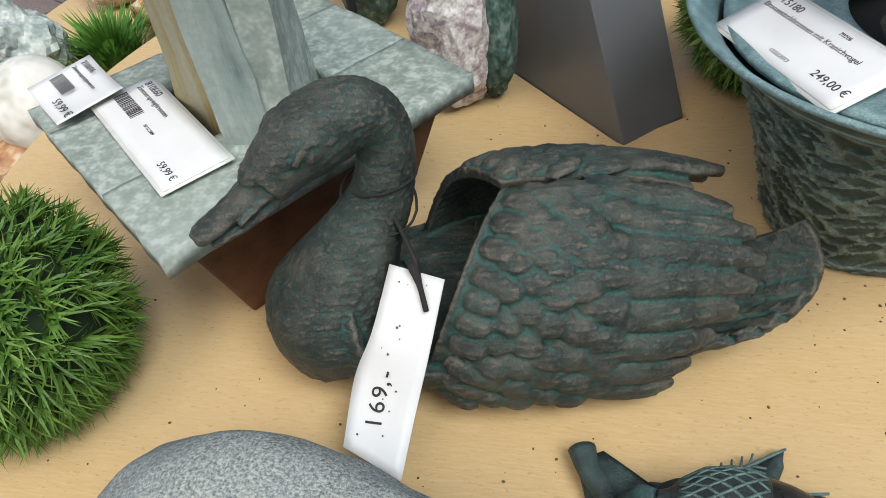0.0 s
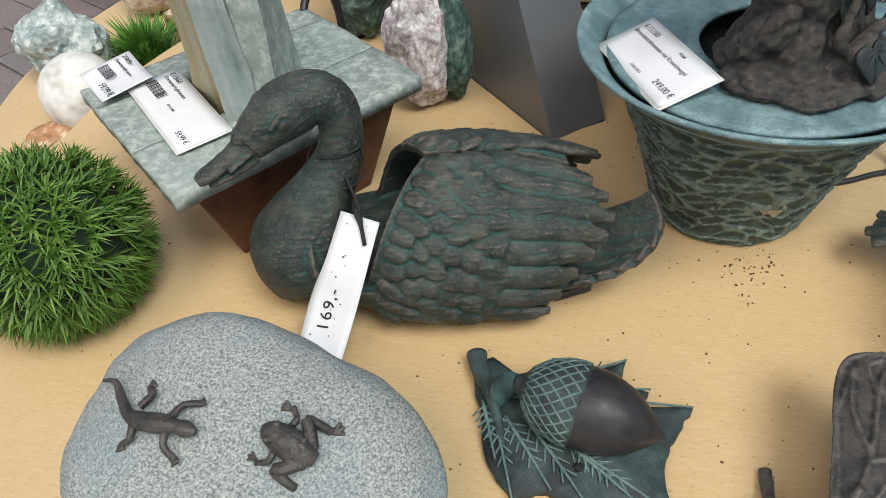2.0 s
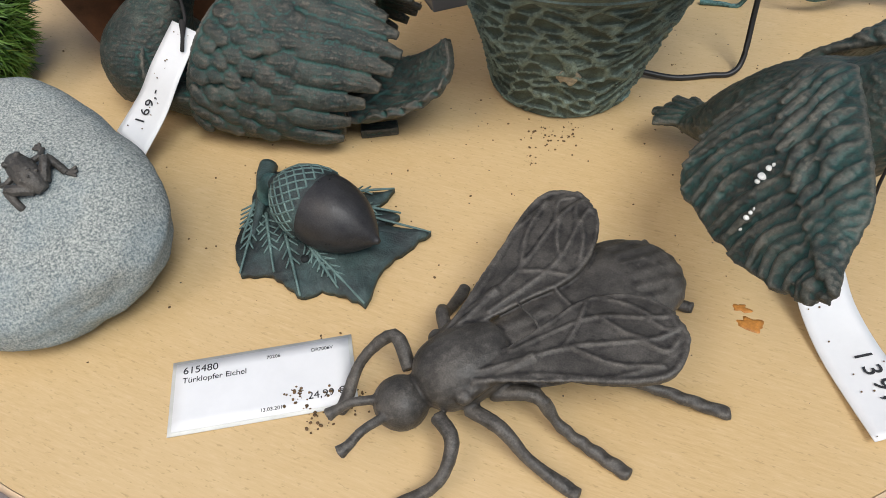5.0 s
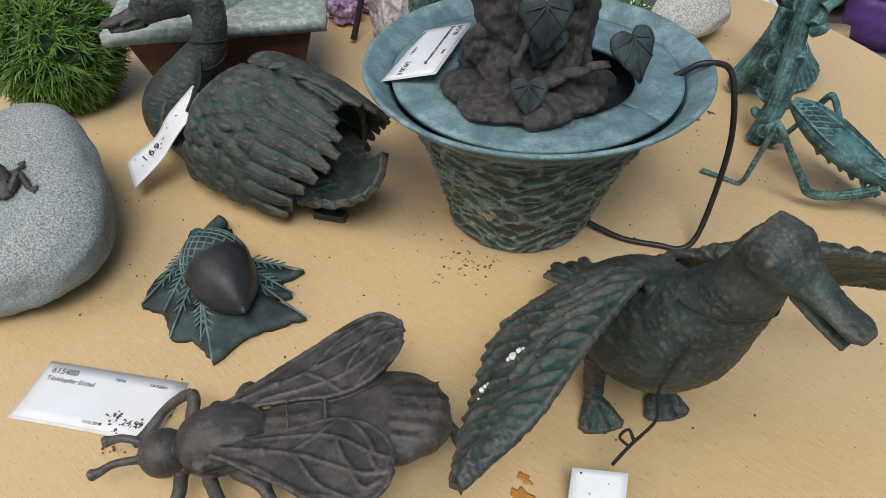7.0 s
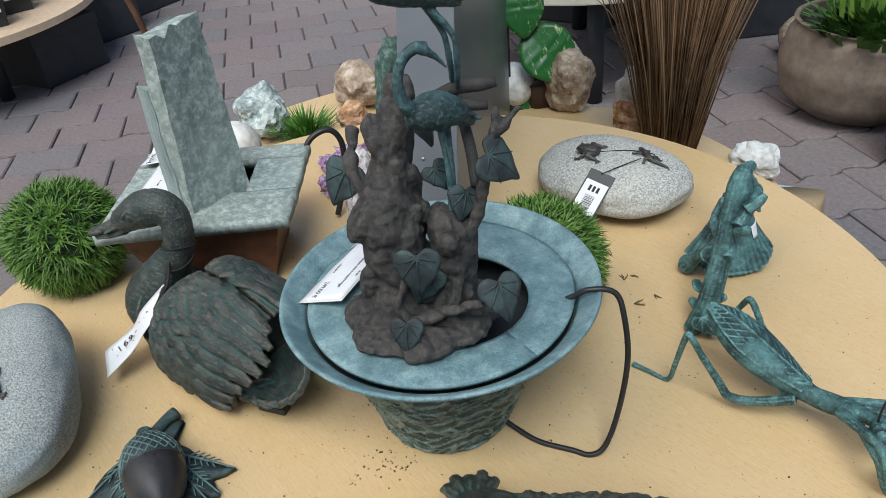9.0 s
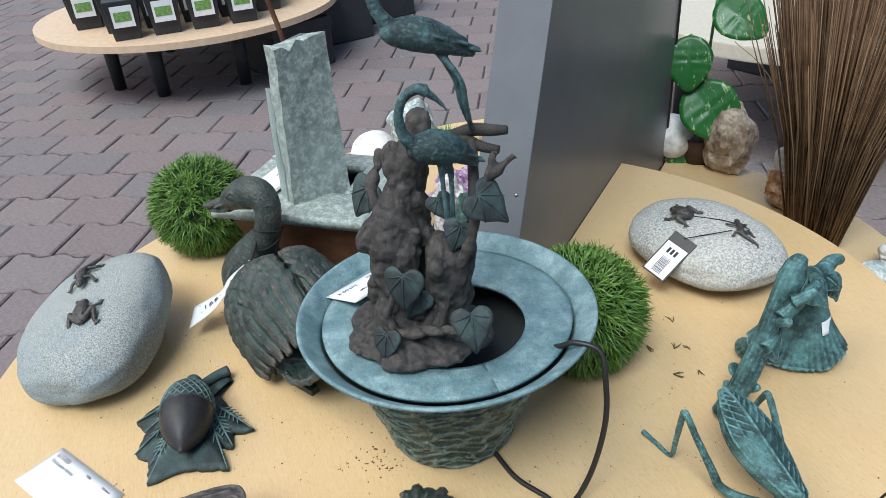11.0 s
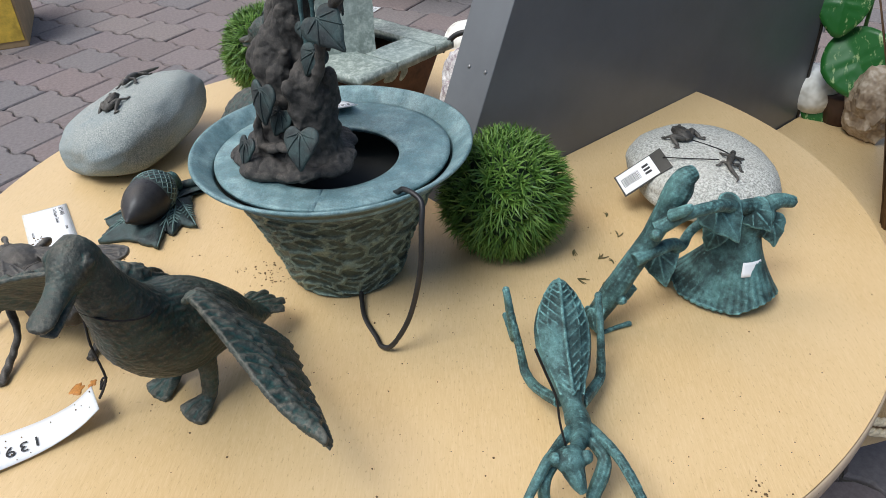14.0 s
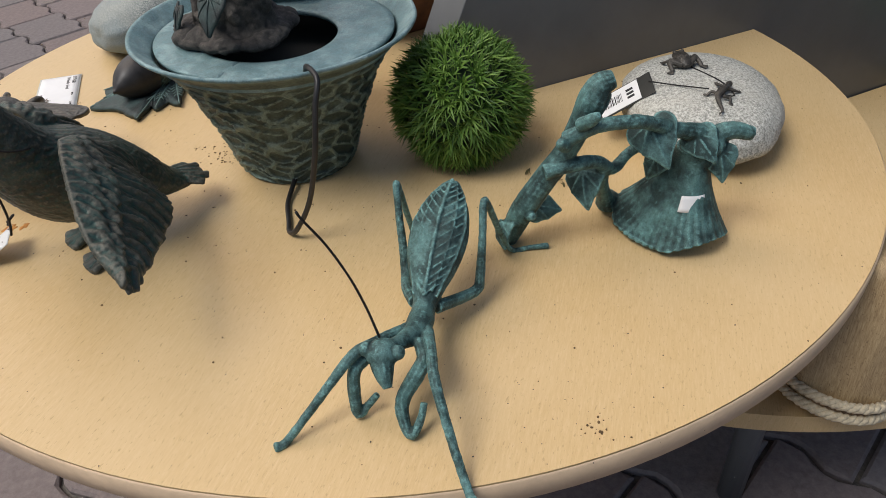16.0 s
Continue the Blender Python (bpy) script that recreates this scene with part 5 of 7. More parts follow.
    leaves = [((0.2054, -0.1107, 0.224), (0.75, -0.66, 0.15), (0.1, -0.1, -1), 0.036), ((0.2547, -0.0688, 0.203), (0.80, -0.30, 0.45), (0.5, -0.1, -0.8), 0.034), ((0.2115, -0.133, 0.178), (0.65, -0.70, 0.35), (0.25, -0.25, -0.9), 0.026),
              ((0.1228, -0.1161, 0.274), (0.45, -0.85, 0.25), (-0.35, -0.2, -0.9), 0.036), ((0.2257, -0.0387, 0.296), (0.85, 0.05, 0.45), (0.15, 0.6, -0.75), 0.036), ((0.1985, -0.100, 0.202), (0.75, -0.60, 0.2), (-0.3, -0.2, -0.9), 0.030),
              ((0.205, -0.058, 0.262), (0.9, -0.2, 0.3), (-0.2, -0.3, -0.9), 0.026), ((0.183, -0.064, 0.280), (0.9, -0.2, 0.3), (0.1, 0.3, -0.9), 0.022), ((0.135, -0.040, 0.300), (-0.2, 0.9, 0.3), (0.3, 0.2, -0.8), 0.030)]
    for k, (p, nrm, tip, s) in enumerate(leaves):
        n = Vector(nrm).normalized()
        tp = (Vector(tip) - n * Vector(tip).dot(n)).normalized()
        m = frame_from((p[0], p[1], p[2] + T), tp.cross(n), tp)
        bm = bmesh.new()
        merge(bm, ivy_leaf(s), m @ Matrix.Translation((0, -0.35 * s, 0)))
        part("ivy_leaf", bm, BRONZE_LEAF, t, "bronze ivy leaf with pale green veins")
    def crane(body, tail, neck, beak, legs, wingup):
        bm = bmesh.new()
        tube(bm, [(*b[:3], *b[3:]) for b in [(x, y, z + T, a, c) for x, y, z, a, c in body]], 18, 5)
        tube(bm, [(x, y, z + T, r) for x, y, z, r in neck], 12, 5, (1, 0, 0))
        tube(bm, [(x, y, z + T, r) for x, y, z, r in beak], 8, 3, (1, 0, 0))
        for lg in legs:
            tube(bm, [(x, y, z + T, r) for x, y, z, r in lg], 8, 4, (1, 0, 0))
        b0, b1 = Vector(body[1][:3]), Vector(body[-1][:3])
        for k in range(26):
            q = (k % 7) / 7 + 0.05
            a = -1.15 + 2.3 * ((k * 0.618) % 1)
            w = body[min(int(q * (len(body) - 1)), len(body) - 2)]
            d = (b1 - b0).normalized()
            s = d.cross(Vector((0, 0, 1))).normalized()
            c0 = b0.lerp(b1, q) + s * w[3] * math.sin(a) + Vector((0, 0, w[4] * math.cos(a) + T))
            tube(bm, [(*c0, 0.0024, 0.0014), (*(c0 + d * 0.006), 0.0030, 0.0018), (*(c0 + d * 0.012), 0.0012, 0.0008)], 7, 2)
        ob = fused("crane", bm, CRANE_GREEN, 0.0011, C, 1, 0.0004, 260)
        ob.parent = t
        ob.location = (0, 0, 0)
        ob["label"] = "small green bronze crane on thin legs"
        return ob
    crane([(0.188, -0.090, 0.336, 0.004, 0.004), (0.188, -0.082, 0.336, 0.011, 0.011), (0.189, -0.066, 0.336, 0.0155, 0.0145), (0.190, -0.050, 0.330, 0.0125, 0.011), (0.191, -0.038, 0.320, 0.006, 0.006), (0.191, -0.032, 0.314, 0.002, 0.002)], None,
          [(0.188, -0.082, 0.338, 0.0065), (0.187, -0.091, 0.350, 0.0050), (0.187, -0.094, 0.366, 0.0040), (0.188, -0.089, 0.380, 0.0038), (0.190, -0.079, 0.386, 0.0044), (0.192, -0.071, 0.384, 0.0050)],
          [(0.192, -0.073, 0.384, 0.0040), (0.194, -0.064, 0.376, 0.0022), (0.196, -0.057, 0.367, 0.0008)],
          [[(0.190, -0.064, 0.328, 0.0034), (0.194, -0.064, 0.300, 0.0022), (0.195, -0.063, 0.278, 0.0026), (0.194, -0.064, 0.245, 0.0022)], [(0.188, -0.056, 0.328, 0.0034), (0.189, -0.055, 0.300, 0.0022), (0.190, -0.056, 0.278, 0.0026), (0.191, -0.058, 0.245, 0.0022)]], 0)
    crane([(0.160, -0.094, 0.424, 0.004, 0.004), (0.162, -0.085, 0.423, 0.010, 0.010), (0.166, -0.066, 0.420, 0.0155, 0.0135), (0.172, -0.046, 0.413, 0.0125, 0.0105), (0.176, -0.032, 0.405, 0.006, 0.006), (0.178, -0.025, 0.400, 0.002, 0.002)], None,
          [(0.162, -0.084, 0.426, 0.0065), (0.158, -0.094, 0.440, 0.0052), (0.155, -0.098, 0.462, 0.0042), (0.156, -0.095, 0.486, 0.0038), (0.160, -0.088, 0.500, 0.0042), (0.162, -0.080, 0.502, 0.0050)],
          [(0.162, -0.082, 0.502, 0.0040), (0.165, -0.071, 0.500, 0.0022), (0.168, -0.060, 0.498, 0.0008)],
          [[(0.172, -0.054, 0.408, 0.0036), (0.184, -0.040, 0.384, 0.0024), (0.182, -0.036, 0.362, 0.0026), (0.170, -0.027, 0.336, 0.0022)], [(0.168, -0.052, 0.408, 0.0036), (0.176, -0.042, 0.384, 0.0024), (0.174, -0.036, 0.360, 0.0026), (0.160, -0.024, 0.336, 0.0022)]], 0)
    bm = bmesh.new()
    tube(bm, [(0.148, -0.064, T + 0.322, 0.0050), (0.156, -0.040, T + 0.328, 0.0052), (0.164, -0.024, T + 0.333, 0.0056), (0.178, -0.012, T + 0.335, 0.0050), (0.186, -0.002, T + 0.336, 0.0036)], 10, 4)
    tube(bm, [(0.160, -0.034, T + 0.328, 0.0046), (0.172, -0.020, T + 0.320, 0.0046), (0.182, -0.008, T + 0.318, 0.0036)], 10, 4)
    tube(bm, [(0.205, -0.045, T + 0.27, 0.0046), (0.190, -0.036, T + 0.295, 0.0046), (0.166, -0.026, T + 0.326, 0.0046)], 10, 4)
    part("branch", bm, ROCK_BROWN, t)
    # power cable
    bm = bmesh.new()
    tube(bm, [(0.2060, -0.0390, T + 0.010, 0.0026), (0.226, -0.036, T + 0.006, 0.0026), (0.252, -0.030, T + 0.0027, 0.0026), (0.280, -0.016, T + 0.0027, 0.0026), (0.296, -0.008, T + 0.003, 0.0026), (0.303, 0.004, T + 0.012, 0.0026), (0.302, 0.022, T + 0.046, 0.0026), (0.299, 0.034, T + 0.096, 0.0026),
              (0.290, 0.037, T + 0.138, 0.0026), (0.279, 0.037, T + 0.158, 0.0026), (0.264, 0.022, T + 0.1615, 0.0026), (0.252, 0.014, T + 0.152, 0.0026), (0.238, 0.004, T + 0.142, 0.0026)], 9, 6, (0.3, 0.1, 0.2))
    part("power_cable", bm, CABLE, t, "black power cable hanging over the rim")
    bm = bmesh.new()
    bmesh.ops.create_cone(bm, cap_ends=True, segments=14, radius1=0.0048, radius2=0.0044, depth=0.004, matrix=Matrix.Translation((0.2075, -0.0385, T + 0.0105)) @ Vector((1, 0.3, 0.2)).to_track_quat("Z", "Y").to_matrix().to_4x4())
    part("grommet", bm, CABLE, t)
    # pale chip in the patina
    bm = bmesh.new()
    ac = math.atan2(-0.1383 + 0.0600, 0.1769 - 0.1560)
    def chip(u, v):
        a = ac + (u - 0.5) * 0.25
        z = 0.0460 + 0.013 * v
        r = np.interp(z, [p[1] for p in prof], [p[0] for p in prof]) + 0.0016
        w = 1 - abs(v - 0.5) * 0.9 + 0.15 * math.sin(u * 9)
        a = ac + (u - 0.5) * 0.25 * w
        return (0.1560 + r * math.cos(a), -0.0600 + r * math.sin(a), T + z + 0.002 * math.sin(u * 7))
    grid(bm, chip, 10, 6, 0.0012)
    part("chipped_patch", bm, plain("bare_plaster", (0.34, 0.30, 0.22), 0.9, 0, 0.4, 250), t, "bare pale chipped patch")
    return t


build_bowl()


# ---- mantis ----
def build_mantis():
    bm = bmesh.new()
    at = (0.40, 0.16, T)
    def tb(pts, seg=10, k=4, up=(0, 0, 1)):
        tube(bm, [(p[0], p[1], p[2] + T, *p[3:]) for p in pts], seg, k, up)
    body = [(0.299, 0.159, 0.081, 0.004, 0.004), (0.306, 0.159, 0.079, 0.0085, 0.0075), (0.322, 0.1588, 0.073, 0.0190, 0.012), (0.345, 0.1585, 0.063, 0.0245, 0.0145), (0.370, 0.1595, 0.052, 0.0215, 0.0135), (0.392, 0.161, 0.043, 0.0130, 0.0115), (0.408, 0.162, 0.038, 0.0092, 0.0092),
            (0.425, 0.164, 0.038, 0.0105, 0.0090), (0.442, 0.164, 0.042, 0.0088, 0.0078), (0.456, 0.160, 0.047, 0.0062, 0.0060), (0.466, 0.155, 0.051, 0.0050, 0.0050)]
    tb(body, 22, 5)
    hx = Vector((0.474, 0.1515, T + 0.051))
    blob(bm, hx, (0.0115, 0.0125, 0.0100), Matrix.Rotation(0.5, 3, "Z"), 16, 12)
    tb([(0.478, 0.152, 0.049, 0.0095), (0.486, 0.156, 0.042, 0.0068), (0.492, 0.160, 0.036, 0.0032)], 12, 4)
    for dx, dy in ((0.002, -0.0115), (0.0, 0.0115)):
        blob(bm, hx + Vector((dx, dy, 0.003)), (0.0052, 0.0052, 0.0058))
    # leaf-like wing covers with raised veins
    def top(s, w):
        i = s * (len(body) - 5)
        k = min(int(i), len(body) - 2)
        r = np.array(body[k]) + (np.array(body[k + 1]) - np.array(body[k])) * (i - k)
        a = w * 1.15
        return (r[0], r[1] + r[3] * math.sin(a), r[2] + r[4] * math.cos(a) + 0.0012)
    tb([(*top(0.04 + 0.92 * k / 8, 0), 0.0018) for k in range(9)], 6, 1)
    for sg in (-1, 1):
        tb([(*top(0.05 + 0.9 * k / 8, sg * 0.95), 0.0015) for k in range(9)], 6, 1)
        for k in range(15):
            s0 = 0.99 - 0.060 * k
            tb([(*top(max(0.03, s0 - 0.17 * j / 4), sg * 0.95 * j / 4), 0.0010) for j in range(5)], 5, 1)
        tb([(*top(0.08 + 0.86 * k / 8, sg * 0.50), 0.0008) for k in range(9)], 6, 1)
    legs = [[(0.402, 0.170, 0.034, 0.0055), (0.376, 0.184, 0.024, 0.0050), (0.358, 0.193, 0.020, 0.0048), (0.352, 0.194, 0.030, 0.0042), (0.338, 0.193, 0.060, 0.0034), (0.3252, 0.191, 0.0834, 0.0034), (0.318, 0.193, 0.078, 0.0032), (0.298, 0.200, 0.036, 0.0028), (0.279, 0.207, 0.0035, 0.0026), (0.272, 0.222, 0.003, 0.0024), (0.265, 0.239, 0.003, 0.0030)],
            [(0.400, 0.152, 0.034, 0.0055), (0.372, 0.136, 0.022, 0.0048), (0.350, 0.128, 0.018, 0.0046), (0.340, 0.124, 0.032, 0.0040), (0.322, 0.116, 0.062, 0.0034), (0.3103, 0.1115, 0.0814, 0.0034), (0.306, 0.112, 0.074, 0.0032), (0.297, 0.116, 0.036, 0.0028), (0.288, 0.120, 0.0035, 0.0026), (0.270, 0.117, 0.003, 0.0024), (0.249, 0.114, 0.003, 0.0030)],
            [(0.436, 0.157, 0.040, 0.0050), (0.462, 0.142, 0.048, 0.0044), (0.481, 0.131, 0.050, 0.0042), (0.505, 0.112, 0.026, 0.0034), (0.5275, 0.094, 0.003, 0.0032), (0.534, 0.088, 0.003, 0.0038, 0.003)],
            [(0.434, 0.172, 0.040, 0.0050), (0.464, 0.184, 0.050, 0.0042), (0.488, 0.193, 0.050, 0.0040), (0.512, 0.209, 0.026, 0.0034), (0.536, 0.227, 0.003, 0.0032), (0.543, 0.232, 0.003, 0.0038, 0.003)],
            [(0.455, 0.150, 0.044, 0.0040), (0.472, 0.138, 0.042, 0.0052), (0.483, 0.132, 0.036, 0.0050), (0.490, 0.133, 0.018, 0.0048), (0.494, 0.136, 0.005, 0.0040), (0.488, 0.142, 0.010, 0.0030), (0.484, 0.148, 0.018, 0.0026)],
            [(0.450, 0.170, 0.044, 0.0042), (0.464, 0.178, 0.042, 0.0052), (0.474, 0.176, 0.036, 0.0062), (0.487, 0.168, 0.020, 0.0056), (0.497, 0.172, 0.008, 0.0044), (0.503, 0.179, 0.0045, 0.0038), (0.495, 0.183, 0.012, 0.0030), (0.487, 0.184, 0.022, 0.0026)]]
    for lg in legs:
        tb(lg, 9, 4, (0.2, 0.3, 0.9))
    for k in range(6):
        tb([(0.335 + 0.012 * k, 0.1575 + (-1) ** k * 0.0005, 0.050 - 0.004 * k, 0.0045), (0.338 + 0.012 * k, 0.1575, 0.041 - 0.004 * k, 0.0018)], 6, 2)
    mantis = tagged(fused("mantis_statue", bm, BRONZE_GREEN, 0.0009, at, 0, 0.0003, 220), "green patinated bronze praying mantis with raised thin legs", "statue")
    bm = bmesh.new()
    tb([(0.468, 0.148, 0.060, 0.0010), (0.470, 0.142, 0.088, 0.0009), (0.478, 0.137, 0.120, 0.0009), (0.485, 0.128, 0.150, 0.0009), (0.496, 0.121, 0.176, 0.0009), (0.498, 0.119, 0.183, 0.0010)], 6, 5)
    part("antenna", bm, STRING, mantis, "thin black wire antenna")
    return mantis


build_mantis()


# ---- flower and branch ornament ----
def build_branch():
    bm = bmesh.new()
    def tb(pts, seg=12, k=4, up=(0, 0, 1)):
        tube(bm, [(p[0], p[1], p[2] + T, *p[3:]) for p in pts], seg, k, up)
    tb([(0.262, 0.200, 0.004, 0.010), (0.2655, 0.207, 0.022, 0.0105), (0.2685, 0.216, 0.045, 0.0115), (0.2640, 0.233, 0.076, 0.0108), (0.2575, 0.248, 0.101, 0.0098), (0.2550, 0.259, 0.128, 0.0108), (0.2550, 0.267, 0.150, 0.0130), (0.2535, 0.272, 0.162, 0.0105), (0.2500, 0.281, 0.166, 0.0070)], 14, 5, (1, 0, 0))
    for k, (s, dx, dy, dz) in enumerate(((0.10, -0.02, 0.008, 0.004), (0.2, 0.016, 0.010, 0.006), (0.42, -0.014, 0.016, 0.010), (0.7, 0.014, -0.004, 0.012), (0.85, 0.010, 0.014, 0.016))):
        x, y, z = 0.264 + 0.008 * s, 0.203 + 0.066 * s, 0.010 + 0.145 * s
        tb([(x, y, z, 0.006), (x + dx * 0.7, y + dy * 0.7, z + dz * 0.6, 0.0055), (x + dx, y + dy, z + dz, 0.003)], 9, 3)
    # vines to the flower
    tb([(0.270, 0.248, 0.118, 0.0075), (0.268, 0.272, 0.132, 0.0060), (0.258, 0.300, 0.134, 0.0060), (0.240, 0.318, 0.124, 0.0062), (0.224, 0.336, 0.112, 0.0070), (0.210, 0.358, 0.104, 0.0085), (0.205, 0.372, 0.094, 0.0110)], 12, 4)
    tb([(0.272, 0.232, 0.086, 0.0070), (0.262, 0.254, 0.090, 0.0065), (0.246, 0.274, 0.086, 0.0060), (0.228, 0.288, 0.070, 0.0056), (0.214, 0.300, 0.080, 0.0050), (0.212, 0.320, 0.096, 0.0050)], 12, 4)
    tb([(0.240, 0.280, 0.078, 0.0056), (0.222, 0.280, 0.050, 0.0058), (0.205, 0.283, 0.026, 0.0072), (0.196, 0.286, 0.014, 0.0120), (0.190, 0.287, 0.008, 0.0085)], 12, 4)
    tb([(0.206, 0.366, 0.098, 0.0100), (0.200, 0.384, 0.104, 0.0080), (0.196, 0.402, 0.100, 0.0062)], 12, 4)
    blob(bm, (0.206, 0.366, T + 0.092), (0.016, 0.016, 0.013))
    # flower bell, lying open end down
    def bell(u, v):
        a = -2.15 + 4.3 * u + 0.0
        q = v ** 1.7
        c = Vector((0.205, 0.356, 0.088)).lerp(Vector((0.207, 0.346, 0.006)), v)
        r = 0.012 + 0.038 * q
        rib = 1 + 0.022 * math.cos(a * 40) * v + 0.03 * math.sin(a * 3) * v
        return (c.x + r * math.cos(a) * rib, c.y + r * math.sin(a) * rib, T + max(0.0045, c.z + 0.010 * v * math.sin(a * 2.3)))
    grid(bm, bell, 260, 22, 0.004)
    for p, n, tip, s in (((0.232, 0.312, 0.122), (0.8, -0.1, 0.6), (0.3, 0.5, -0.8), 0.042), ((0.240, 0.262, 0.074), (0.8, -0.3, 0.5), (0.1, 0.3, -0.9), 0.036), ((0.256, 0.222, 0.040), (0.6, 0.4, 0.5), (-0.5, 0.6, -0.4), 0.030), ((0.272, 0.196, 0.030), (0.5, -0.7, 0.5), (0.4, 0.2, -0.5), 0.026),
                         ((0.216, 0.352, 0.108), (0.8, -0.1, 0.6), (0.2, 0.6, -0.7), 0.032), ((0.214, 0.376, 0.092), (0.9, 0.1, 0.4), (0.1, 0.2, -0.9), 0.030), ((0.214, 0.325, 0.080), (0.8, -0.5, 0.3), (0.0, -0.2, -0.9), 0.026)):
        nn = Vector(n).normalized()
        tp = (Vector(tip) - nn * Vector(tip).dot(nn)).normalized()
        merge(bm, ivy_leaf(s, 0.003, 0.2), frame_from((p[0], p[1], p[2] + T), tp.cross(nn), tp))
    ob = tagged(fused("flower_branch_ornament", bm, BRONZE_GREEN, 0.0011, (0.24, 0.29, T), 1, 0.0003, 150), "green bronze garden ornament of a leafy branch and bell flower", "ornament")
    bm = bmesh.new()
    def st(u, v):
        a = -0.05 + 0.75 * u
        z = 0.040 + 0.013 * v
        q = ((0.088 - z) / 0.082) ** 1.7
        r = 0.012 + 0.038 * q + 0.0066
        c = Vector((0.205, 0.356, 0.088)).lerp(Vector((0.207, 0.346, 0.006)), (0.088 - z) / 0.082)
        return (c.x + r * 1.02 * math.cos(a), c.y + r * 1.02 * math.sin(a), T + z)
    grid(bm, st, 8, 4, 0.0006)
    t2 = thing("price_sticker", (0.22, 0.36, T + 0.04), "small white paper sticker on the bronze flower", "sticker")
    part("paper", bm, PAPER, t2)
    return ob


build_branch()


# ---- hanging price tags ----
def strip_tag(name, left, right, label, digits, at_v, string):
    """A bent card strip between two edge lines, with a twine and a handwritten price."""
    L, R = spline(left, 6), spline(right, 6)
    n = len(L) - 1
    t = thing(name, L[0], label, "price tag", "hanging price tags")
    def f(u, v):
        i = u * n
        k = min(int(i), n - 1)
        a = Vector(L[k]).lerp(Vector(L[k + 1]), i - k)
        b = Vector(R[k]).lerp(Vector(R[k + 1]), i - k)
        return a.lerp(b, v) + Vector((0, 0, T))
    bm = bmesh.new()
    grid(bm, f, n, 6, 0.0007)
    part("card", bm, PAPER, t, "white card strip")
    rnd = random.Random(len(label))
    for s, rows in enumerate(string):
        bm = bmesh.new()
        tube(bm, [(x, y, z + T, r) for x, y, z, r in rows], 7, 5, (0.3, 0.2, 0.9))
        part("twine", bm, STRING, t)
    u, v, size, down = at_v
    long = (Vector(f(0, 0.5)) - Vector(f(1, 0.5))).length
    for ch in digits:
        o, dx, dy = Vector(f(u, v)), Vector(f(u, v + 0.1)) - Vector(f(u, v)), Vector(f(u + 0.05, v)) - Vector(f(u, v))
        xdir = dy if down > 0 else -dy
        nrm = dx.cross(dy).normalized()
        if nrm.z < 0:
            nrm = -nrm
        text("handwriting", ch, size, frame_from(o + nrm * 0.0010, xdir, nrm.cross(xdir)), t)
        u += (1 if down > 0 else -1) * size * (0.36 if ch in ",-" else 0.58) / long
    bm = bmesh.new()
    for k in range(14):
        p = Vector(f(rnd.random(), rnd.random())) + nrm * 0.0009
        blob(bm, p, (0.0006 * rnd.uniform(0.5, 1.3),) * 3, None, 6, 4)
    tagged(part("specks", bm, SOIL, t), kind="stuff")
    return t


neck_ring = lambda z, cx, cy, r, tilt: [(cx + r * math.cos(a), cy + r * math.sin(a), z + tilt * math.cos(a + 0.8), 0.0008) for a in [2 * math.pi * k / 14 for k in range(15)]]
strip_tag("price_tag", [(-0.1400, -0.2150, 0.0890), (-0.1470, -0.2450, 0.0660), (-0.1575, -0.2600, 0.0430), (-0.1572, -0.2958, 0.0300)], [(-0.1077, -0.2236, 0.0883), (-0.1135, -0.2540, 0.0630), (-0.1195, -0.2760, 0.0400), (-0.1240, -0.3075, 0.0210)],
          "white card price tag tied to the neck of the swan", "169,-", (0.84, 0.55, 0.0135, -1),
          [neck_ring(0.124, -0.1445, -0.1845, 0.0186, 0.006), neck_ring(0.113, -0.1480, -0.1885, 0.0206, -0.010), [(-0.137, -0.202, 0.114, 0.0012), (-0.130, -0.209, 0.102, 0.0014), (-0.1245, -0.2165, 0.0935, 0.0014), (-0.1225, -0.2230, 0.0900, 0.0014)],
           [(-0.1290, -0.2170, 0.0920, 0.0012), (-0.1250, -0.2200, 0.0915, 0.0030), (-0.1205, -0.2285, 0.0865, 0.0017), (-0.1160, -0.2390, 0.0790, 0.0016)]])
strip_tag("price_tag", [(0.3660, -0.2640, 0.022), (0.3760, -0.2810, 0.010), (0.3900, -0.3050, 0.004), (0.4060, -0.3310, 0.004), (0.4220, -0.3570, 0.006)], [(0.3950, -0.2440, 0.024), (0.4060, -0.2610, 0.012), (0.4220, -0.2830, 0.005), (0.4390, -0.3060, 0.004), (0.4570, -0.3310, 0.006)],
          "white card price tag on a twine hanging from the duck", "139,-", (0.52, 0.50, 0.017, 1),
          [neck_ring(0.146, 0.4035, -0.1910, 0.0262, 0.012), [(0.402, -0.2195, 0.138, 0.0010), (0.394, -0.2290, 0.096, 0.0011), (0.3960, -0.2260, 0.064, 0.0011), (0.3890, -0.2370, 0.042, 0.0012), (0.3845, -0.2470, 0.026, 0.0012)],
           [(0.3910, -0.2370, 0.046, 0.0013), (0.3840, -0.2340, 0.050, 0.0010), (0.3820, -0.2400, 0.046, 0.0010), (0.3900, -0.2390, 0.042, 0.0010)]])


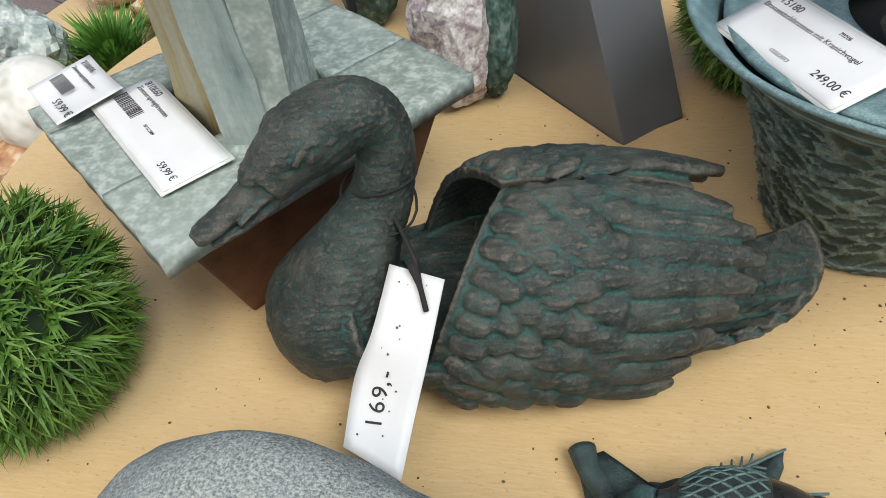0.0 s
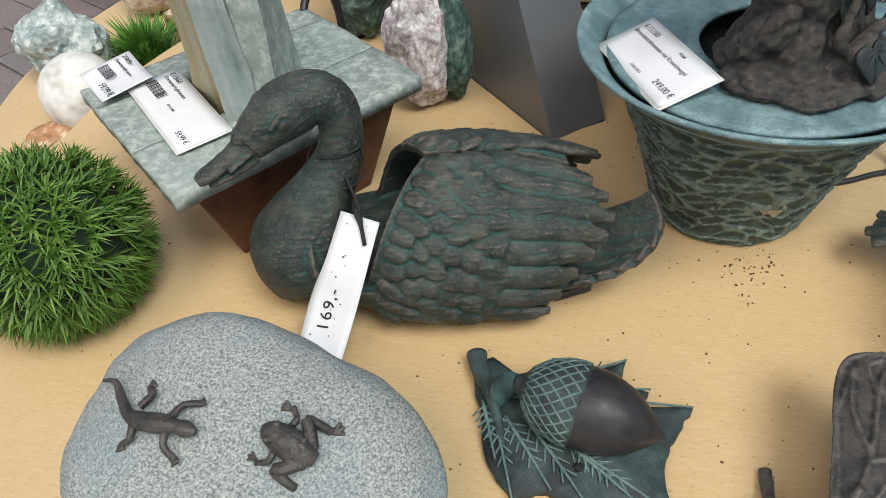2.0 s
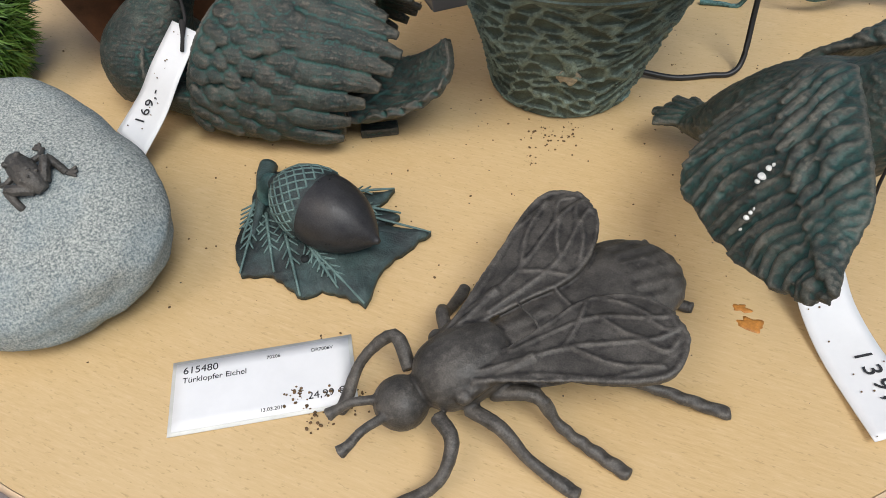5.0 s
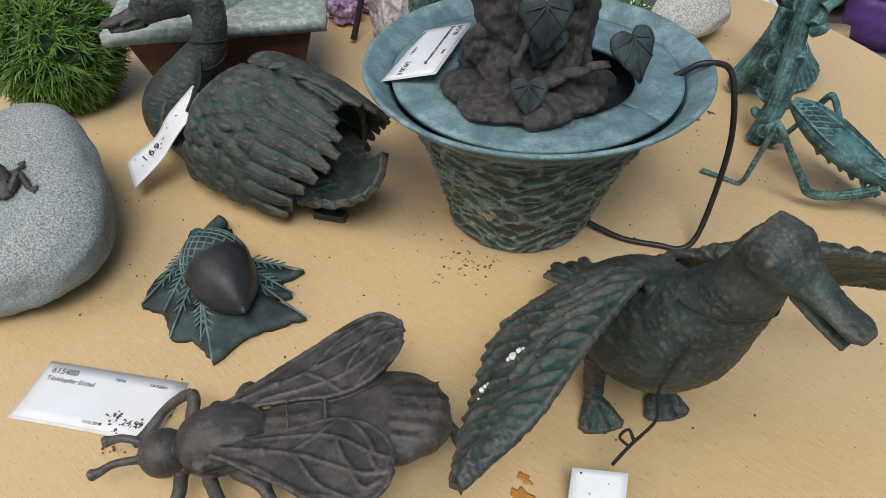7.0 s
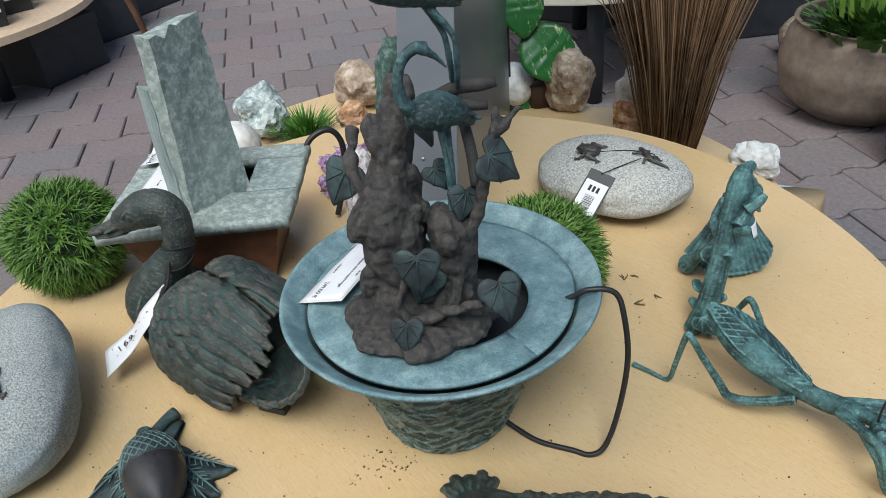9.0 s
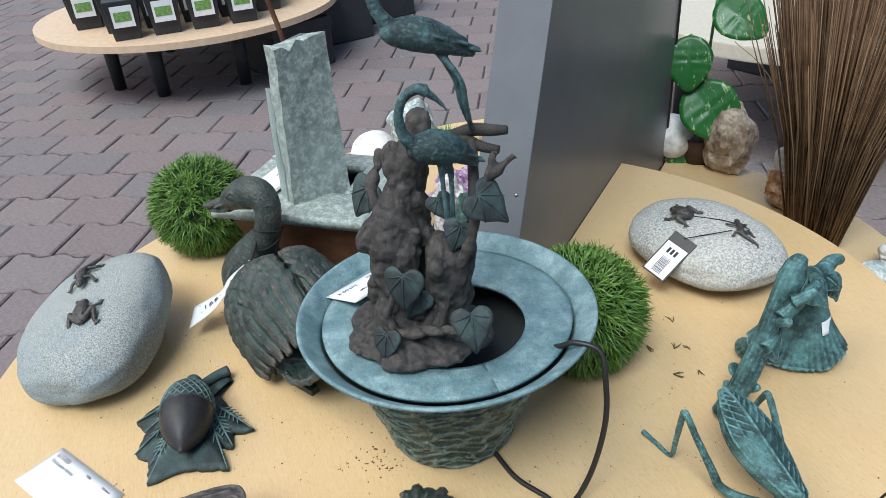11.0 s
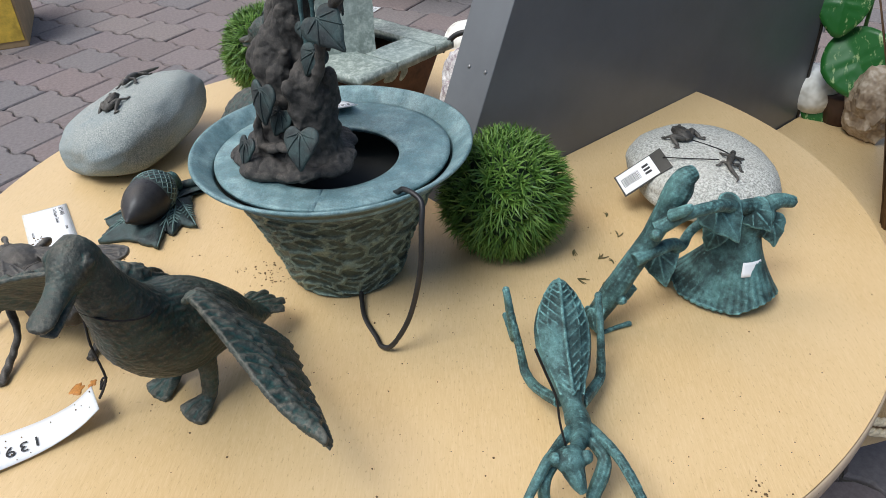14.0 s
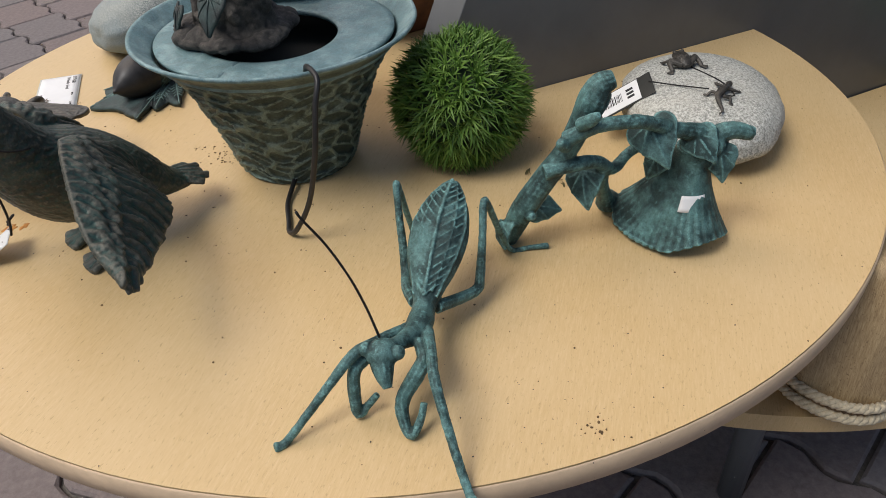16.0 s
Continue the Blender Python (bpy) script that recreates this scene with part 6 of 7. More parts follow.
# barcode tag on the second stone
def build_stone_tag():
    tl, tr, bl, br = Vector((0.0249, 0.3101, T + 0.0745)), Vector((0.0579, 0.3196, T + 0.0665)), Vector((0.0335, 0.2584, T + 0.0370)), Vector((0.0590, 0.2730, T + 0.0290))
    br = tr + bl - tl
    t = thing("barcode_tag", tl, "black and white barcode tag tied to the pebble", "price tag", "hanging price tags")
    m = frame_from(tl, tr - tl, tl - bl)
    w, h = (tr - tl).length, (bl - tl).length
    bm = bmesh.new()
    soften(bm if not box(bm, (0, -h, -0.0006), (w, 0, 0), m) else bm, 0.0004, 1)
    part("card", bm, plain("black_card", (0.02, 0.022, 0.02), 0.4), t, "glossy black card", smooth=False)
    bm = bmesh.new()
    box(bm, (w * 0.06, -h * 0.97, 0.0003), (w * 0.94, -h * 0.24, 0.0008), m)
    part("label", bm, PAPER, t, "white printed label", smooth=False)
    bm = bmesh.new()
    rnd = random.Random(4)
    y = -h * 0.56
    while y > -h * 0.92:
        bw = rnd.choice((0.0005, 0.0009, 0.0013))
        box(bm, (w * 0.30, y - bw, 0.0009), (w * 0.68, y, 0.0010), m)
        y -= bw + rnd.choice((0.0006, 0.001))
    part("barcode", bm, INK, t, smooth=False)
    bm = bmesh.new()
    for k in range(3):
        box(bm, (w * (0.28 + 0.16 * k), -h * 0.47, 0.0009), (w * (0.38 + 0.16 * k), -h * 0.34, 0.0010), m)
    part("print", bm, INK, t, smooth=False)
    bm = bmesh.new()
    ztop = lambda x, y: over(stone_b, x, y)[0] + 0.0012
    tube(bm, [(*(tl.lerp(tr, 0.5) - Vector((0, 0.004, 0))), 0.0007), (0.045, 0.335, ztop(0.045, 0.335), 0.0007), (0.058, 0.372, ztop(0.058, 0.372) + 0.004, 0.0007)], 6, 4)
    tube(bm, [(-0.005, 0.352, ztop(-0.005, 0.352), 0.0007), (0.030, 0.385, ztop(0.03, 0.385), 0.0007), (0.060, 0.398, ztop(0.06, 0.398) + 0.002, 0.0007), (0.064, 0.380, ztop(0.064, 0.38) + 0.004, 0.0007)], 6, 4)
    part("twine", bm, STRING, t)


build_stone_tag()


# ---- crumbs, needles and stains on the table ----
def scatter(name, label, spots, material, seed, size, long=1.0, lift=0.0):
    rnd = random.Random(seed)
    bm = bmesh.new()
    for x, y, sp, n in spots:
        for k in range(n):
            px, py = rnd.gauss(x, sp), rnd.gauss(y, sp)
            r = size * rnd.uniform(0.35, 1.3)
            m = Matrix.Translation((px, py, T + lift + r * 0.35)) @ Matrix.Rotation(rnd.uniform(0, 6.3), 4, "Z") @ Matrix.Diagonal((r * long * rnd.uniform(0.7, 1.5), r, r * 0.55, 1))
            bmesh.ops.create_icosphere(bm, subdivisions=1, radius=1, matrix=m)
    ob = part(name, bm, material)
    return tagged(ob, label, "dirt", kind="stuff")


scatter("soil_crumbs", "brown soil crumbs scattered on the table top", [(0.167, -0.146, 0.011, 46), (0.185, -0.138, 0.006, 12), (0.162, -0.181, 0.004, 9), (0.2446, -0.0061, 0.0012, 4), (0.257, -0.0215, 0.0010, 3), (0.4605, 0.3068, 0.006, 14), (0.468, 0.300, 0.004, 7), (0.115, -0.425, 0.010, 34), (0.130, -0.438, 0.006, 14),
        (0.0, 0.0, 0.28, 150), (0.3, 0.0, 0.18, 90), (0.05, -0.3, 0.14, 90), (-0.25, -0.25, 0.10, 20)], SOIL, 21, 0.0009)
scatter("dark_specks", "tiny dark specks on the table top", [(0.1, -0.1, 0.26, 220), (0.3, 0.15, 0.2, 90), (0.45, 0.28, 0.05, 40)], INK, 22, 0.0005)

scatter("soil_crumbs", "brown soil crumbs on the price card", [(0.0976, -0.4477, 0.0040, 26), (0.1164, -0.4587, 0.0060, 20), (0.1174, -0.4384, 0.0040, 12)], SOIL, 23, 0.0010, 1.0, 0.0020)


def needle_sprigs():
    rnd = random.Random(9)
    bm = bmesh.new()
    for x, y in ((0.0625, 0.247), (0.1509, 0.2239), (0.1873, 0.1962), (0.194, 0.2259), (0.1074, 0.2534), (0.1316, 0.1994), (0.160, 0.240)):
        a0 = rnd.uniform(0, 6.3)
        for k in range(rnd.choice((2, 3, 4))):
            a = a0 + rnd.uniform(-0.6, 0.6)
            ln = rnd.uniform(0.008, 0.014)
            tube(bm, [(x, y, T + 0.0008, 0.0006), (x + ln * 0.5 * math.cos(a), y + ln * 0.5 * math.sin(a), T + 0.0016, 0.0006), (x + ln * math.cos(a + 0.2), y + ln * math.sin(a + 0.2), T + 0.0008, 0.0003)], 5, 2)
    return tagged(part("needle_sprigs", bm, plain("dry_green", (0.10, 0.085, 0.03), 0.8)), "loose green plastic needles beside the grass ball", "debris", kind="stuff")


needle_sprigs()


def stain(cx, cy, r, material, name, label, seed):
    bm = bmesh.new()
    out = []
    for k in range(36):
        a = 2 * math.pi * k / 36
        q = r * (0.65 + 0.55 * noise.noise(Vector((math.cos(a) * 1.6, math.sin(a) * 1.6, seed))))
        out.append((cx + q * 1.4 * math.cos(a), cy + q * math.sin(a)))
    fan_plate(bm, out, (cx, cy), lambda x, y, q: T + 0.0005 - 0.0004 * q * q, 0.0003, 3)
    return tagged(part(name, bm, material), label, "stain")


stain(0.349, -0.292, 0.009, RUST_STAIN, "rust_stain", "orange rust stain on the beech table top", 1.0)
stain(0.340, -0.280, 0.006, RUST_STAIN, "rust_stain", "small orange rust stain on the table top", 4.0)


# bird lime on the wing of the duck
LIME = [(0.3250, -0.2800, 0.0030), (0.3220, -0.3040, 0.0018)]
for bx, by, br in LIME:
    bz = over(duck, bx, by)[0]
    bm = bmesh.new()
    for dx, dy, q in ((0, 0, 1), (0.7, 0.8, 0.7), (-0.6, -0.7, 0.6), (1.3, 1.2, 0.4)):
        z = over(duck, bx + dx * br, by + dy * br)[0]
        blob(bm, (bx + dx * br, by + dy * br, z + 0.0002), (br * q, br * q * 1.1, 0.0012), None, 10, 6)
    tagged(part("bird_dropping", bm, WHITE_SPOT), "dried white bird dropping on the duck wing", "stain")


# ---- neighbouring lower tables ----
def half_table(cx, cy, R, z, side, label):
    t = thing("display_table", (cx, cy, 0), label, "table")
    lim = (TB.dot(NORM) + 0.002) if side > 0 else (TA.dot(NORM) - 0.002)
    out = []
    for k in range(240):
        a = 2 * math.pi * k / 240
        p = Vector((cx + R * math.cos(a), cy + R * math.sin(a), 0))
        q = p.dot(NORM)
        if (q - lim) * side < 0:
            p += NORM * (lim - q)
        out.append(p)
    bm = bmesh.new()
    f = bm.faces.new([bm.verts.new((p.x, p.y, z)) for p in out])
    ex = bmesh.ops.extrude_face_region(bm, geom=[f])
    bmesh.ops.translate(bm, verts=[v for v in ex["geom"] if isinstance(v, bmesh.types.BMVert)], vec=(0, 0, -0.024))
    part("tabletop", bm, WOOD, t, smooth=False)
    for a in (0.3, 1.6, 2.9, 4.4):
        p = Vector((cx + R * 0.7 * math.cos(a), cy + R * 0.7 * math.sin(a), 0))
        if (p.dot(NORM) - lim) * side > 0.03:
            bm = bmesh.new()
            tube(bm, [(p.x, p.y, z - 0.0245, 0.02), (p.x, p.y, 0.0, 0.018)], 12, 1, (0, 1, 0))
            part("leg", bm, TOWER_GREY, t)
    return t


ZL, ZR = T - 0.060, T - 0.180
half_table(-0.225, 0.270, 0.568, ZL, -1, "half-round beech display table one step lower")
half_table(-0.270, 0.400, 0.535, ZR, 1, "half-round beech display table two steps lower")

TEAL_ROCK = speckled("grey_teal_rock", (0.34, 0.40, 0.38), (0.20, 0.25, 0.24), (0.62, 0.64, 0.60), 60, 0.8, (0.50, 0.55, 0.52))
WHITE_ROCK = speckled("white_stone", (0.66, 0.65, 0.60), (0.50, 0.48, 0.42), (0.78, 0.77, 0.73), 30, 0.6, (0.72, 0.71, 0.66))
RUSTY_ROCK = speckled("orange_rock", (0.42, 0.22, 0.10), (0.26, 0.13, 0.07), (0.62, 0.48, 0.34), 40, 0.8, (0.55, 0.46, 0.34))
TAN_ROCK = speckled("tan_rock", (0.34, 0.26, 0.18), (0.22, 0.16, 0.11), (0.55, 0.46, 0.36), 40, 0.85, (0.45, 0.38, 0.30))
GREEN_ROCK = speckled("dark_green_rock", (0.055, 0.105, 0.085), (0.030, 0.055, 0.045), (0.16, 0.22, 0.19), 70, 0.75, (0.10, 0.15, 0.12))
PINK_CRUST = speckled("crystal_crust", (0.50, 0.46, 0.44), (0.28, 0.22, 0.24), (0.74, 0.72, 0.70), 110, 0.7, (0.44, 0.36, 0.40))
AMETHYST = speckled("amethyst", (0.26, 0.15, 0.27), (0.13, 0.07, 0.15), (0.52, 0.40, 0.50), 130, 0.35, (0.36, 0.25, 0.36))


def crag(name, c, r, material, label, seed, amp=0.35, scale=1.6, sub=4, smooth=False):
    bm = bmesh.new()
    bmesh.ops.create_icosphere(bm, subdivisions=sub, radius=1)
    for v in bm.verts:
        p = v.co.normalized()
        d = 1 + amp * noise.noise(p * scale + Vector((seed, 3, 0))) + amp * 0.4 * noise.cell(p * 2.2 + Vector((seed, 0, 1))) * 0.5 + amp * 0.25 * noise.noise(p * 7 + Vector((0, seed, 0)))
        v.co = Vector((p.x * r[0], p.y * r[1], p.z * r[2])) * d
    lo = min(v.co.z for v in bm.verts)
    bmesh.ops.translate(bm, verts=bm.verts, vec=(0, 0, -lo - 0.003))
    me = flush(bm, name)
    me.materials.append(material)
    if smooth:
        me.shade_smooth()
    ob = new(name, me)
    ob.location = c
    return tagged(ob, label, "stone")


crag("rock", (-0.700, 0.190, ZL), (0.062, 0.048, 0.048), TEAL_ROCK, "rough grey-green rock on the lower table", 2)
boulder("round_stone", (-0.598, 0.078, ZL), (0.050, 0.048, 0.050), 0.3, 0, WHITE_ROCK, "polished round white stone on the lower table", 0.03, 2.0, 3)
crag("rock", (-0.622, 0.030, ZL), (0.036, 0.030, 0.014), RUSTY_ROCK, "flat orange and white rock on the lower table", 5, 0.25)
crag("rock", (-0.672, 0.400, ZL), (0.062, 0.045, 0.045), TAN_ROCK, "upright tan and rust coloured rock on the lower table", 7, 0.25)
crag("rock", (-0.580, 0.320, ZL), (0.032, 0.030, 0.028), RUSTY_ROCK, "orange brown rock on the lower table", 8)
crag("rock", (-0.640, 0.520, ZL), (0.050, 0.040, 0.030), TEAL_ROCK, "pale green rock on the lower table", 10)
crag("mineral_rock", (-0.150, 0.066, T), (0.034, 0.028, 0.064), PINK_CRUST, "upright mineral rock with a pale crystal crust", 12, 0.28)
crag("mineral_rock", (-0.118, 0.082, T), (0.020, 0.026, 0.058), GREEN_ROCK, "dark green mineral rock beside the crystal rock", 14, 0.25)
crag("mineral_rock", (-0.262, 0.215, T), (0.042, 0.036, 0.110), GREEN_ROCK, "tall dark green rock with a pale top", 15, 0.22)
for k, (x, y, r) in enumerate(((-0.300, 0.105, 0.024), (-0.325, 0.135, 0.026), (-0.345, 0.165, 0.028), (-0.300, 0.150, 0.022), (-0.365, 0.140, 0.020))):
    crag("amethyst", (x, y, T), (r, r * 0.9, r * 0.75), AMETHYST, "purple amethyst crystal cluster on the table", 20 + k, 0.5, 3.0, 3)


def green_tuft(x, y, z, n, ln, seed, cols, name, label, spread=0.9, wide=0.0022, rad=0.02, category="plant"):
    rnd = random.Random(seed)
    vs, fs = [], []
    for k in range(n):
        a, q = rnd.uniform(0, 6.3), rnd.random()
        p = Vector((x + rad * q * math.cos(a), y + rad * q * math.sin(a), z))
        out = Vector((math.cos(a + rnd.uniform(-0.4, 0.4)), math.sin(a), 0))
        L = ln * rnd.uniform(0.6, 1.2)
        w = Vector((-out.y, out.x, 0)) * wide * rnd.uniform(0.6, 1.2)
        lean = spread * q
        p1 = p + (out * lean * 0.5 + Vector((0, 0, 1))).normalized() * L * 0.55
        p2 = p1 + (out * lean * 1.4 + Vector((0, 0, 0.8))).normalized() * L * 0.45
        i = len(vs)
        vs += [p - w * 0.7, p + w * 0.7, p1 - w, p1 + w, p2]
        fs += [(i, i + 1, i + 3, i + 2), (i + 2, i + 3, i + 4)]
    me = bpy.data.meshes.new(name)
    me.from_pydata(vs, [], fs)
    me.materials.append(blade_mat(name + "_skin", cols))
    ob = new(name, me)
    return tagged(ob, label, category)


GREENS = [(0.035, 0.11, 0.012), (0.07, 0.19, 0.02), (0.12, 0.27, 0.04)]
green_tuft(-0.600, 0.225, ZL, 420, 0.070, 3, GREENS, "grass_tuft", "bright green artificial grass tuft on the lower table", 1.3, 0.0020, 0.035)


# ---- things on the lower right table ----
def reed_bundle():
    c = Vector((-0.172, 0.785, ZR))
    t = thing("dried_reed_bundle", c, "tall bundle of dried brown reeds standing upright", "reeds")
    rnd = random.Random(2)
    REED = blade_mat("dried_reed", [(0.045, 0.022, 0.011), (0.100, 0.052, 0.025), (0.165, 0.092, 0.045), (0.270, 0.170, 0.090)])
    bm = bmesh.new()
    for k in range(900):
        a, q = rnd.uniform(0, 6.283), math.sqrt(rnd.random())
        r0, r1 = 0.044 * q, 0.16 * q * rnd.uniform(0.75, 1.15)
        h = rnd.uniform(0.38, 0.62)
        a1 = a + rnd.uniform(-0.25, 0.25)
        b = c + Vector((r0 * math.cos(a), r0 * math.sin(a), 0))
        m = c + Vector(((r0 + (r1 - r0) * 0.38) * math.cos(a1), (r0 + (r1 - r0) * 0.38) * math.sin(a1), h * 0.5))
        e = c + Vector((r1 * math.cos(a1), r1 * math.sin(a1), h))
        tube(bm, [(*b, 0.0016), (*m, 0.0014), (*e, 0.0007)], 4, 1)
    stalks = part("reed_mass", bm, REED, t)
    tagged(stalks, kind="stuff")
    bm = bmesh.new()
    p = c + Vector((-0.04, -0.02, 0.16))
    tube(bm, [(*(c + Vector((-0.02, 0, 0.10))), 0.0012), (*p, 0.0012), (*(p + Vector((-0.09, -0.02, 0.13))), 0.001), (*(p + Vector((-0.19, -0.02, 0.17))), 0.0008)], 5, 4)
    part("loose_stalk", bm, plain("pale_reed", (0.30, 0.22, 0.13), 0.8), t)


reed_bundle()
crag("rock", (-0.500, 0.850, ZR), (0.066, 0.046, 0.076), TAN_ROCK, "brown wedge shaped rock on the lower table", 31, 0.25)
crag("rock", (-0.330, 0.880, ZR), (0.040, 0.035, 0.060), WHITE_ROCK, "white and tan rock on the lower table", 33, 0.3)
crag("rock", (-0.300, 0.840, ZR), (0.050, 0.040, 0.036), RUSTY_ROCK, "rough rust and cream rock on the lower table", 34, 0.35)
boulder("round_stone", (-0.620, 0.790, ZR), (0.058, 0.055, 0.052), 0.1, 0, WHITE_ROCK, "round white stone behind the display panel", 0.04, 2.0, 6)
crag("rock", (0.010, 0.740, ZR), (0.050, 0.040, 0.032), TEAL_ROCK, "grey-green rock with white veins on the lower table", 36, 0.3)
crag("rock", (0.085, 0.735, ZR), (0.045, 0.040, 0.030), TEAL_ROCK, "grey-green rock with white veins on the lower table", 37, 0.3)
crag("rock", (-0.020, 0.840, ZR), (0.045, 0.040, 0.034), WHITE_ROCK, "pale cream rock behind the reeds", 38, 0.3)


def leafy_plant():
    c = Vector((-0.575, 0.835, ZR))
    t = thing("variegated_pot_plant", c, "potted plant with large green and cream variegated leaves", "plant")
    bm = bmesh.new()
    tube(bm, [(*c, 0.034), (*(c + Vector((0, 0, 0.055))), 0.042), (*(c + Vector((0, 0, 0.060))), 0.043)], 18, 1, (0, 1, 0))
    part("pot", bm, plain("brown_pot", (0.06, 0.03, 0.025), 0.5), t)
    m, n, l, b = mat("variegated_leaf", 0.4, 0, 0.5)
    spots = noise_tex(n, l, 45, 4, 0.7, (1, 2.5, 1))
    l.new(mix(n, l, ramp(n, l, spots, [(0.57, (0, 0, 0)), (0.66, (1, 1, 1))]), (0.020, 0.130, 0.022), (0.34, 0.46, 0.20)), b.inputs["Base Color"])
    for p, nrm, tip, s in (((-0.600, 0.815, 0.045), (0.75, -0.55, 0.45), (-0.35, 0.3, -0.75), 0.125), ((-0.570, 0.790, 0.150), (0.7, -0.6, 0.4), (0.25, 0.5, -0.7), 0.155), ((-0.585, 0.790, 0.255), (0.7, -0.6, 0.35), (-0.3, 0.3, -0.8), 0.120), ((-0.540, 0.810, 0.330), (0.6, -0.6, 0.5), (0.4, 0.5, -0.5), 0.12)):
        nn = Vector(nrm).normalized()
        tp = (Vector(tip) - nn * Vector(tip).dot(nn)).normalized()
        lb = bmesh.new()
        ctrl = [(0, 0), (0.24, 0.10), (0.40, 0.36), (0.34, 0.66), (0.16, 0.90), (0, 1.0), (-0.16, 0.90), (-0.34, 0.66), (-0.40, 0.36), (-0.24, 0.10)]
        fan_plate(lb, [(q[0] * s, q[1] * s) for q in spline(ctrl + [ctrl[0]], 4)[:-1]], (0, 0.45 * s), lambda x, y, r: 0.10 * s * abs(x / s) - 0.25 * s * (y / s - 0.3) ** 2 + 0.010 * s * math.sin(y / s * 40), 0.0010, 6)
        bm = bmesh.new()
        at = Vector((p[0], p[1], ZR + p[2] + 0.04))
        merge(bm, lb, frame_from(at, tp.cross(nn), tp))
        part("leaf", bm, m, t)
        bm = bmesh.new()
        tube(bm, [(*(c + Vector((0, 0, 0.05))), 0.004), (*(c.lerp(at, 0.5) + Vector((-0.015, 0.01, 0.05))), 0.0035), (*at, 0.003)], 8, 4)
        part("stalk", bm, plain("green_stalk", (0.08, 0.20, 0.04), 0.5), t)


leafy_plant()


def roped_log():
    c = Vector((0.215, 0.530, ZR))
    t = thing("roped_driftwood_log", c, "pale driftwood log bound with natural rope", "log")
    bark = wood_laminate("driftwood", (0.36, 0.25, 0.13), (0.19, 0.12, 0.06), (0.50, 0.38, 0.22))
    bm = bmesh.new()
    N, K = 40, 12
    ax_ = Vector((-0.20, 0.10, 0.97)).normalized()
    s = ax_.orthogonal().normalized()
    w = ax_.cross(s)
    rings = []
    for k in range(K):
        ring = []
        for j in range(N):
            a = 2 * math.pi * j / N
            r = 0.047 * (1 + 0.10 * math.sin(a * 3 + 1) + 0.05 * math.sin(a * 7) - 0.20 * math.exp(-((a - 4.2) / 0.12) ** 2))
            ring.append(bm.verts.new(c + ax_ * 0.165 * k / (K - 1) + s * r * math.cos(a) + w * r * math.sin(a) + Vector((0, 0, 0.004))))
        rings.append(ring)
    for r0, r1 in zip(rings, rings[1:]):
        for j in range(N):
            bm.faces.new((r0[j], r0[(j + 1) % N], r1[(j + 1) % N], r1[j]))
    bm.faces.new(rings[0][::-1])
    bm.faces.new(rings[-1])
    part("log", bm, bark, t)
    rope = plain("sisal_rope", (0.50, 0.42, 0.29), 0.9, 0, 0.3, 200, 0.4)
    for h in (0.010, 0.024):
        for strand in range(3):
            bm = bmesh.new()
            pts = []
            for k in range(73):
                a = 2 * math.pi * k / 72
                q = a * 16 + strand * 2.094
                r = 0.055 + 0.0028 * math.cos(q)
                pts.append((*(c + ax_ * (h + 0.0028 * math.sin(q)) + s * r * math.cos(a) + w * r * math.sin(a)), 0.0032))
            tube(bm, pts, 6, 1)
            part("rope_strand", bm, rope, t)


roped_log()


# ---- courtyard behind ----
BLACK = plain("black_plastic", (0.022, 0.024, 0.028), 0.5, 0, 0.25, 20)


def far_table():
    c = Vector((-3.42, -0.10, 0))
    t = thing("display_table", c, "round beech display table with black plant pots", "table")
    z = 0.32
    bm = bmesh.new()
    bmesh.ops.create_cone(bm, cap_ends=True, segments=72, radius1=0.75, radius2=0.75, depth=0.03, matrix=Matrix.Translation((c.x, c.y, z - 0.015)))
    part("tabletop", bm, EDGE, t, smooth=False)
    for a in (20, 110, 200, 290, 330):
        bm = bmesh.new()
        x, y = c.x + 0.46 * math.cos(radians(a)), c.y + 0.46 * math.sin(radians(a))
        tube(bm, [(x, y, z - 0.031, 0.035), (x, y, 0.0, 0.03)], 12, 1, (0, 1, 0))
        part("leg", bm, BLACK, t)
    for i in range(-3, 4):
        for j in range(-3, 4):
            x, y = c.x + i * 0.17, c.y + j * 0.17 + (i % 2) * 0.03
            if math.hypot(x - c.x, y - c.y) > 0.60:
                continue
            pot = thing("plant_pot", (x, y, z), "square black plastic plant pot with a printed label", "plant pot", "black pots on the far table")
            bm = bmesh.new()
            vs = box(bm, (x - 0.072, y - 0.072, z), (x + 0.072, y + 0.072, z + 0.17))
            for v in vs:
                if v.co.z < z + 0.01:
                    v.co.x, v.co.y = x + (v.co.x - x) * 0.78, y + (v.co.y - y) * 0.78
            soften(bm, 0.004, 2)
            part("pot", bm, BLACK, pot, smooth=False)
            if i > 0:
                bm = bmesh.new()
                box(bm, (x + 0.076, y - 0.045, z + 0.06), (x + 0.0775, y + 0.045, z + 0.15))
                part("label", bm, PAPER, pot, "white printed label", smooth=False)
                bm = bmesh.new()
                box(bm, (x + 0.078, y - 0.035, z + 0.085), (x + 0.0788, y + 0.035, z + 0.125))
                part("picture", bm, plain("leaf_print", (0.16, 0.30, 0.08), 0.5, 0, 0.6, 90), pot, "green printed picture", smooth=False)


far_table()


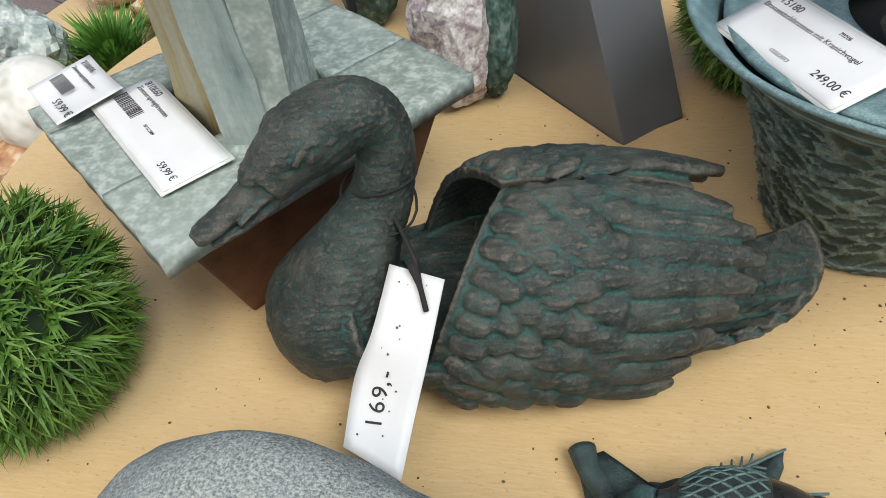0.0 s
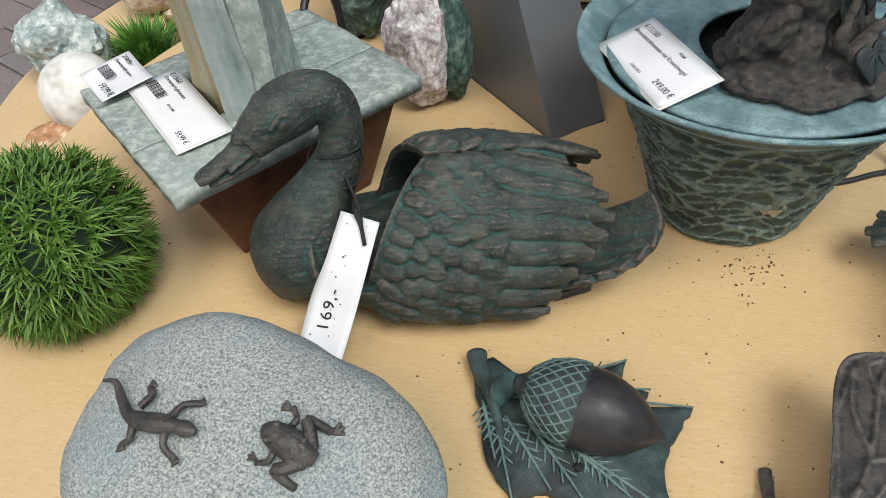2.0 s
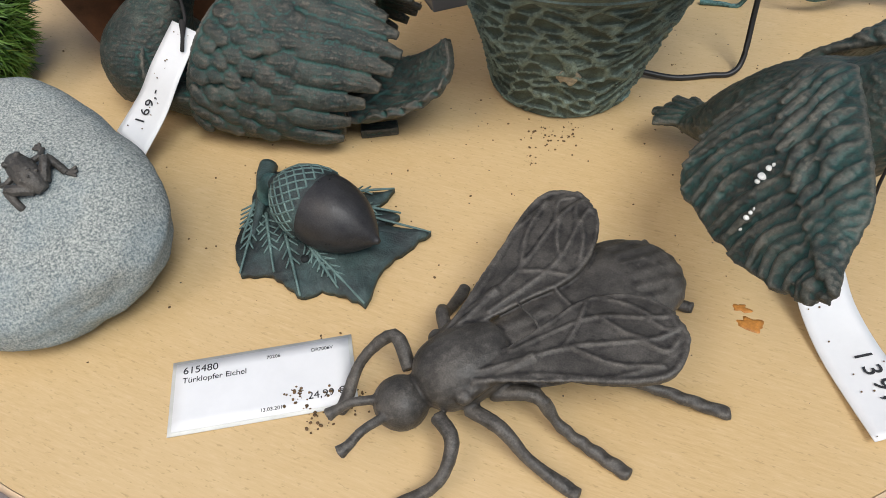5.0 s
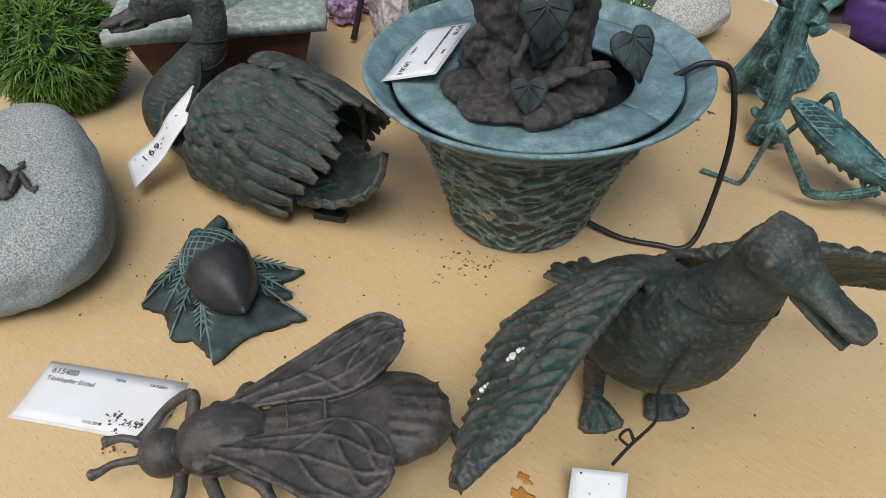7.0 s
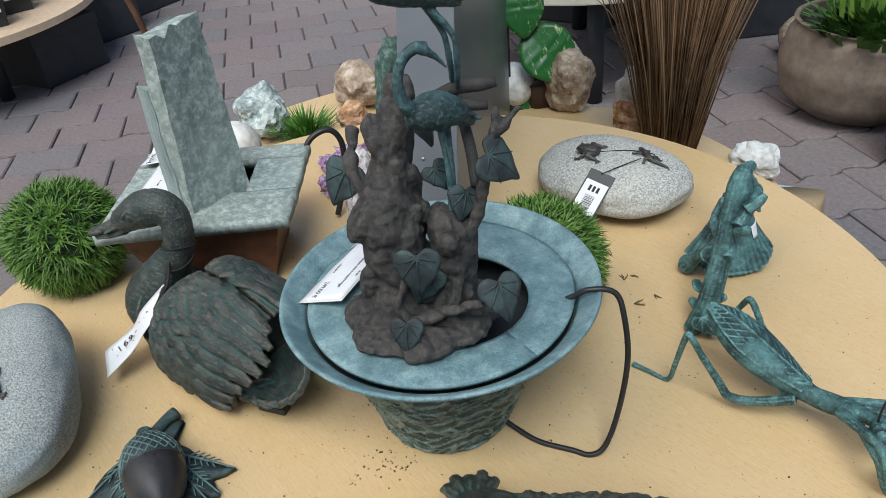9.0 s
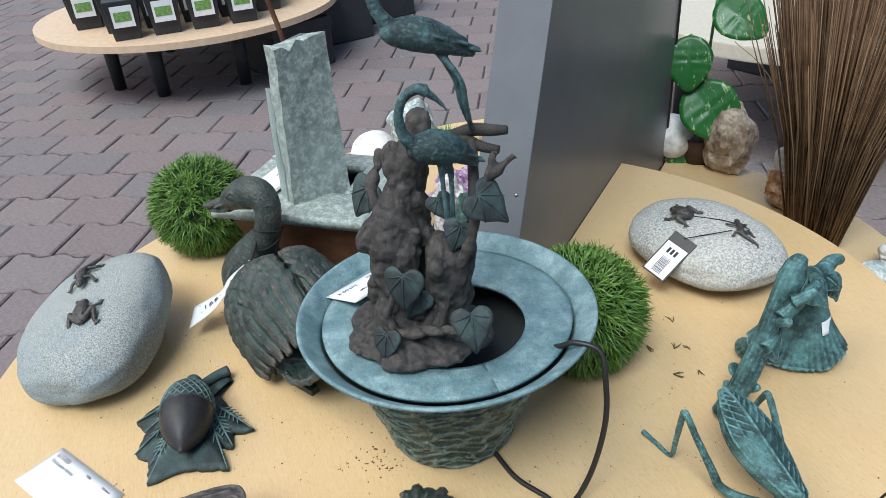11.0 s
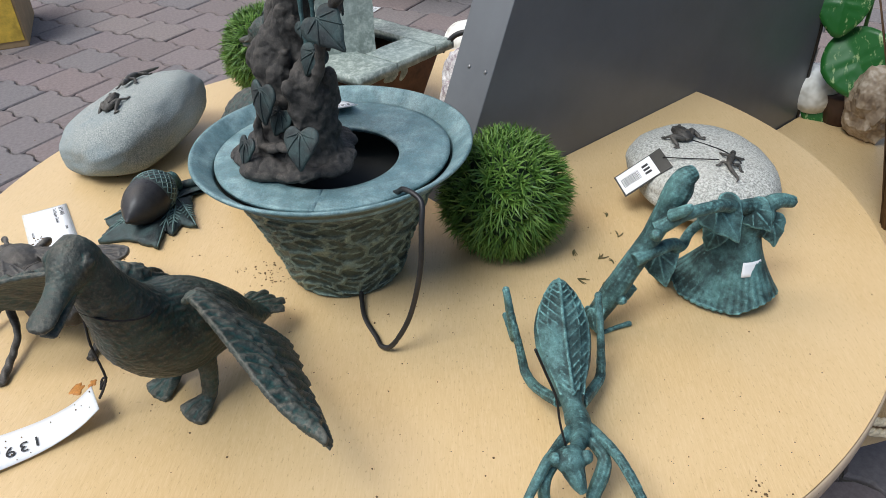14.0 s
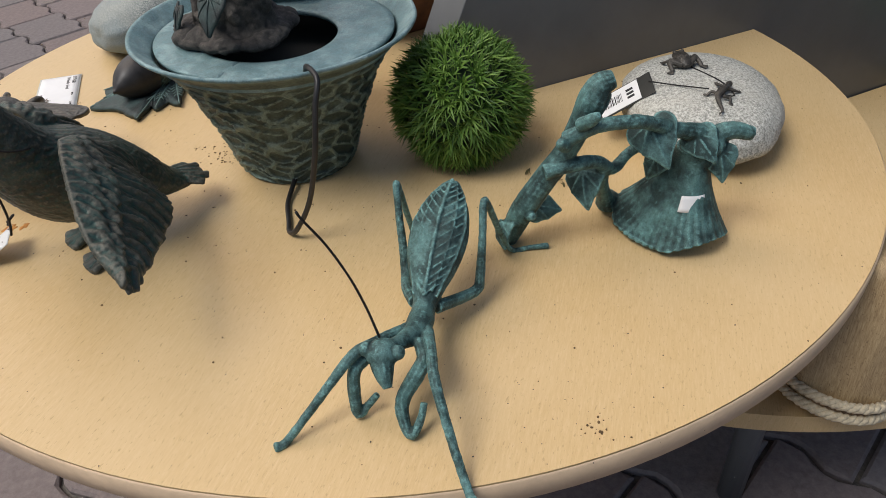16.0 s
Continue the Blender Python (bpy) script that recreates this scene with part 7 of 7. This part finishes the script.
def plinth(x, y, w, d, h, yaw, label="black display plinth box standing on the paving"):
    t = thing("plinth_box", (x, y, 0), label, "box", "black plinth boxes")
    bm = bmesh.new()
    box(bm, (-w / 2, -d / 2, 0), (w / 2, d / 2, h), pose(x, y, 0, 0, 0, yaw))
    soften(bm, 0.008, 2)
    part("box", bm, BLACK, t, smooth=False)
    bm = bmesh.new()
    box(bm, (-w / 2 - 0.006, -d / 2 - 0.006, h - 0.05), (w / 2 + 0.006, d / 2 + 0.006, h + 0.004), pose(x, y, 0, 0, 0, yaw))
    soften(bm, 0.006, 2)
    part("lid", bm, BLACK, t, smooth=False)


plinth(-3.20, 0.30, 0.42, 0.34, 0.24, 22)
plinth(-3.60, 0.62, 0.40, 0.40, 0.36, 12)
plinth(-4.05, 0.40, 0.45, 0.40, 0.46, 30)
plinth(-3.95, 0.95, 0.45, 0.45, 0.52, 20)


def round_pot(name, c, R, h, material, label, soil=True):
    t = thing(name, c, label, "plant pot")
    c = Vector(c)
    prof = [(0.60, 0), (0.92, 0.22), (1.0, 0.55), (0.92, 0.85), (0.84, 0.95), (0.88, 1.0), (0.82, 1.0), (0.80, 0.90)]
    bm = bmesh.new()
    def f(u, v):
        i = v * (len(prof) - 1)
        k = min(int(i), len(prof) - 2)
        r = prof[k][0] + (prof[k + 1][0] - prof[k][0]) * (i - k)
        z = prof[k][1] + (prof[k + 1][1] - prof[k][1]) * (i - k)
        a = 2 * math.pi * u
        q = 1 + 0.012 * noise.noise(Vector((math.cos(a) * 4, math.sin(a) * 4, z * 9)))
        return (c.x + R * r * math.cos(a) * q, c.y + R * r * math.sin(a) * q, c.z + h * z)
    grid(bm, f, 60, 28)
    bmesh.ops.remove_doubles(bm, verts=bm.verts, dist=1e-5)
    part("pot", bm, material, t)
    bm = bmesh.new()
    bmesh.ops.create_cone(bm, cap_ends=True, segments=40, radius1=R * 0.80, radius2=R * 0.80, depth=0.02, matrix=Matrix.Translation(c + Vector((0, 0, h * 0.88))))
    part("soil", bm, plain("dark_soil", (0.03, 0.025, 0.018), 0.95), t)
    return t


round_pot("plant_pot", (-0.33, 2.05, 0), 0.25, 0.30, plain("woven_clay", (0.17, 0.13, 0.095), 0.8, 0, 0.3, 25, 0.6), "large round brown woven pot with green plants")
green_tuft(-0.35, 2.05, 0.27, 70, 0.55, 5, [(0.10, 0.22, 0.03), (0.22, 0.38, 0.06), (0.34, 0.50, 0.12)], "iris_plant", "light green sword-leaved plant growing in the brown pot", 0.7, 0.012, 0.09)
green_tuft(-0.28, 2.02, 0.27, 500, 0.10, 6, [(0.02, 0.06, 0.012), (0.05, 0.12, 0.02), (0.09, 0.18, 0.03)], "ground_cover", "low green plants filling the brown pot", 1.6, 0.014, 0.19)
round_pot("plant_pot", (-0.02, 1.82, 0), 0.11, 0.16, plain("purple_glaze", (0.10, 0.05, 0.20), 0.25, 0, 0.2), "glossy purple plant pot on the paving")
green_tuft(-0.02, 1.82, 0.14, 160, 0.12, 7, GREENS, "pot_plant", "small green plant in the purple pot", 1.2, 0.006, 0.08)
boulder("round_stone", (-0.66, 2.36, 0), (0.10, 0.095, 0.085), 0.3, 0, TAN_ROCK, "round tan stone beside the brown pot", 0.04, 2.0, 12)
plinth(-1.05, 2.62, 0.60, 0.40, 0.26, 55, "dark slatted crate standing on the paving")
plinth(-1.75, 2.35, 0.50, 0.40, 0.30, 15)


def cream_table():
    c = Vector((-1.30, 1.86, 0))
    t = thing("display_table", c, "cream topped round display table on black legs", "table")
    bm = bmesh.new()
    bmesh.ops.create_cone(bm, cap_ends=True, segments=64, radius1=0.60, radius2=0.60, depth=0.05, matrix=Matrix.Translation(c + Vector((0, 0, 0.425))))
    soften(bm, 0.006, 2)
    part("tabletop", bm, plain("cream_board", (0.52, 0.48, 0.38), 0.5, 0, 0.08), t, smooth=False)
    for a in (45, 135, 225, 315):
        bm = bmesh.new()
        x, y = c.x + 0.4 * math.cos(radians(a)), c.y + 0.4 * math.sin(radians(a))
        tube(bm, [(x, y, 0.395, 0.03), (x, y, 0, 0.03)], 12, 1, (0, 1, 0))
        part("leg", bm, BLACK, t)
    # shell and shingle pieces on it
    for k in range(5):
        x, y = c.x + 0.33 + 0.05 * k, c.y - 0.25 + 0.09 * k
        crag("shell_stone", (x, y, 0.45), (0.05, 0.045, 0.028), TAN_ROCK, "ribbed tan stone on the cream table", 50 + k, 0.25, 2.0, 3)


cream_table()


def carton():
    c = Vector((-2.42, -2.12, 0))
    t = thing("cardboard_box", c, "brown cardboard box with a yellow printed side", "box")
    m = pose(c.x, c.y, 0, 0, 0, 24)
    bm = bmesh.new()
    box(bm, (-0.26, -0.20, 0), (0.26, 0.20, 0.36), m)
    soften(bm, 0.004, 2)
    part("carton", bm, plain("cardboard", (0.36, 0.24, 0.12), 0.85, 0, 0.15, 15), t, smooth=False)
    bm = bmesh.new()
    box(bm, (0.261, -0.19, 0.03), (0.2635, 0.19, 0.22), m)
    part("printed_side", bm, plain("yellow_print", (0.62, 0.40, 0.05), 0.6, 0, 0.3, 25), t, "yellow printed panel", smooth=False)
    bm = bmesh.new()
    box(bm, (-0.26, -0.03, 0.3605), (0.26, 0.03, 0.3615), m)
    part("tape", bm, plain("packing_tape", (0.42, 0.30, 0.16), 0.3), t, smooth=False)


carton()


# ---- paving ----
def paving():
    L, W_, ch, gap = 0.252, 0.196, 0.005, 0.0035
    def edge(x):
        q = (x / (L / 2)) % 1.0
        return 0.010 * max(-1, min(1, 3.2 * math.sin(2 * math.pi * q)))
    N = 12
    def ring(inset, z):
        lo = [(-L / 2 + inset + (L - 2 * inset) * k / N, -W_ / 2 + inset) for k in range(N + 1)]
        hi = [(x, W_ / 2 - inset) for x, _ in lo[::-1]]
        return [(x, y + edge(x), z) for x, y in lo + hi]
    verts = ring(gap, -0.03) + ring(gap, -ch) + ring(gap + ch, 0.0)
    n = 2 * (N + 1)
    faces = [tuple(range(2 * n, 3 * n))]
    for s in (0, n):
        for j in range(n):
            faces.append((s + j, s + (j + 1) % n, s + n + (j + 1) % n, s + n + j))
    me = bpy.data.meshes.new("paver")
    me.from_pydata([(x, y, z) for x, y, z in verts], [], faces)
    me.materials.append(PAVER)
    d = Vector((0.4535, 0.891, 0))
    e = Vector((-0.891, 0.4535, 0))
    rot = Matrix.Rotation(math.atan2(d.y, d.x), 4, "Z")
    rnd = random.Random(11)
    spots = []
    for r in range(-34, 46):
        for k in range(-34, 34):
            p = d * (k * L + (L / 2 if r % 2 else 0)) + e * (r * W_)
            if -6.6 < p.x < 2.4 and -3.6 < p.y < 5.0 and not (p.length < 0.25):
                spots.append(p)
    mid = Vector((-1.9, -0.2, 0))
    spots.sort(key=lambda p: (p - mid).length)
    for p in spots[:300]:
        ob = new("paver", me)
        ob.parent = ground
        ob.matrix_basis = Matrix.Translation((p.x, p.y, rnd.uniform(-0.0025, 0.0015))) @ rot @ Matrix.Rotation(rnd.uniform(-0.006, 0.006), 4, "Z")
    vs, fs = [], []
    for p in spots[300:]:
        m = Matrix.Translation((p.x, p.y, rnd.uniform(-0.0025, 0.0015))) @ rot
        o = len(vs)
        vs += [m @ Vector(v) for v in verts]
        fs += [tuple(o + i for i in f) for f in faces]
    far = bpy.data.meshes.new("far_paving")
    far.from_pydata(vs, [], fs)
    far.materials.append(PAVER_FAR)
    ob = new("far_paving", far)
    ob.parent = ground
    tagged(ob, kind="stuff")


def islands(name, cols):
    m, n, l, b = mat(name, 0.9, 0, 0.25)
    g = n.new("ShaderNodeNewGeometry")
    k = len(cols) - 1
    c = ramp(n, l, g.outputs["Random Per Island"], [(i / k, q) for i, q in enumerate(cols)])
    f = noise_tex(n, l, 70, 6, 0.75)
    c = mix(n, l, 0.75, c, ramp(n, l, f, [(0.25, (0.35,) * 3), (0.75, (0.95,) * 3)]), "MULTIPLY")
    l.new(c, b.inputs["Base Color"])
    bump(n, l, b, f, 0.5, 0.003)
    return m


PAVER_FAR = islands("concrete_paver_far", [(0.225, 0.190, 0.182), (0.265, 0.213, 0.202), (0.22, 0.203, 0.203), (0.275, 0.232, 0.217), (0.25, 0.205, 0.205)])
paving()
